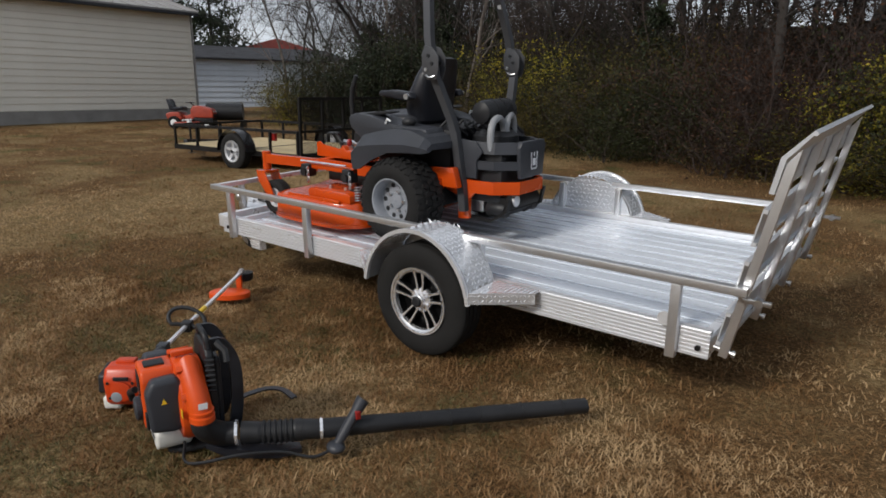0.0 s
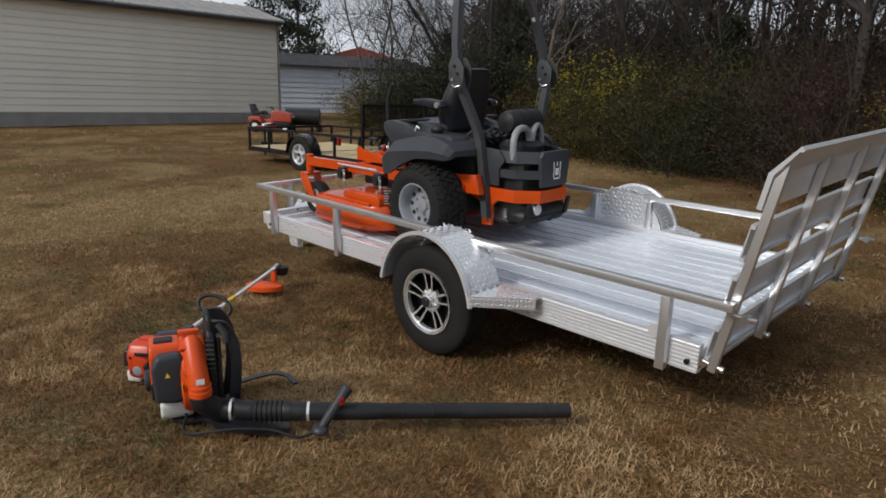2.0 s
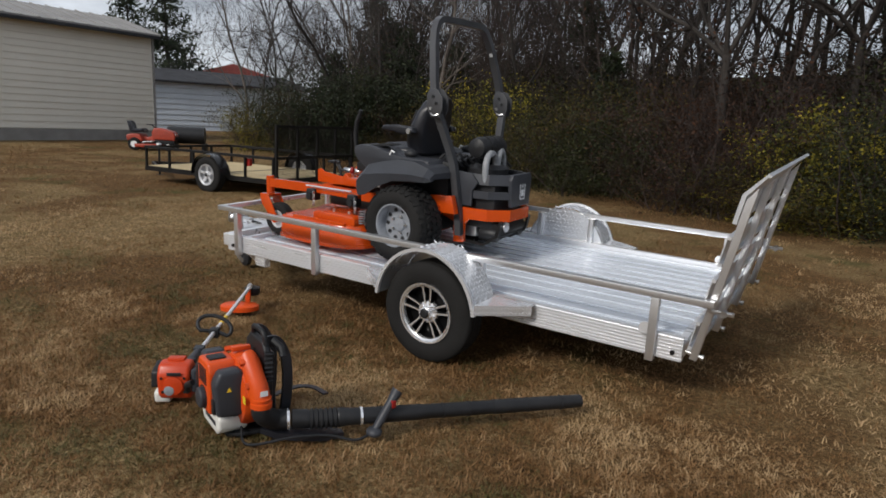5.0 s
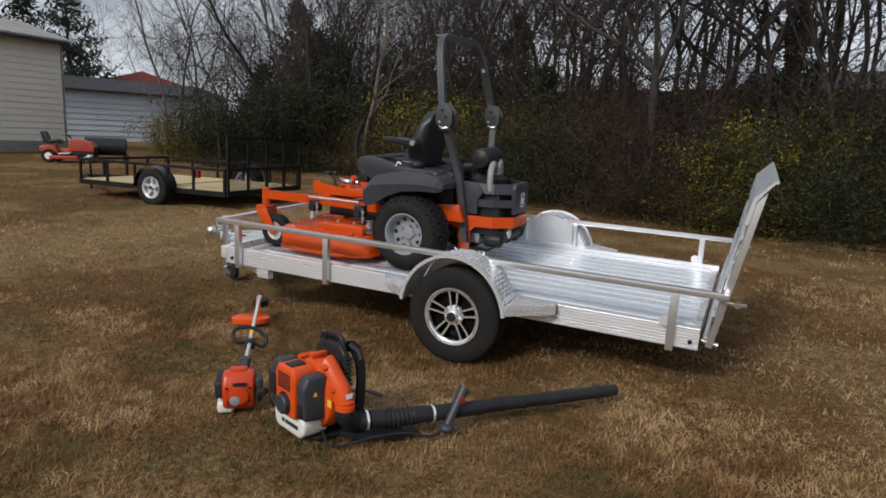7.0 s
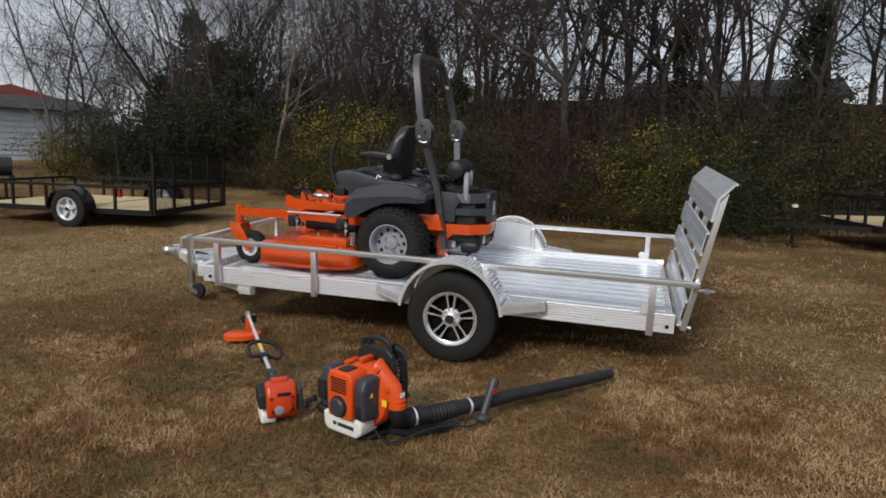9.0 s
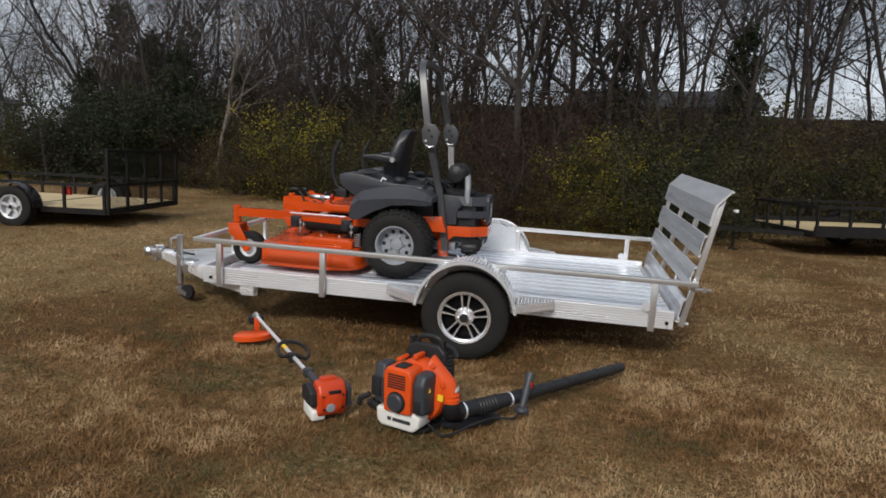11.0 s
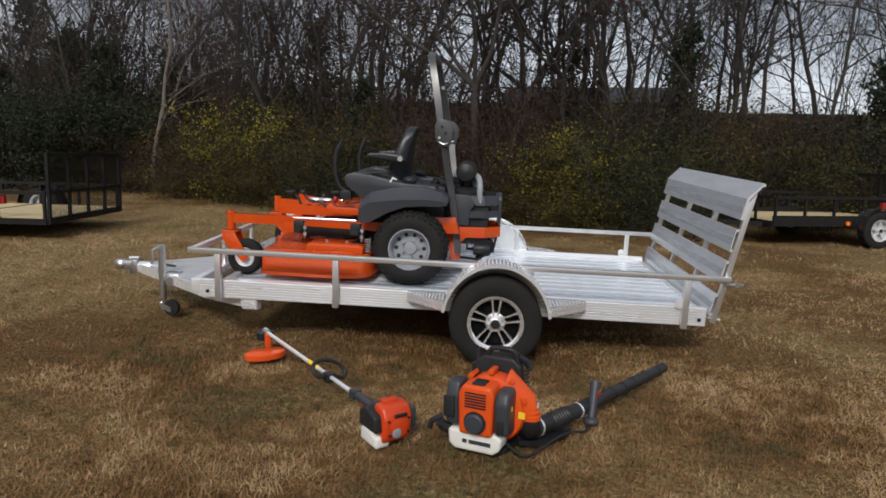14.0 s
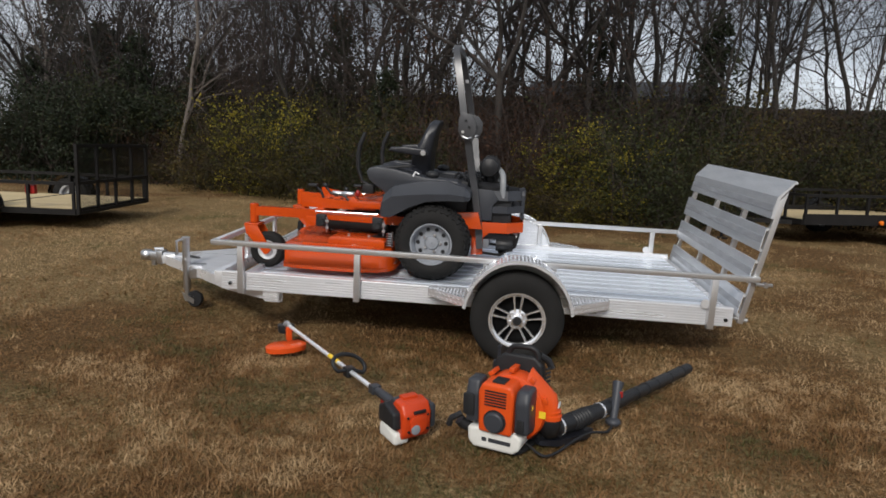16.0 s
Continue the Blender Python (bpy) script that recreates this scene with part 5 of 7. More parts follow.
sweep(bm, [tuple(bl(*p)) for p in ((-2.34, 1.17, 0.06), (-2.26, 1.21, 0.05), (-2.18, 1.28, 0.045), (-2.10, 1.36, 0.04), (-2.06, 1.43, 0.035))], [0.8, 1.1, 1.2, 1.1, 0.7], flat=(0.075, 0.03), up=(0, 0, 1))
part("hip_belt", bm, VINYL, blower, "black padded hip belt lying under the hose")
for i in range(7):
    bm = B()
    sweep(bm, [(0.175, 0.09, 0.28 + i * 0.022), (0.186, 0.13, 0.28 + i * 0.022)], 0.006, 6)
    part("frame_rib", bm, BLACK, frame_p)
bm = B()
sweep(bm, [(0.12, 0.16, 0.46), (0.16, 0.19, 0.43), (0.18, 0.19, 0.39)], 0.018, 8)
part("strap_buckle", bm, BLACK, blower)
# elbow, bellows, tube
R1, R2, TE = Vector((-2.235, 1.24, 0.118)), Vector((-2.005, 1.50, 0.115)), Vector((-1.322, 2.52, 0.062))
dirv = (R2 - R1).normalized()
bm = B()
q = eased([(0.218, 0.05, 0.20), (0.222, 0.055, 0.145), tuple(bl(*(R1 - dirv * 0.06))), tuple(bl(*R1))], 5)
sweep(bm, q, [0.052 - 0.002 * k / len(q) for k in range(len(q))], 20)
part("elbow", bm, BLACK, blower, "black outlet elbow")
bm = B()
pts, rad = [], []
for i in range(45):
    p = R1.lerp(R2, 0.05 + 0.72 * i / 44)
    pts.append(tuple(bl(p.x, p.y, p.z - 0.004 * math.sin(i / 44 * math.pi))))
    rad.append(0.047 if i < 14 or i > 38 else (0.05 if i % 4 < 2 else 0.044))
sweep(bm, pts, rad, 20)
part("bellows", bm, BLACK, blower, "black ribbed flexible hose")
for p in (R1, R2):
    bm = B()
    sweep(bm, [tuple(bl(*(p - dirv * 0.006))), tuple(bl(*(p + dirv * 0.006)))], 0.053 if p is R1 else 0.046, 24)
    part("hose_clamp", bm, CHROME, blower, "bright hose clamp")
d2 = (TE - R2).normalized()
bm = B()
sweep(bm, [tuple(bl(*(R1.lerp(R2, 0.76)))), tuple(bl(*R2)), tuple(bl(*(R2 + d2 * 0.30))), tuple(bl(*(R2 + d2 * 0.31))), tuple(bl(*(R2 + d2 * 0.72)))], [0.044, 0.042, 0.040, 0.0375, 0.036], 20)
tube = part("blower_tube", bm, BLACK, blower, "long black blower tube")
bm = B()
sweep(bm, [tuple(bl(*(R2 + d2 * 0.70))), tuple(bl(*(R2 + d2 * 0.72))), tuple(bl(*TE))], [0.0385, 0.0385, 0.036], 20)
part("end_nozzle", bm, BLACK, tube)
for q in (0.42, 0.56, 0.9, 1.1):
    bm = B()
    sweep(bm, [tuple(bl(*(R2 + d2 * q))), tuple(bl(*(R2 + d2 * (q + 0.008))))], 0.040, 20)
    part("tube_ring", bm, BLACK, tube)
HT, HB = bl(-1.895, 1.64, 0.235), bl(-1.925, 1.51, 0.055)
bm = B()
sweep(bm, [tuple(HB), tuple(HB.lerp(HT, 0.3)), tuple(HB.lerp(HT, 0.75)), tuple(HT)], [0.02, 0.024, 0.025, 0.032], 12)
grip = part("control_handle", bm, GREY, blower, "grey pistol control handle")
bm = B()
ball(bm, tuple(HB), 0.045, 0.045, 0.025, 12)
part("handle_foot", bm, GREY, grip)
bm = B()
m1 = HB.lerp(HT, 0.72)
box(bm, m1.x + 0.012, m1.x + 0.034, m1.y - 0.012, m1.y + 0.012, m1.z - 0.02, m1.z + 0.016, 0.004)
part("trigger", bm, RED, grip, "small red trigger")
bm = B()
a, b = bl(-2.44, 1.0, 0.045), bl(-1.96, 1.42, 0.035)
sweep(bm, eased([(0.12, -0.02, 0.05), tuple(a.lerp(b, 0.25) + Vector((0.05, -0.05, 0))), tuple(a.lerp(b, 0.55) + Vector((0.04, -0.02, 0.03))), tuple(a.lerp(b, 0.8) + Vector((0, 0, 0.02))), tuple(b), tuple(HB)]), 0.007, 8)
part("throttle_cable", bm, BLACK, blower)

# ---- string trimmer on the grass ----
EN, HD = Vector((-3.010, 1.150, 0.0)), Vector((-4.205, 2.47, 0.0))
yaw_t = math.degrees(math.atan2(HD.y - EN.y, HD.x - EN.x))
TRIM = pose(EN.x, EN.y, 0.03, 0, 0, yaw_t)
trim_len = (HD - EN).length
trimmer = thing("string_trimmer", TRIM, "orange string trimmer with aluminium shaft lying on grass", "string trimmer")
z0, z1 = 0.125, 0.145
bm = B()
prism(bm, [(-0.11, 0.05), (-0.12, 0.16), (-0.09, 0.215), (-0.02, 0.225), (0.02, 0.18), (0.03, 0.06), (0.0, 0.02), (-0.08, 0.02)], "y", -0.08, 0.085, 0.025, 3)
en = part("engine_cover", bm, ORANGE_RED, trimmer, "red-orange engine cover with starter", 50)
bm = B()
box(bm, -0.05, 0.0, -0.04, 0.05, 0.212, 0.235, 0.01)
part("spark_cap", bm, ORANGE_RED, en)
bm = B()
prism(bm, [(-0.105, 0.09), (-0.05, 0.09), (-0.04, 0.15), (-0.1, 0.15)], "y", -0.0845, -0.08)
part("starter_slot", bm, BLACK, en)
bm = B()
lathe(bm, [(0.026, 0.0), (0.026, -0.004), (0.021, -0.006)], (-0.126, 0.02, 0.085), "x", 20)
part("maker_plate", bm, RIM_MOWER, en, "grey round maker's plate")
bm = B()
box(bm, -0.128, -0.118, -0.04, 0.03, 0.165, 0.182, 0.003)
part("cooling_slot", bm, BLACK, en)
for yy, zz in ((-0.055, 0.075), (0.055, 0.075), (0.06, 0.15), (-0.055, 0.15)):
    bm = B()
    lathe(bm, [(0.007, 0.0), (0.007, -0.006)], (-0.116, yy, zz), "x", 8)
    part("screw", bm, BLACK, en)
bm = B()
lathe(bm, [(0.05, 0), (0.05, -0.01), (0.03, -0.014)], (-0.116, 0.0, 0.11), "x", 20)
part("starter_housing", bm, ORANGE_RED, en)
bm = B()
box(bm, -0.1, 0.02, -0.118, -0.078, 0.06, 0.19, 0.02)
part("muffler", bm, GREY, trimmer, "grey muffler box")
bm = B()
prism(bm, [(0.02, 0.09), (0.02, 0.2), (0.06, 0.2), (0.11, 0.15), (0.10, 0.09)], "y", -0.07, 0.06, 0.016, 3)
part("clutch_housing", bm, GREY, trimmer, "dark grey clutch housing")
bm = B()
prism(bm, [(-0.09, 0.085), (-0.08, 0.17), (0.02, 0.2), (0.08, 0.17), (0.08, 0.085)], "y", 0.06, 0.125, 0.014, 3)
part("air_filter", bm, BLACK, trimmer)
bm = B()
prism(bm, [(-0.08, -0.005), (-0.085, 0.06), (0.03, 0.085), (0.085, 0.075), (0.09, 0.0)], "y", 0.03, 0.115, 0.02, 3)
part("fuel_tank", bm, WHITE_P, trimmer, "white translucent fuel tank")
bm = B()
sweep(bm, [(0.09, 0, 0.135), (0.16, 0, z0), (0.20, 0, z0 + 0.004), (0.32, 0, z0 + 0.004), (0.36, 0, z0)], [0.03, 0.022, 0.026, 0.024, 0.017], 14)
part("rear_grip", bm, GREY, trimmer, "grey rear grip")
bm = B()
box(bm, 0.2, 0.27, -0.012, 0.012, z0 - 0.05, z0 - 0.015, 0.006)
part("trigger", bm, RED, trimmer)
bm = B()
box(bm, 0.33, 0.39, -0.028, 0.028, z0 - 0.02, z0 + 0.03, 0.008)
part("grip_collar", bm, GREY, trimmer)
bm = B()
sweep(bm, [(0.34, 0, z0), (trim_len - 0.02, 0, z1)], 0.0135, 14)
part("shaft", bm, ALU, trimmer, "straight aluminium shaft")
bm = B()
sweep(bm, [(0.86, 0, z0 + 0.010), (1.0, 0, z0 + 0.012)], 0.0143, 14)
part("shaft_sticker", bm, YELLOW, trimmer, "yellow shaft sticker")
loopc = Vector((0.70, 0.0, z0 + 0.01))
bm = B()
pts = []
pts.append((loopc.x, -0.012, loopc.z))
for i in range(25):
    a = radians(-38 + i * 256 / 24 + 180)
    u, v = 0.105 * math.cos(a), 0.045 - 0.078 * math.sin(a)
    pts.append((loopc.x - 0.02 + 0.5 * v, u, loopc.z - 0.005 + 0.75 * v + 0.22 * u))
pts.append((loopc.x, 0.012, loopc.z))
sweep(bm, pts, 0.0125, 10)
part("loop_handle", bm, BLACK, trimmer, "black loop handle")
bm = B()
box(bm, 0.665, 0.735, -0.03, 0.03, z0 - 0.03, z0 + 0.03, 0.01)
part("handle_clamp", bm, BLACK, trimmer)
bm = B()
sweep(bm, [(trim_len - 0.05, 0, z1), (trim_len + 0.02, 0, z1 + 0.004), (trim_len + 0.055, 0, z1 - 0.03)], [0.018, 0.024, 0.022], 12)
part("gear_head", bm, ALU_DULL, trimmer, "cast gear head")
bm = B()
lathe(bm, [(0.02, -0.03), (0.055, -0.028), (0.062, -0.01), (0.062, 0.03), (0.03, 0.04)], (trim_len + 0.06, -0.01, z1 - 0.045), "z", 20)
part("line_spool", bm, BLACK, trimmer, "black line spool")
bm = B()
arc = [(trim_len - 0.09 + 0.14 * math.cos(radians(a)) * 0.7 - 0.03, 0.055 + 0.15 * math.sin(radians(a)) * 1.0) for a in range(30, 301, 18)]
loft(bm, [[(x, y, -0.005) for x, y in arc], [(x, y, 0.03) for x, y in arc], [(trim_len - 0.12 + (x - trim_len + 0.12) * 0.85, 0.06 + (y - 0.06) * 0.85, 0.042) for x, y in arc]])
box(bm, trim_len - 0.06, trim_len - 0.02, -0.015, 0.025, 0.035, 0.14, 0.01)
part("debris_guard", bm, ORANGE_P, trimmer, "orange curved debris guard", 40)


# ---- far buildings ----
def shed():
    """Long cream metal building; origin at its near corner on the lawn, front along -x."""
    o = thing("shed", SHED, "long cream metal building with horizontal siding and low grey roof", "building")
    L, D, H = 34.0, 5.6, 4.35
    bm = B()
    box(bm, -L, 0, 0.0, D, 0.42, H - 0.02)
    part("wall", bm, SIDING, o)
    bm = B()
    box(bm, -L - 0.03, 0.03, -0.05, D, -0.6, 0.42)
    part("foundation", bm, CONCRETE, o)
    n = 16
    h = (H - 0.44) / n
    bm = B()
    prism(bm, [(-0.002, 0.0), (-0.03, 0.0), (-0.032, 0.02), (-0.012, h - 0.006), (-0.002, h - 0.006)], "x", -L, 0.0)
    me = mesh_of("siding_board", bm, SIDING, 0)
    for i in range(n):
        piece("siding_board", me, o, 0, 0, 0.43 + i * h)
    bm = B()
    box(bm, -0.06, 0.02, -0.07, 0.02, 0.40, H)
    part("corner_trim", bm, ROOF, o)
    bm = B()
    loft(bm, [[(-L, -0.45, H), (-L, D / 2, H + 0.9), (-L, D / 2, H + 0.98), (-L, -0.45, H + 0.09)], [(0.10, -0.45, H), (0.10, D / 2, H + 0.9), (0.10, D / 2, H + 0.98), (0.10, -0.45, H + 0.09)]])
    loft(bm, [[(-L, D + 0.45, H), (-L, D / 2, H + 0.9), (-L, D / 2, H + 0.98), (-L, D + 0.45, H + 0.09)], [(0.10, D + 0.45, H), (0.10, D / 2, H + 0.9), (0.10, D / 2, H + 0.98), (0.10, D + 0.45, H + 0.09)]])
    roof = part("roof", bm, ROOF, o, "low grey metal roof", 0)
    # Dark strip under the roof edge, standing in for the eave's shadow.
    bm = B()
    box(bm, -L, 0.08, -0.46, -0.40, H - 0.10, H + 0.02)
    part("eave_shade_strip", bm, ROOF_DARK, o, "dark strip under the eave painted in for its shadow", 0)
    bm = B()
    slope = math.atan2(0.9, D / 2 + 0.45)
    box(bm, -0.02, 0.02, 0.0, math.hypot(0.9, D / 2 + 0.45), 0.0, 0.035, 0, Matrix.Rotation(slope, 4, "X"))
    me = mesh_of("roof_rib", bm, ROOF, 0)
    for i in range(56):
        piece("roof_rib", me, roof, 0.08 - i * 0.6, -0.45, H + 0.09)
    bm = B()
    prism(bm, [(0.0, H - 0.02), (D, H - 0.02), (D / 2, H + 0.85)], "x", -0.1, 0.0)
    part("gable", bm, SIDING, o)
    return o


SHED = pose(-27.4, 14.6, 0.34, 0, 0, 94)
shed()


def blue_building():
    o = thing("metal_building", pose(-35.7, 30.5, 0.5, 0, 0, 77), "pale blue metal building behind the shed", "building")
    L, D, H = 26.0, 9.0, 2.9
    bm = B()
    box(bm, -L, 0, 0, D, -0.6, H)
    part("wall", bm, SIDING_B, o)
    n = 9
    h = H / n
    bm = B()
    prism(bm, [(-0.002, 0.0), (-0.05, 0.0), (-0.05, 0.03), (-0.012, h - 0.01), (-0.002, h - 0.01)], "x", -L, 0.0)
    me = mesh_of("siding_board", bm, SIDING_B, 0)
    for i in range(n):
        piece("siding_board", me, o, 0, 0, i * h)
    bm = B()
    loft(bm, [[(-L, -0.4, H), (-L, 4.5, H + 1.0), (-L, 4.5, H + 1.1), (-L, -0.4, H + 0.1)], [(0.3, -0.4, H), (0.3, 4.5, H + 1.0), (0.3, 4.5, H + 1.1), (0.3, -0.4, H + 0.1)]])
    part("roof", bm, ROOF_DARK, o, "dark weathered roof", 0)


blue_building()


def red_house():
    o = thing("house", pose(-50.5, 34.5, 0.6, 0, 0, 60), "distant house with a red metal roof among trees", "house")
    bm = B()
    box(bm, -4.5, 4.5, -3, 3, -0.5, 3.7)
    part("wall", bm, mat("red_brick_wall", (0.22, 0.06, 0.045), (0.16, 0.045, 0.035), 0.9, 0, 3), o)
    bm = B()
    prism(bm, [(-5.2, 3.7), (5.2, 3.7), (0, 5.2)], "y", -3.6, 3.6)
    part("roof", bm, ROOF_RED, o, "red metal roof", 0)


red_house()


def far_house(m, half, label, wall, roof_m):
    """Low house on the rise behind the wood."""
    o = thing("house", m, label, "house")
    bm = B()
    box(bm, -half, half, -3.2, 3.2, -3.0, 1.5)
    part("wall", bm, wall, o)
    bm = B()
    loft(bm, [[(x, -3.7, 1.35), (x, 0, 2.45), (x, 3.7, 1.35), (x, 3.7, 1.5), (x, 0, 2.6), (x, -3.7, 1.5)] for x in (-half - 0.3, half + 0.3)])
    part("roof", bm, roof_m, o, "", 0)
    for i in range(4):
        x = -half + 1.6 + i * (2 * half - 3.2) / 3
        bm = B()
        box(bm, x - 0.5, x + 0.5, -3.24, -3.19, 0.2, 1.2)
        w = part("window", bm, BLACK_GLOSS, o)
        bm = B()
        for a, b, c, d in ((-0.57, 0.57, 1.2, 1.27), (-0.57, 0.57, 0.13, 0.2), (-0.57, -0.5, 0.2, 1.2), (0.5, 0.57, 0.2, 1.2)):
            box(bm, x + a, x + b, -3.26, -3.2, c, d)
        part("window_frame", bm, LABEL, w, "", 0)


far_house(pose(-16.8, 34.0, 2.65, 0, 0, 8), 7.5, "distant tan house with a pale grey roof behind the trees", mat("tan_brick_wall", (0.36, 0.29, 0.22), (0.28, 0.22, 0.17), 0.9, 0, 3), ROOF)
far_house(pose(1.5, 35.0, 2.75, 0, 0, -4), 4.5, "distant low house with a dark roof behind the trees", mat("grey_board_wall", (0.34, 0.33, 0.31), (0.26, 0.25, 0.24), 0.9, 0, 3), ROOF_DARK)


# ---- black landscape trailers ----
def steel_trailer(m, L0, L1, width, label, gate=True, gate_h=0.98, rails=0.40, bed=0.33, lip=0.0, lamps=False):
    """Black steel trailer: near wheel at the origin, x towards its rear, bed from L0 to L1."""
    o = thing("landscape_trailer", m, label, "trailer", "black landscape trailers")
    a = 0.05

    def bar(name, p, q, w=a, h=a, label=""):
        bm = B()
        sweep(bm, [p, q], 1.0, flat=(w, h), up=(0, 0, 1) if abs(p[2] - q[2]) < 0.01 else (1, 0, 0))
        return part(name, bm, STEEL_BLACK, o, label, 0)
    ys = (0.0, width)
    top = bed + rails
    for y in ys:
        bar("frame_rail", (L0, y, bed - 0.03 + lip / 2), (L1, y, bed - 0.03 + lip / 2), 0.05, 0.09 + lip)
        bar("top_rail", (L0, y, top), (L1, y, top), 0.05, 0.05)
        n = 6
        for i in range(n):
            x = L0 + 0.03 + (L1 - L0 - 0.06) * i / (n - 1)
            bar("upright", (x, y, bed), (x, y, top), 0.04, 0.04)
    bar("front_rail", (L0, 0, top), (L0, width, top))
    bar("front_frame", (L0, 0, bed - 0.03), (L0, width, bed - 0.03), 0.05, 0.09)
    bar("rear_frame", (L1, 0, bed - 0.03), (L1, width, bed - 0.03), 0.05, 0.09)
    for i in range(3):
        bar("front_upright", (L0, width * (i + 1) / 4, bed), (L0, width * (i + 1) / 4, top), 0.04, 0.04)
    nb = 10
    bw = (width - 0.06) / nb
    bm = B()
    box(bm, L0 + 0.03, L1 - 0.03, -bw / 2 + 0.004, bw / 2 - 0.004, 0, 0.035)
    me = mesh_of("bed_board", bm, WOOD, 0)
    for i in range(nb):
        piece("bed_board", me, o, 0, 0.03 + bw * (i + 0.5), bed - 0.01)
    for y, s in ((0.0, -1), (width, 1)):
        trailer_wheel(o, (0, y + s * 0.16, 0.335), s, 0.335, 0.2, 0.195, False)
        bm = B()
        arc = [(0.40 * math.cos(radians(t)), 0.335 + 0.40 * math.sin(radians(t))) for t in (0, 12, 28, 50, 70, 90, 110, 130, 152, 168, 180)]
        prism(bm, arc + [(x * 0.985, 0.335 + (z - 0.335) * 0.985) for x, z in arc[::-1]], "y", y + s * 0.27, y + s * 0.03)
        part("fender", bm, BLACK_GLOSS, o, "round black steel fender", 40)
        bm = B()
        for xl in ((-0.52, 0.52) if lamps else ()):
            bm = B()
            lathe(bm, [(0.03, 0), (0.04, s * 0.02), (0.04, s * 0.05), (0.02, s * 0.055)], (xl, y + s * 0.03, bed - 0.02), "y", 12)
            part("marker_lamp", bm, AMBER, o, "amber side marker lamp")
    bm = B()
    sweep(bm, [(0, -0.1, 0.335), (0, width + 0.1, 0.335)], 0.03, 10)
    part("axle", bm, STEEL_BLACK, o)
    for s in (-1, 1):
        bar("tongue_bar", (L0 - 1.25, width / 2 + s * 0.03, bed - 0.06), (L0 + 0.2, width / 2 + s * width * 0.42, bed - 0.06), 0.05, 0.08)
    bm = B()
    lathe(bm, [(0.025, 0), (0.025, 0.62), (0.03, 0.62), (0.03, 0.66)], (L0 - 0.95, width / 2 - 0.08, 0.03), "z", 12)
    box(bm, L0 - 1.03, L0 - 0.87, width / 2 - 0.16, width / 2, 0.0, 0.03, 0.005)
    j = part("jack", bm, STEEL_BLACK, o, "black tongue jack")
    bm = B()
    box(bm, L0 - 0.99, L0 - 0.91, width / 2 - 0.12, width / 2 - 0.04, 0.69, 0.74, 0.008)
    part("jack_cap", bm, LABEL, j)
    bm = B()
    box(bm, L1 - 0.79, L1 - 0.64, 0.03, 0.10, bed + 0.22, bed + 0.36, 0.01)
    part("lamp_box", bm, RED, o, "dark red lamp box below the rail", 0)
    if gate:
        x = L1 + 0.03
        zt = bed + gate_h
        for i in range(5):
            y = 0.02 + (width - 0.04) * i / 4
            bar("gate_stile", (x, y, bed - 0.05), (x, y, zt), 0.05 if i in (0, 4) else 0.04, 0.045)
        for z in (bed - 0.04, bed + gate_h * 0.42, zt):
            bar("gate_rail", (x, 0.0, z), (x, width, z), 0.045, 0.045)
        # expanded-metal sheet
        bm = B()
        st = 0.045
        k = int(width / st)
        for i in range(-int(gate_h / st), k + 1):
            for s in (1, -1):
                y0, y1, za, zb = i * st, i * st + gate_h, bed, zt
                pts = []
                for t in (0, 1):
                    pts.append((y0 + (y1 - y0) * t, za + (zb - za) * t))
                (ya, a1), (yb, b1) = pts
                if ya < 0:
                    a1 += -ya
                    ya = 0
                if yb > width:
                    b1 -= yb - width
                    yb = width
                if b1 - a1 < 0.03:
                    continue
                if s < 0:
                    ya, yb = width - ya, width - yb
                d = 0.0065
                vs = [bm.verts.new((x + 0.01 * s * 0.3, ya, a1 - d)), bm.verts.new((x + 0.003 * s, yb, b1 - d)), bm.verts.new((x + 0.003 * s, yb, b1 + d)), bm.verts.new((x + 0.003 * s, ya, a1 + d))]
                bm.faces.new(vs)
        part("gate_mesh", bm, STEEL_BLACK, o, "black expanded-metal gate mesh", 0)
    return o


steel_trailer(pose(-10.85, 6.60, 0.085, 0, 0.6, 8.5), -2.05, 1.47, 2.28, "black steel landscape trailer with pine bed and mesh gate")
steel_trailer(pose(4.05, 10.60, -0.01, 0, 0, 17), -2.0, 1.05, 1.95, "black steel trailer with mesh gate at the wood's edge", True, 0.85, 0.44, 0.46, 0.10, True)


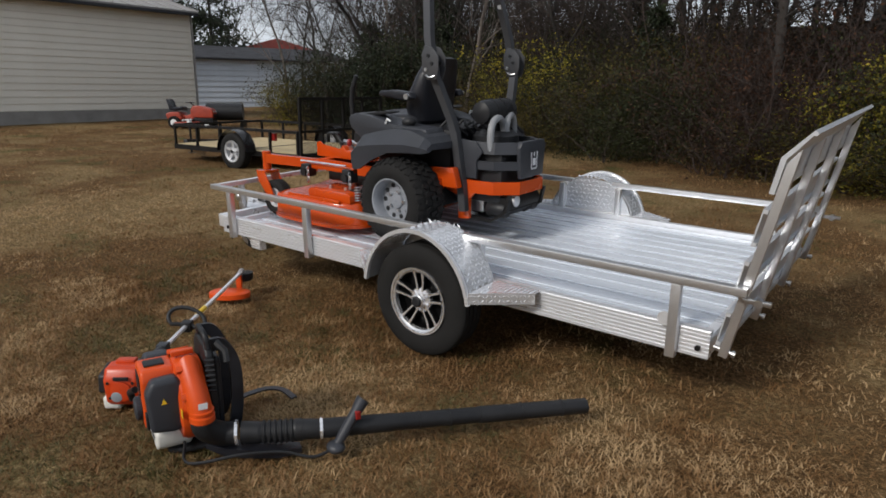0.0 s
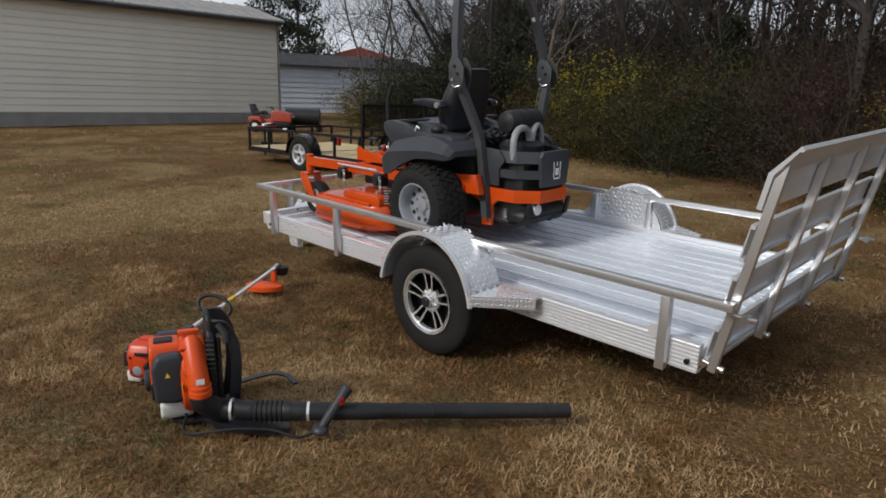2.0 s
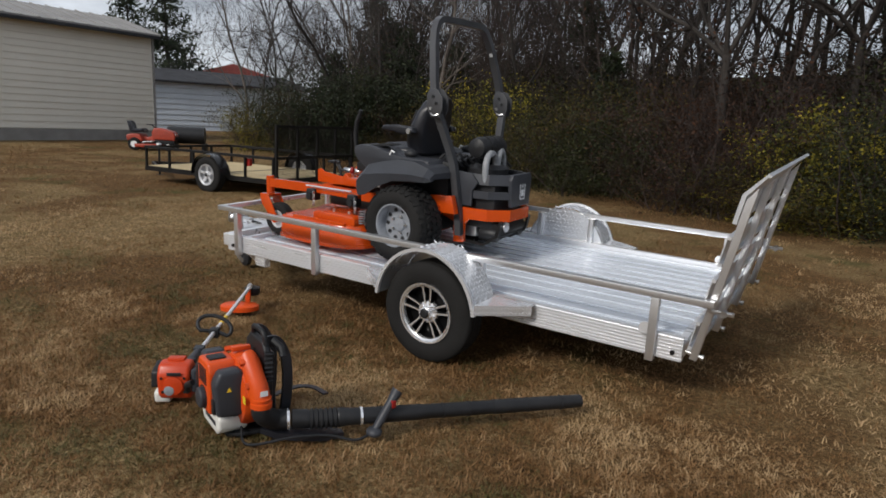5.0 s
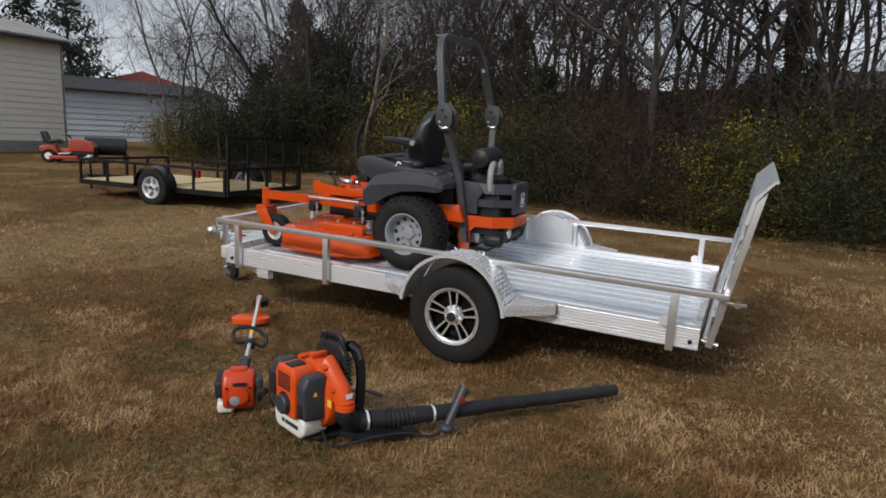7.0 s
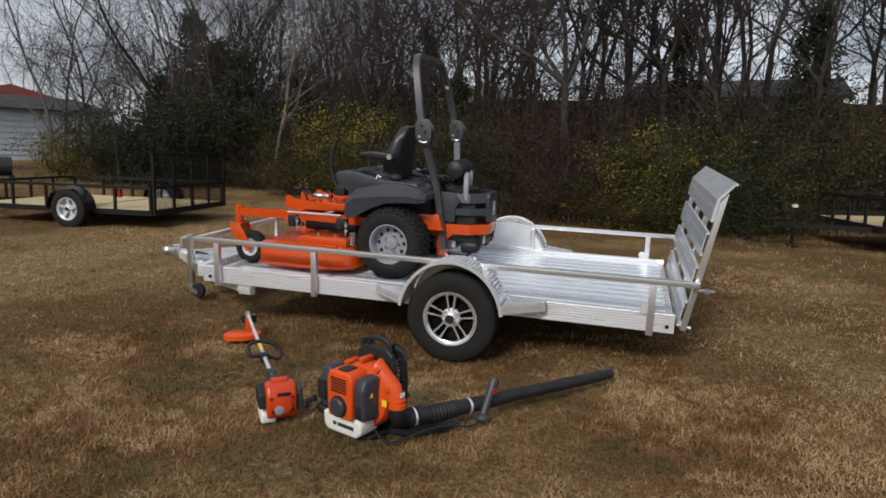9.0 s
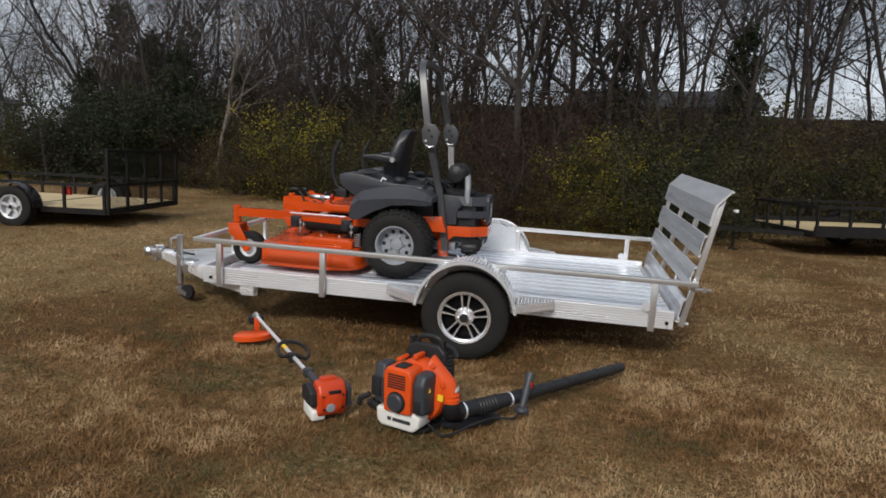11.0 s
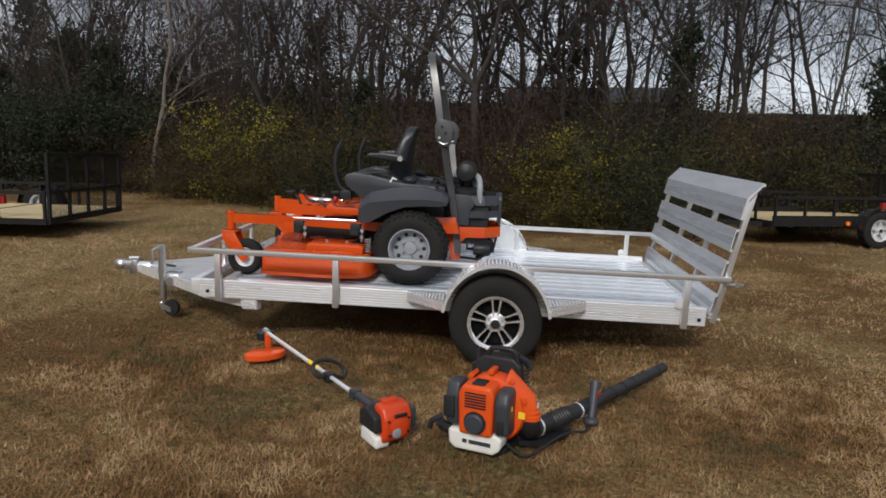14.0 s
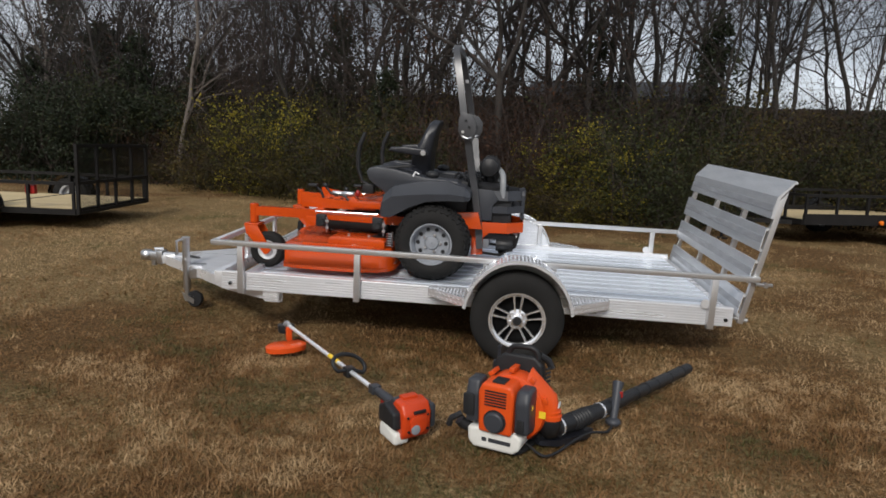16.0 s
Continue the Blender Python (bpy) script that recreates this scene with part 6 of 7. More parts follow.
# ---- lawn tractor and roller by the shed ----
def lawn_tractor():
    o = thing("lawn_tractor", pose(-21.35, 11.15, g(-21.35, 11.15), 0, 0, 42) @ Matrix.Scale(0.82, 4), "orange riding lawn tractor with black seat, parked", "lawn tractor")
    bm = B()
    prism(bm, [(0.05, 0.45), (0.0, 0.72), (0.1, 0.92), (0.35, 0.93), (0.85, 0.80), (0.95, 0.68), (0.93, 0.42)], "y", -0.26, 0.26, 0.05, 3)
    h = part("hood", bm, TRACTOR_RED, o, "orange engine hood", 40)
    for s in (-1, 1):
        bm = B()
        ball(bm, (0.92, s * 0.13, 0.66), 0.04, 0.07, 0.05, 10)
        part("headlamp", bm, LABEL, h)
    bm = B()
    box(bm, 0.925, 0.96, -0.2, 0.2, 0.45, 0.58, 0.01)
    part("grille", bm, BLACK, h)
    bm = B()
    prism(bm, [(-0.95, 0.45), (-0.95, 0.62), (-0.75, 0.68), (-0.4, 0.66), (-0.3, 0.40), (-0.4, 0.34), (-0.85, 0.36)], "y", -0.42, 0.42, 0.05, 3)
    part("rear_fender", bm, TRACTOR_RED, o, "orange rear fender", 40)
    bm = B()
    box(bm, -0.4, 0.9, -0.22, 0.22, 0.28, 0.44, 0.03)
    part("chassis", bm, BLACK, o)
    bm = B()
    box(bm, -0.6, 0.4, -0.55, 0.55, 0.14, 0.28, 0.05)
    part("cutting_deck", bm, TRACTOR_RED, o)
    bm = B()
    loft(bm, [[(x, y * w, z + dz * 0.04) for y, z in ((-0.27, 0.72), (-0.29, 0.80), (-0.22, 0.86), (0.22, 0.86), (0.29, 0.80), (0.27, 0.72))] for x, w, dz in ((-0.28, 0.8, 0), (-0.34, 1.0, 1), (-0.6, 1.0, 0), (-0.76, 0.95, 0.5))])
    loft(bm, [[(x + dx, y * w, z) for x, y in ((-0.10, -0.27), (0.03, -0.24), (0.0, 0.0), (0.03, 0.24), (-0.10, 0.27), (-0.12, 0.0))] for dx, w, z in ((-0.74, 0.95, 0.74), (-0.77, 1.0, 0.90), (-0.82, 0.98, 1.08), (-0.86, 0.8, 1.17), (-0.87, 0.5, 1.19))])
    part("seat", bm, VINYL, o, "high black vinyl seat")
    bm = B()
    prism(bm, [(-0.42, 0.34), (-0.42, 0.60), (-0.2, 0.52), (0.02, 0.60), (0.06, 0.86), (0.14, 0.92), (0.14, 0.34)], "y", -0.22, 0.22, 0.03, 2)
    part("dash_tower", bm, TRACTOR_RED, o)
    bm = B()
    prism(bm, [(-0.30, 0.33), (-0.30, 0.37), (0.10, 0.40), (0.10, 0.36)], "y", -0.46, 0.46, 0.01)
    part("footboard", bm, LABEL, o, "pale worn footboard")
    bm = B()
    sweep(bm, [(0.12, 0, 0.9), (-0.05, 0, 1.05)], 0.025, 8)
    lathe(bm, [(0.17, -0.012), (0.185, 0), (0.17, 0.012)], (-0.07, 0, 1.06), "z", 20)
    part("steering_wheel", bm, BLACK, o)
    for x, r, w in ((-0.62, 0.26, 0.22), (0.72, 0.19, 0.15)):
        for s in (-1, 1):
            bm = B()
            lathe(bm, [(r * 0.5, -w / 2 + 0.02), (r * 0.55, -w / 2), (r * 0.9, -w / 2), (r, -w / 4), (r, w / 4), (r * 0.9, w / 2), (r * 0.55, w / 2), (r * 0.5, w / 2 - 0.02)], (x, s * 0.40, r), "y", 24)
            wh = part("wheel", bm, RUBBER, o)
            bm = B()
            lathe(bm, [(r * 0.5, -0.02), (r * 0.45, 0.02), (r * 0.1, 0.03)], (x, s * 0.40 + s * (w / 2 - 0.02), r), "y", 16)
            part("rim", bm, LABEL, wh)


lawn_tractor()


def pipe_roller():
    """Black corrugated pipe lying by the tractor."""
    o = thing("drain_pipe", pose(-21.2, 12.3, g(-21.2, 12.3), 0, 0, 50), "large black drain pipe lying on the grass", "pipe")
    bm = B()
    prof = []
    for i in range(30):
        x = -0.62 + 1.24 * i / 29
        prof.append((0.30 if i % 2 else 0.295, x))
    lathe(bm, prof, (0, 0, 0.52), "x", 24)
    part("pipe_wall", bm, BLACK, o)
    for x in (-0.6, 0.6):
        bm = B()
        box(bm, x - 0.06, x + 0.06, -0.4, 0.4, 0.0, 0.24, 0.01)
        part("skid", bm, STEEL_BLACK, o)


pipe_roller()
pole = thing("marker_pole", pose(-18.4, 14.7, g(-18.4, 14.7), 0, -5, 0), "weathered pale wooden pole leaning at the wood's edge", "pole")
bm = B()
sweep(bm, [(0, 0, -0.2), (0, 0, 1.0), (0.01, 0, 2.1)], [0.05, 0.045, 0.04], 8)
part("shaft", bm, BARK_PALE, pole)


# ---- trees and bushes ----
def rand_perp(rng, d):
    v = Vector((rng.gauss(0, 1), rng.gauss(0, 1), rng.gauss(0, 1)))
    v -= d * v.dot(d)
    return v.normalized()


def grow(rng, p, d, length, r, level, out, top, up=0.04, start=0.3, wob=0.27, many=1.0):
    """One limb and its side shoots, as (points, radii, level) rows in out."""
    n = 12 if level == 0 else (7 if level == 1 else (4 if level == 2 else 3))
    n = max(2, min(n, int(length / 0.2)))
    if level == top:
        n = 1
    pts, rad = [p.copy()], [r]
    q, dd = p.copy(), d.copy()
    for i in range(n):
        dd = (dd + rand_perp(rng, dd) * (0.17 if level == 0 else wob) + Vector((0, 0, up if level else 0.03))).normalized()
        q = q + dd * (length / n)
        pts.append(q.copy())
        f = (i + 1) / n
        rad.append(max(r * (1 - 0.8 * f), 0.002))
        if level < top and f > (start if level == 0 else 0.1):
            k = many * (1.7 if level == 0 else 1.25)
            for _ in range(int(k) + (rng.random() < k - int(k))):
                side = rand_perp(rng, dd)
                a = rng.uniform(0.5, 1.15)
                nd = (dd * math.cos(a) + side * math.sin(a) + Vector((0, 0, 0.12))).normalized()
                ln = length * rng.uniform(0.3, 0.6) * (1.1 - 0.55 * f)
                if ln > 0.16:
                    grow(rng, q, nd, ln, max(rad[-1] * rng.uniform(0.4, 0.65), 0.004), level + 1, out, top, up, start, wob, many)
    out.append((pts, rad, level))


def tube_mesh(name, rows, material):
    """Tapered limbs that run out to a point."""
    vs, fs = [], []
    for pts, rad, level in rows:
        k = 8 if level == 0 else (5 if level == 1 else 3)
        base = len(vs)
        last = len(pts) - 1
        for i, p in enumerate(pts):
            if i == last and level:
                vs.append(p)
                continue
            t = (pts[min(i + 1, last)] - pts[max(i - 1, 0)]).normalized()
            u = t.cross(Vector((0.3, 0.9, 0.2))).normalized()
            w = t.cross(u)
            for j in range(k):
                a = 2 * math.pi * j / k
                vs.append(p + (u * math.cos(a) + w * math.sin(a)) * rad[i])
        for i in range(last):
            for j in range(k):
                a, b = base + i * k + j, base + i * k + (j + 1) % k
                fs.append((a, b, base + last * k) if i == last - 1 and level else (a, b, b + k, a + k))
    me = bpy.data.meshes.new(name)
    me.from_pydata([tuple(v) for v in vs], [], fs)
    me.materials.append(material)
    me.shade_smooth()
    return me


def leaf_mesh(name, centres, sizes, seed, material, droop=0.3, slim=0.3):
    """Small folded leaves at the centres."""
    rng = np.random.default_rng(seed)
    c, s = np.asarray(centres, float), np.asarray(sizes, float)[:, None]
    k = len(c)
    d = rng.normal(size=(k, 3))
    d[:, 2] -= droop
    d /= np.linalg.norm(d, axis=1)[:, None]
    e = np.cross(d, rng.normal(size=(k, 3)))
    e /= np.linalg.norm(e, axis=1)[:, None]
    nn = np.cross(d, e)
    v = np.stack([c, c + d * s * 0.5 + e * s * slim + nn * s * 0.08, c + d * s, c + d * s * 0.5 - e * s * slim + nn * s * 0.08], 1).reshape(-1, 3)
    i = np.arange(k)[:, None] * 4
    f = np.concatenate([i + np.array([[0, 1, 2]]), i + np.array([[0, 2, 3]])], 0)
    me = bpy.data.meshes.new(name)
    me.from_pydata(v.tolist(), [], f.tolist())
    me.materials.append(material)
    return me


def bare_tree(seed, height, r, m, lean=(0, 0), label="tall bare deciduous tree with grey-brown bark", bark=None, top=4, leaves=0, start=0.12, fork=0, spread=0.62, limbs=4, many=1.0):
    rng = random.Random(seed)
    rows = []
    if fork:
        # a short bole that parts into heavy limbs
        p = Vector((0, 0, -0.2))
        rows.append(([p, Vector((0.03, 0, fork * 0.5)), Vector((0, 0, fork))], [r * 1.15, r, r * 0.9], 0))
        for k in range(limbs):
            a = k * 6.283 / limbs + 0.4 + rng.uniform(-0.3, 0.3)
            d = Vector((math.cos(a) * spread, math.sin(a) * spread, 0.9)).normalized()
            grow(rng, Vector((0, 0, fork - 0.05)), d, height * (0.58 + 0.12 * (k % 2)), r * 0.6, 1, rows, top, 0.03, 0.2, 0.3, many)
        # low side shoots
        for k in range(5):
            z = fork * rng.uniform(0.35, 0.95)
            a = rng.uniform(0, 6.283)
            grow(rng, Vector((0, 0, z)), Vector((math.cos(a), math.sin(a), 0.5)).normalized(), rng.uniform(1.2, 2.4), 0.022, 2, rows, top, 0.02, 0.2, 0.3, many)
    else:
        grow(rng, Vector((0, 0, -0.2)), Vector((lean[0], lean[1], 1)).normalized(), height, r, 0, rows, top, 0.05, start, 0.3, many)
    o = thing("tree", m, label, "tree", "woodland trees")
    a = new("trunk", tube_mesh("trunk", [q for q in rows if q[2] == 0], bark or BARK))
    b = new("crown", tube_mesh("crown", [q for q in rows if q[2] and (q[2] < top or rng.random() < 0.75)], bark or BARK))
    a.parent = b.parent = o
    if leaves:
        tips = [p for pts, rad, lv in rows if lv >= 2 for p in pts[1:]]
        rng.shuffle(tips)
        tips = tips[:leaves]
        lf = new("foliage", leaf_mesh("foliage", [tuple(p) for p in tips], [rng.uniform(0.06, 0.11) for _ in tips], seed, L_BROWN))
        lf.parent = o
    return o


def bush(seed, w, h, material, label, per=7, size=(0.045, 0.08), stems=10, max_leaves=4300, jitter=0.09, bark=None, many=1.0):
    """A shrub of branching stems with leaves along its twigs, thinner towards the top."""
    rng = random.Random(seed)
    o = thing("bush", pose(0, 0, 0), label, "bush", "hedgerow bushes")
    rows = []
    for k in range(stems):
        a = rng.uniform(0, 6.283)
        s = rng.uniform(0.1, 0.75) * w / h
        p = Vector((rng.gauss(0, 0.12 * w), rng.gauss(0, 0.12 * w), -0.1))
        grow(rng, p, Vector((s * math.cos(a), s * math.sin(a), 1)).normalized(), h * rng.uniform(0.7, 1.1), 0.018, 1, rows, 3, 0.03, 0.1, 0.24, many)
    tips = []
    for pts, rad, lv in rows:
        for p in pts[1:]:
            if p.z > 0.05 and lv >= 2:
                for _ in range(per):
                    if p.z > 0.62 * h and rng.random() < (p.z - 0.62 * h) / (0.33 * h):
                        continue
                    tips.append((p.x + rng.gauss(0, jitter), p.y + rng.gauss(0, jitter), max(0.03, p.z + rng.gauss(0, jitter))))
    # low skirt
    for _ in range(int(len(tips) * 0.16)):
        a, rr = rng.uniform(0, 6.283), w * 0.5 * math.sqrt(rng.random())
        tips.append((rr * math.cos(a), rr * math.sin(a), rng.uniform(0.03, 0.5)))
    rng.shuffle(tips)
    tips = tips[:max_leaves]
    lf = new("foliage", leaf_mesh("foliage", tips, [rng.uniform(*size) for _ in tips], seed, material))
    st = new("stem_tangle", tube_mesh("stem_tangle", [q for q in rows if q[2] < 3 or rng.random() < 0.6], bark or TWIG))
    lf.parent = st.parent = o
    return o


def cedar(seed, h, w, m):
    """An evergreen with a ragged cone of sprays."""
    rng = random.Random(seed)
    o = thing("cedar", m, "dark green cedar tree with ragged outline", "tree", "woodland trees")
    rows = [([Vector((0, 0, -0.2)), Vector((0.02, 0, h * 0.5)), Vector((0, 0, h))], [0.09, 0.06, 0.01], 0)]
    tips = []
    for k in range(int(h * 26)):
        z = h * rng.uniform(0.06, 0.97)
        ln = w * 0.5 * (1.02 - z / h) ** 0.75 * rng.uniform(0.55, 1.2)
        a = rng.uniform(0, 6.283)
        d = Vector((math.cos(a), math.sin(a), rng.uniform(0.0, 0.5)))
        p = Vector((0, 0, z))
        e = p + d * ln
        rows.append(([p, p.lerp(e, 0.5) + Vector((0, 0, -0.03)), e], [0.016, 0.01, 0.004], 2))
        for _ in range(int(10 + 26 * ln)):
            f = rng.uniform(0.25, 1.05)
            q = p.lerp(e, f)
            tips.append((q.x + rng.gauss(0, 0.08), q.y + rng.gauss(0, 0.08), q.z + rng.gauss(0, 0.07)))
    rng.shuffle(tips)
    tips = tips[:5200]
    lf = new("foliage", leaf_mesh("foliage", tips, [rng.uniform(0.12, 0.24) for _ in tips], seed, L_CEDAR, 0.1, 0.16))
    tr = new("trunk", tube_mesh("trunk", rows, BARK))
    lf.parent = tr.parent = o
    return o


rng = random.Random(11)
KIND = {
    "g": [bush(40, 2.3, 2.4, L_GREEN, "dense dark green evergreen shrub", 9, (0.042, 0.07), 11, 7800, 0.10), bush(41, 2.5, 2.6, L_GREEN, "dense dark green evergreen shrub", 9, (0.042, 0.07), 11, 7800, 0.10)],
    "o": [bush(43, 2.3, 2.4, L_OLIVE, "olive honeysuckle thicket with yellowing leaves", 9, (0.036, 0.064), 10, 6800, 0.09), bush(44, 2.4, 2.3, L_OLIVE, "olive honeysuckle thicket with yellowing leaves", 9, (0.036, 0.064), 10, 6800, 0.09)],
    "y": [bush(46, 2.2, 2.5, L_YELLOW, "yellow-green leafy shrub at the wood's edge", 8, (0.042, 0.075), 10, 5600, 0.08), bush(47, 2.2, 2.4, L_YELLOW, "yellow-green leafy shrub at the wood's edge", 8, (0.042, 0.075), 10, 5600, 0.08)],
    "b": [bush(49, 2.2, 2.7, L_BROWN, "russet half-bare shrub at the wood's edge", 5, (0.03, 0.055), 13, 3400), bush(50, 2.3, 2.9, L_BROWN, "russet half-bare shrub at the wood's edge", 5, (0.03, 0.055), 13, 3200)],
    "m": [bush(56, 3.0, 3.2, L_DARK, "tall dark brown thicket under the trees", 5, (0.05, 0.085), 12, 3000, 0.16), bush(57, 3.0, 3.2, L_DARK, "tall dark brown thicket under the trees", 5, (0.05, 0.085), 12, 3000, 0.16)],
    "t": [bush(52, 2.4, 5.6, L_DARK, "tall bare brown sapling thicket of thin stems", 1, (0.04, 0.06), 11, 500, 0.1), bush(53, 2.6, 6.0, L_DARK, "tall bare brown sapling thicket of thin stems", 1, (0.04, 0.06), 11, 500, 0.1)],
    "e": [bush(60, 3.2, 4.0, L_CEDAR, "bulky dark evergreen tree with drooping sprays", 10, (0.06, 0.11), 13, 11000, 0.13), bush(61, 3.0, 4.2, L_CEDAR, "bulky dark evergreen tree with drooping sprays", 10, (0.06, 0.11), 13, 11000, 0.13)],
}
used = set()


def in_gap(x, y):
    """The thin stretch of wood that lets the sky through."""
    a = math.degrees(math.atan2(-(x + 2.2), y + 1.9))
    return 29.2 < a < 32.8 and y > edge_y(x) + 2.6


def plant(kind, x, y, height, dz=0.0):
    if kind in "mt" and in_gap(x, y):
        return None
    p = KIND[kind][rng.randrange(2)]
    p = next((q for q in KIND[kind] if q.name not in used), p)
    base = {"g": 2.5, "o": 2.4, "y": 2.5, "b": 2.8, "m": 3.2, "t": 5.8, "e": 4.1}[kind]
    m = pose(x, y, g(x, y) + dz, 0, 0, rng.uniform(0, 360))
    s = height / base
    wide = max(0.95, min(1.3, s)) * rng.uniform(0.95, 1.15)
    if p.name not in used:
        used.add(p.name)
        p.matrix_basis = m
        p.scale = (wide, wide, s)
        return p
    c = copy_thing(p, m)
    c.scale = (wide, wide, s)
    return c


FRONT = "-22o2.6 -20.3g2.8 -18.8o2.8 -17.2g3.6 -15.7g3.4 -14.6o3.0 -13.2b2.6 -12.0b2.6 -10.9o2.6 -9.9y3.2 -8.8o2.9 -7.9o2.6 -7.0g2.9 -6.0g2.8 -5.1g2.5 -4.3b2.7 -3.5b2.9 -2.8b2.5 -2.0y2.4 -1.2y2.2 -0.4g2.3 0.5g2.4 1.4o2.3 2.4g2.4 3.5g2.6 4.7o2.4 6.0g2.8 7.4g2.9 8.8o2.7 10.4g3.0 12.2g2.8"
for w in FRONT.split():
    i = next(j for j, ch in enumerate(w) if ch in "gobyt")
    x, k, hh = float(w[:i]), w[i], float(w[i + 1:])
    plant(k, x + rng.uniform(-0.25, 0.25), edge_y(x) + 0.95 + rng.uniform(-0.45, 0.6), hh * rng.uniform(0.8, 1.18))
    if k in "yb" or rng.random() < 0.4:
        plant(k if rng.random() < 0.6 else "o", x + rng.uniform(-0.5, 0.5), edge_y(x) + 0.35, hh * rng.uniform(0.35, 0.55))
x = -24.0
while x < 15:
    plant(rng.choice("gogobgm"), x, edge_y(x) + 2.3 + rng.uniform(-0.3, 0.5), rng.uniform(2.7, 3.3))
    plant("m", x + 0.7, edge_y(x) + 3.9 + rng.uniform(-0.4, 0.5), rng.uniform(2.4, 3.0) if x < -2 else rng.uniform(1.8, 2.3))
    if x < -10 or rng.random() < (0.5 if x < 2 else 0.35):
        plant("t", x + rng.uniform(-0.7, 0.7), edge_y(x) + rng.uniform(2.4, 4.5), rng.uniform(4.2, 6.4))
    for _ in range(3 if x < -11 else int(rng.random() < (0.6 if x < -4 else 0.3))):
        plant("t", x + rng.uniform(-0.7, 0.7), edge_y(x) + rng.uniform(5, 8), rng.uniform(4.5, 6.5))
    x += rng.uniform(1.3, 1.8)
cedars = [cedar(3, 4.6, 3.3, pose(-15.6, 17.6, g(-15.6, 17.6))), cedar(4, 3.5, 2.7, pose(2.0, 16.5, g(2.0, 16.5)))]
for x, y, s in ((-14.0, 18.6, 1.0), (-17.3, 19.2, 1.15), (-6.6, 15.0, 0.85), (-24.5, 25.5, 1.7), (-46.0, 26.0, 2.3), (-48.5, 24.5, 2.1), (-19.6, 17.9, 1.1), (-18.2, 17.0, 0.85), (6.9, 16.0, 1.1), (8.3, 16.4, 1.25), (9.9, 16.0, 1.15), (-9.0, 18.5, 0.9), (-1.0, 17.0, 0.7), (-18.8, 20.5, 1.2), (-20.2, 22.0, 1.2)):
    c = copy_thing(rng.choice(cedars), pose(x, y, g(x, y), 0, 0, rng.uniform(0, 360)))
    c.scale = (s, s, s)
trees = [bare_tree(5, 11, 0.095, pose(-3.5, 13.2, g(-3.5, 13.2)), label="spreading bare oak with a few russet leaves", leaves=2600, fork=3.0, many=1.4),
         bare_tree(8, 12, 0.062, pose(-9.5, 15.6, g(-9.5, 15.6)), leaves=500, fork=2.2, spread=0.3, limbs=3, many=1.15), bare_tree(9, 12, 0.06, pose(1.9, 15.0, g(1.9, 15.0)), fork=2.6, spread=0.4, limbs=3, many=1.15),
         bare_tree(21, 11, 0.062, pose(5.5, 16.0, g(5.5, 16.0)), (0.08, 0)), bare_tree(22, 11, 0.075, pose(-13.2, 16.0, g(-13.2, 16.0)), (-0.16, 0.02), bark=BARK_PALE, label="pale grey bare tree leaning at the wood's edge"),
         bare_tree(23, 12.5, 0.085, pose(-6.3, 15.8, g(-6.3, 15.8)), leaves=500, fork=1.6, spread=0.35, limbs=2, many=1.2), bare_tree(25, 10, 0.07, pose(-11.0, 17.0, g(-11.0, 17.0)), (0.05, 0.05)),
         bare_tree(27, 9.5, 0.06, pose(0.2, 14.4, g(0.2, 14.4)), (-0.1, 0.03)), bare_tree(28, 12, 0.085, pose(-8.0, 17.4, g(-8.0, 17.4)), (0.04, 0.0), leaves=400)]
for i in range(108):
    xx = rng.uniform(-22, -12) if i < 36 else (rng.uniform(-12, -5) if i < 56 else (rng.uniform(-5, 1) if i < 74 else rng.uniform(1, 13)))
    yy = edge_y(xx) + rng.uniform(2.6, 13)
    p = rng.choice((trees[1], trees[2], trees[3], trees[5], trees[6], trees[7], trees[8], trees[3], trees[8]))
    if in_gap(xx, yy):
        continue
    c = copy_thing(p, pose(xx, yy, g(xx, yy), rng.uniform(-4, 4), rng.uniform(-4, 4), rng.uniform(0, 360)))
    s = rng.uniform(0.75, 1.15)
    c.scale = (s, s, s * rng.uniform(0.9, 1.1))
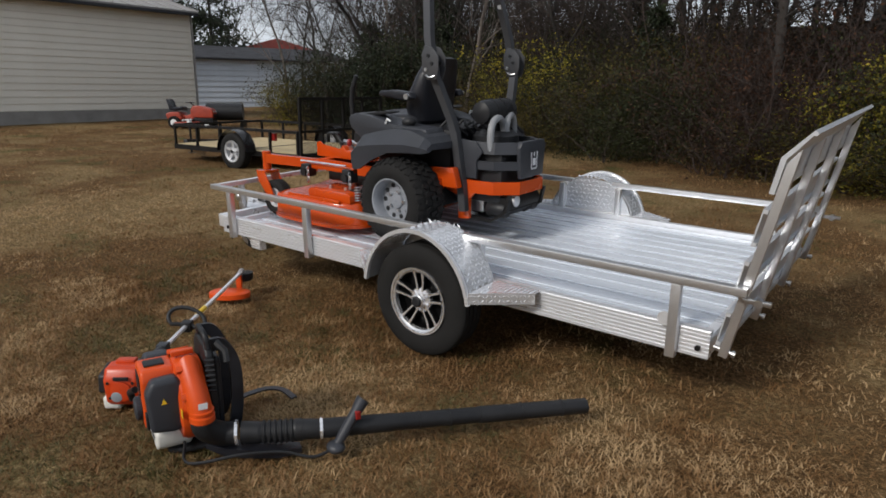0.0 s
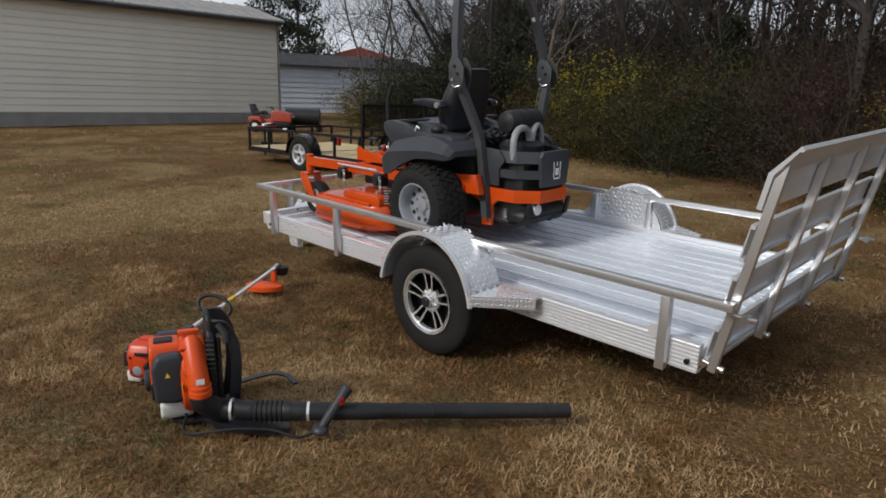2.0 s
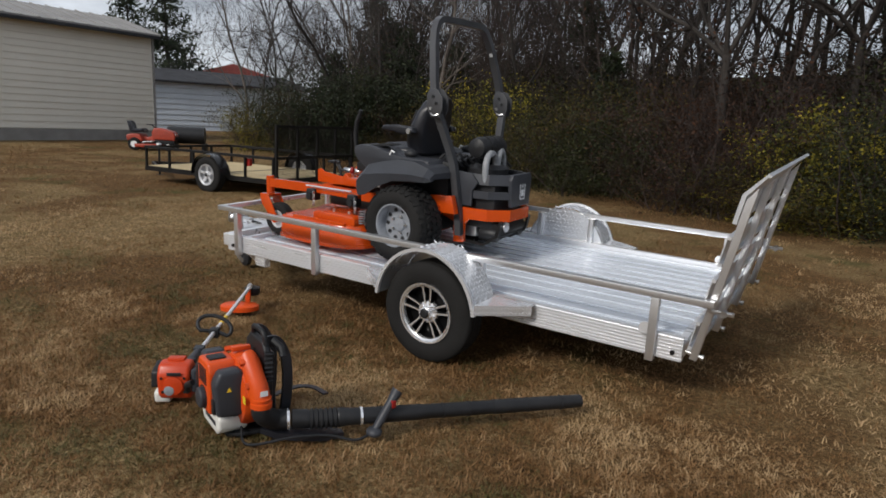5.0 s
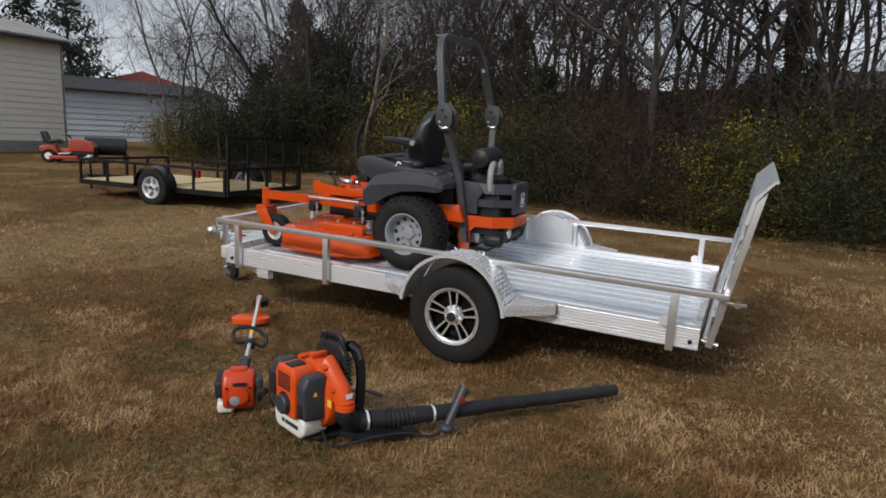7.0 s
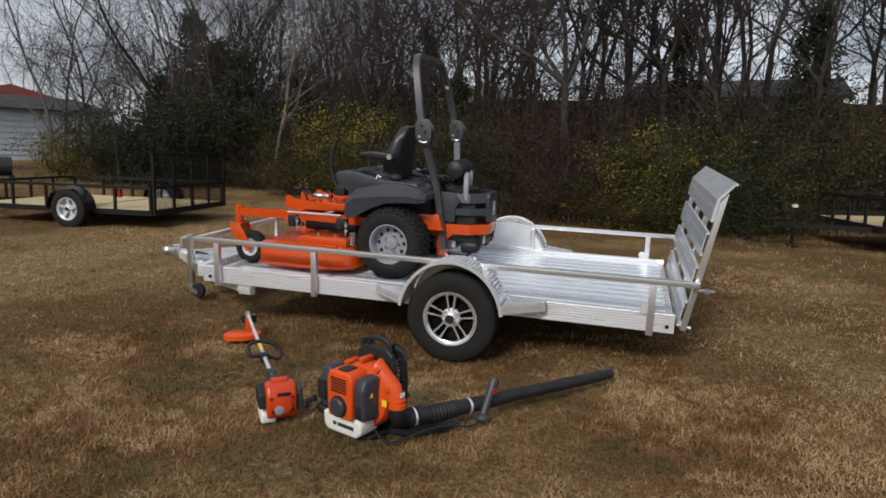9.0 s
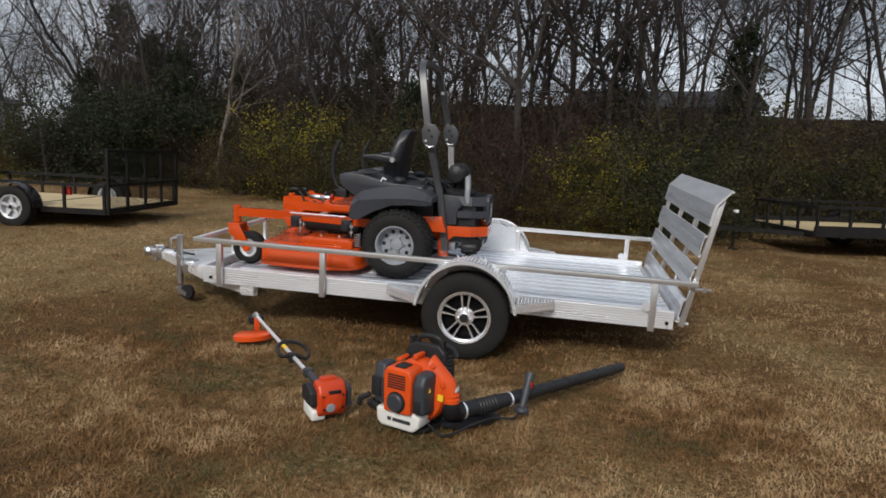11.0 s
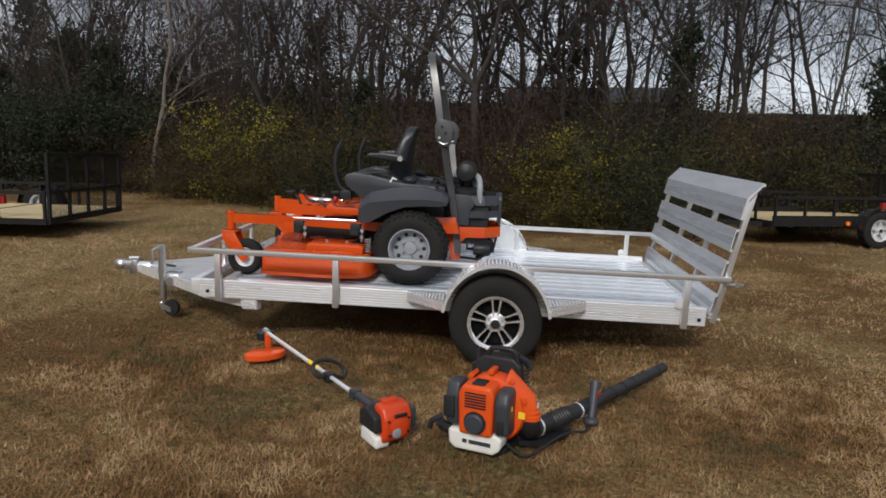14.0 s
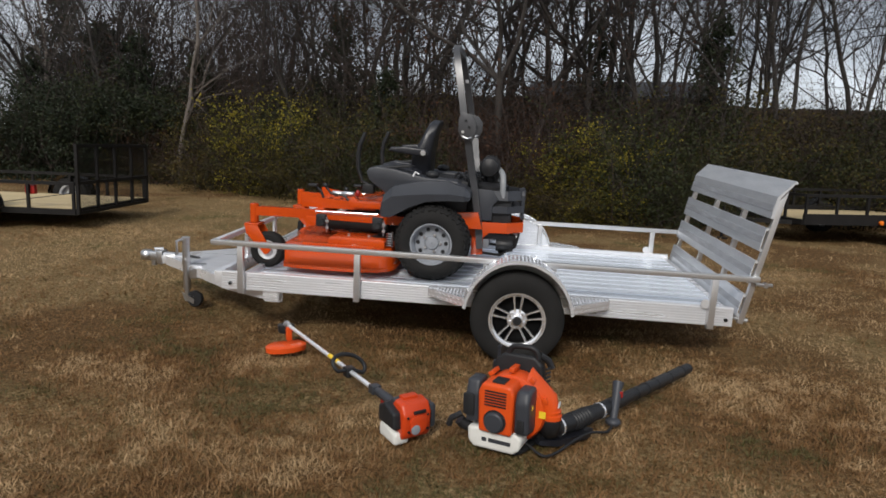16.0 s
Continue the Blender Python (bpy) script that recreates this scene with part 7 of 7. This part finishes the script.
for xx, yy, k, s in ((-16.5, 17.2, 8, 0.95), (-15.2, 18.2, 5, 0.9), (-17.2, 19.4, 3, 1.0), (-18.6, 17.6, 8, 0.9), (-19.0, 18.5, 8, 0.9), (-20.0, 19.6, 1, 0.85), (-18.4, 20.4, 5, 0.9), (-21.0, 20.2, 8, 0.95), (-17.6, 18.0, 1, 0.8), (-25.0, 17.6, 4, 0.95), (-27.0, 19.8, 6, 1.1), (-29.5, 22.5, 3, 1.0), (-24.2, 19.4, 6, 1.0), (-31.5, 25.5, 1, 0.9), (-55.0, 40.0, 2, 1.3), (-58.0, 34.0, 1, 1.3), (-62.0, 46.0, 5, 1.4), (-46.0, 40.0, 2, 1.2), (-52.0, 48.0, 1, 1.3), (-57.0, 52.0, 2, 1.4), (-65.0, 40.0, 2, 1.4), (-16.5, 19.0, 1, 1.0), (-1.4, 14.6, 0, 0.85), (-2.3, 15.6, 8, 0.95), (-0.9, 15.2, 5, 0.85), (-3.0, 17.4, 3, 1.0), (-1.9, 18.2, 1, 1.0), (-4.6, 15.2, 2, 0.9), (-0.2, 17.2, 0, 0.9), (-18.0, 21.0, 5, 1.1), (-19.5, 23.5, 2, 1.1), (-15.0, 20.5, 2, 0.9), (-21.5, 24.0, 1, 1.2), (-17.0, 24.5, 5, 1.2), (-20.5, 19.0, 4, 1.0), (-19.0, 20.5, 6, 1.1), (-22.0, 21.5, 4, 1.1), (-23.0, 19.5, 3, 0.9), (-36.0, 36.0, 1, 1.0), (-32.0, 38.0, 2, 1.1), (-40.0, 42.0, 5, 1.1), (-44.0, 38.0, 1, 1.0), (-28.0, 34.0, 6, 1.2), (-48.0, 44.0, 2, 1.1), (-33.0, 31.5, 3, 1.0), (-52.0, 30.0, 1, 1.1)):
    if in_gap(xx, yy):
        continue
    c = copy_thing(trees[k], pose(xx, yy, g(xx, yy), 0, 0, rng.uniform(0, 360)))
    c.scale = (s, s, s)
for xx, yy, k, hh in ((-20.9, 14.7, "o", 2.3), (-20.2, 14.5, "y", 1.9), (-19.4, 14.9, "o", 2.5), (-18.7, 15.2, "g", 2.5), (-17.5, 15.0, "e", 3.1), (-16.3, 15.2, "e", 3.5), (-15.3, 15.9, "e", 3.2),  (-20.6, 16.6, "o", 2.7), (-19.4, 17.2, "b", 3.0), (-21.8, 18.0, "o", 2.6), (-23.2, 19.0, "b", 2.4), (-18.2, 16.9, "g", 3.0)):
    plant(k, xx, yy, hh)


# ---- grass ----
def grass(name, x0, x1, y0, y1, tufts, per, length, half, seed, label, fade=1.0, hole=None):
    """Matted tufts of bent blades over a stretch of the lawn, thinning out at its rim; hole is a stretch left out."""
    r = np.random.default_rng(seed)
    tx, ty = r.uniform(x0, x1, tufts), r.uniform(y0, y1, tufts)
    rim = np.minimum(np.minimum(tx - x0, x1 - tx), np.minimum(ty - y0, y1 - ty)) / fade
    ok = r.random(tufts) < rim
    if hole:
        inner = np.minimum(np.minimum(tx - hole[0], hole[1] - tx), np.minimum(ty - hole[2], hole[3] - ty)) / fade
        ok &= r.random(tufts) > inner
    tx, ty = tx[ok], ty[ok]
    k = len(tx)
    size = np.repeat(r.uniform(0.6, 1.25, k) * (1.0 + 0.22 * np.sin(tx * 2.3 + 1.1 * np.sin(ty * 1.7)) * np.sin(ty * 2.9 + tx)), per)
    wind = np.repeat(r.uniform(0, 2 * np.pi, k), per)
    n = k * per
    b = wind + r.normal(0, 1.3, n)
    spread = 1.1 * length
    x = np.repeat(tx, per) + r.normal(0, 0.5, n) * spread
    y = np.repeat(ty, per) + r.normal(0, 0.5, n) * spread
    z = np.repeat([lawn(p, q) + uneven(p, q) for p, q in zip(tx.tolist(), ty.tolist())], per) - 0.006
    ln = length * r.uniform(0.5, 1.25, n) * size
    rise = r.uniform(0.3, 1.2, n)
    w = half * r.uniform(0.6, 1.35, n)
    tilt = r.normal(0, 0.5, n)
    p = np.stack([x, y, z], 1)
    e = np.stack([-np.sin(b + tilt) * w, np.cos(b + tilt) * w, 0 * w], 1)
    flat = np.stack([np.cos(b), np.sin(b), 0 * b], 1)
    up = np.array([[0.0, 0.0, 1.0]])
    mid = p + flat * (ln * 0.5 * np.cos(rise))[:, None] + up * (ln * 0.5 * np.sin(rise))[:, None]
    low = rise - r.uniform(0.1, 0.8, n)
    tip = mid + flat * (ln * 0.55 * np.cos(low))[:, None] + up * (ln * 0.55 * np.sin(low))[:, None]
    v = np.stack([p - e, p + e, mid + e * 0.8, mid - e * 0.8, tip], 1).reshape(-1, 3)
    i = (np.arange(n) * 5)[:, None]
    loops = np.concatenate([i + np.array([[0, 1, 2, 3]]), i + np.array([[3, 2, 4]])], 1).ravel()
    starts = np.stack([np.arange(n) * 7, np.arange(n) * 7 + 4], 1).ravel()
    me = bpy.data.meshes.new(name)
    me.vertices.add(n * 5)
    me.vertices.foreach_set("co", v.ravel())
    me.loops.add(n * 7)
    me.loops.foreach_set("vertex_index", loops.astype(np.int32))
    me.polygons.add(n * 2)
    me.polygons.foreach_set("loop_start", starts.astype(np.int32))
    me.update(calc_edges=True)
    me.validate()
    me.materials.append(L_GRASS)
    return tagged(new(name, me), label, "grass", "", "stuff")


NEAR = (-5.8, 1.9, -1.2, 3.2)
grass("grass", *NEAR, 56000, 6, 0.045, 0.0025, 3, "short dry brown grass blades beside the trailer", 0.7)
grass("grass", -10.5, 4.6, -1.4, 8.0, 40000, 5, 0.050, 0.0033, 4, "short dry brown grass blades round the trailer", 0.7, NEAR)
grass("grass", -26.0, 11.0, 0.5, 16.5, 20000, 4, 0.072, 0.005, 5, "dry grass blades near the wood's edge", 2.0, (-10.5, 4.6, -1.4, 8.0))
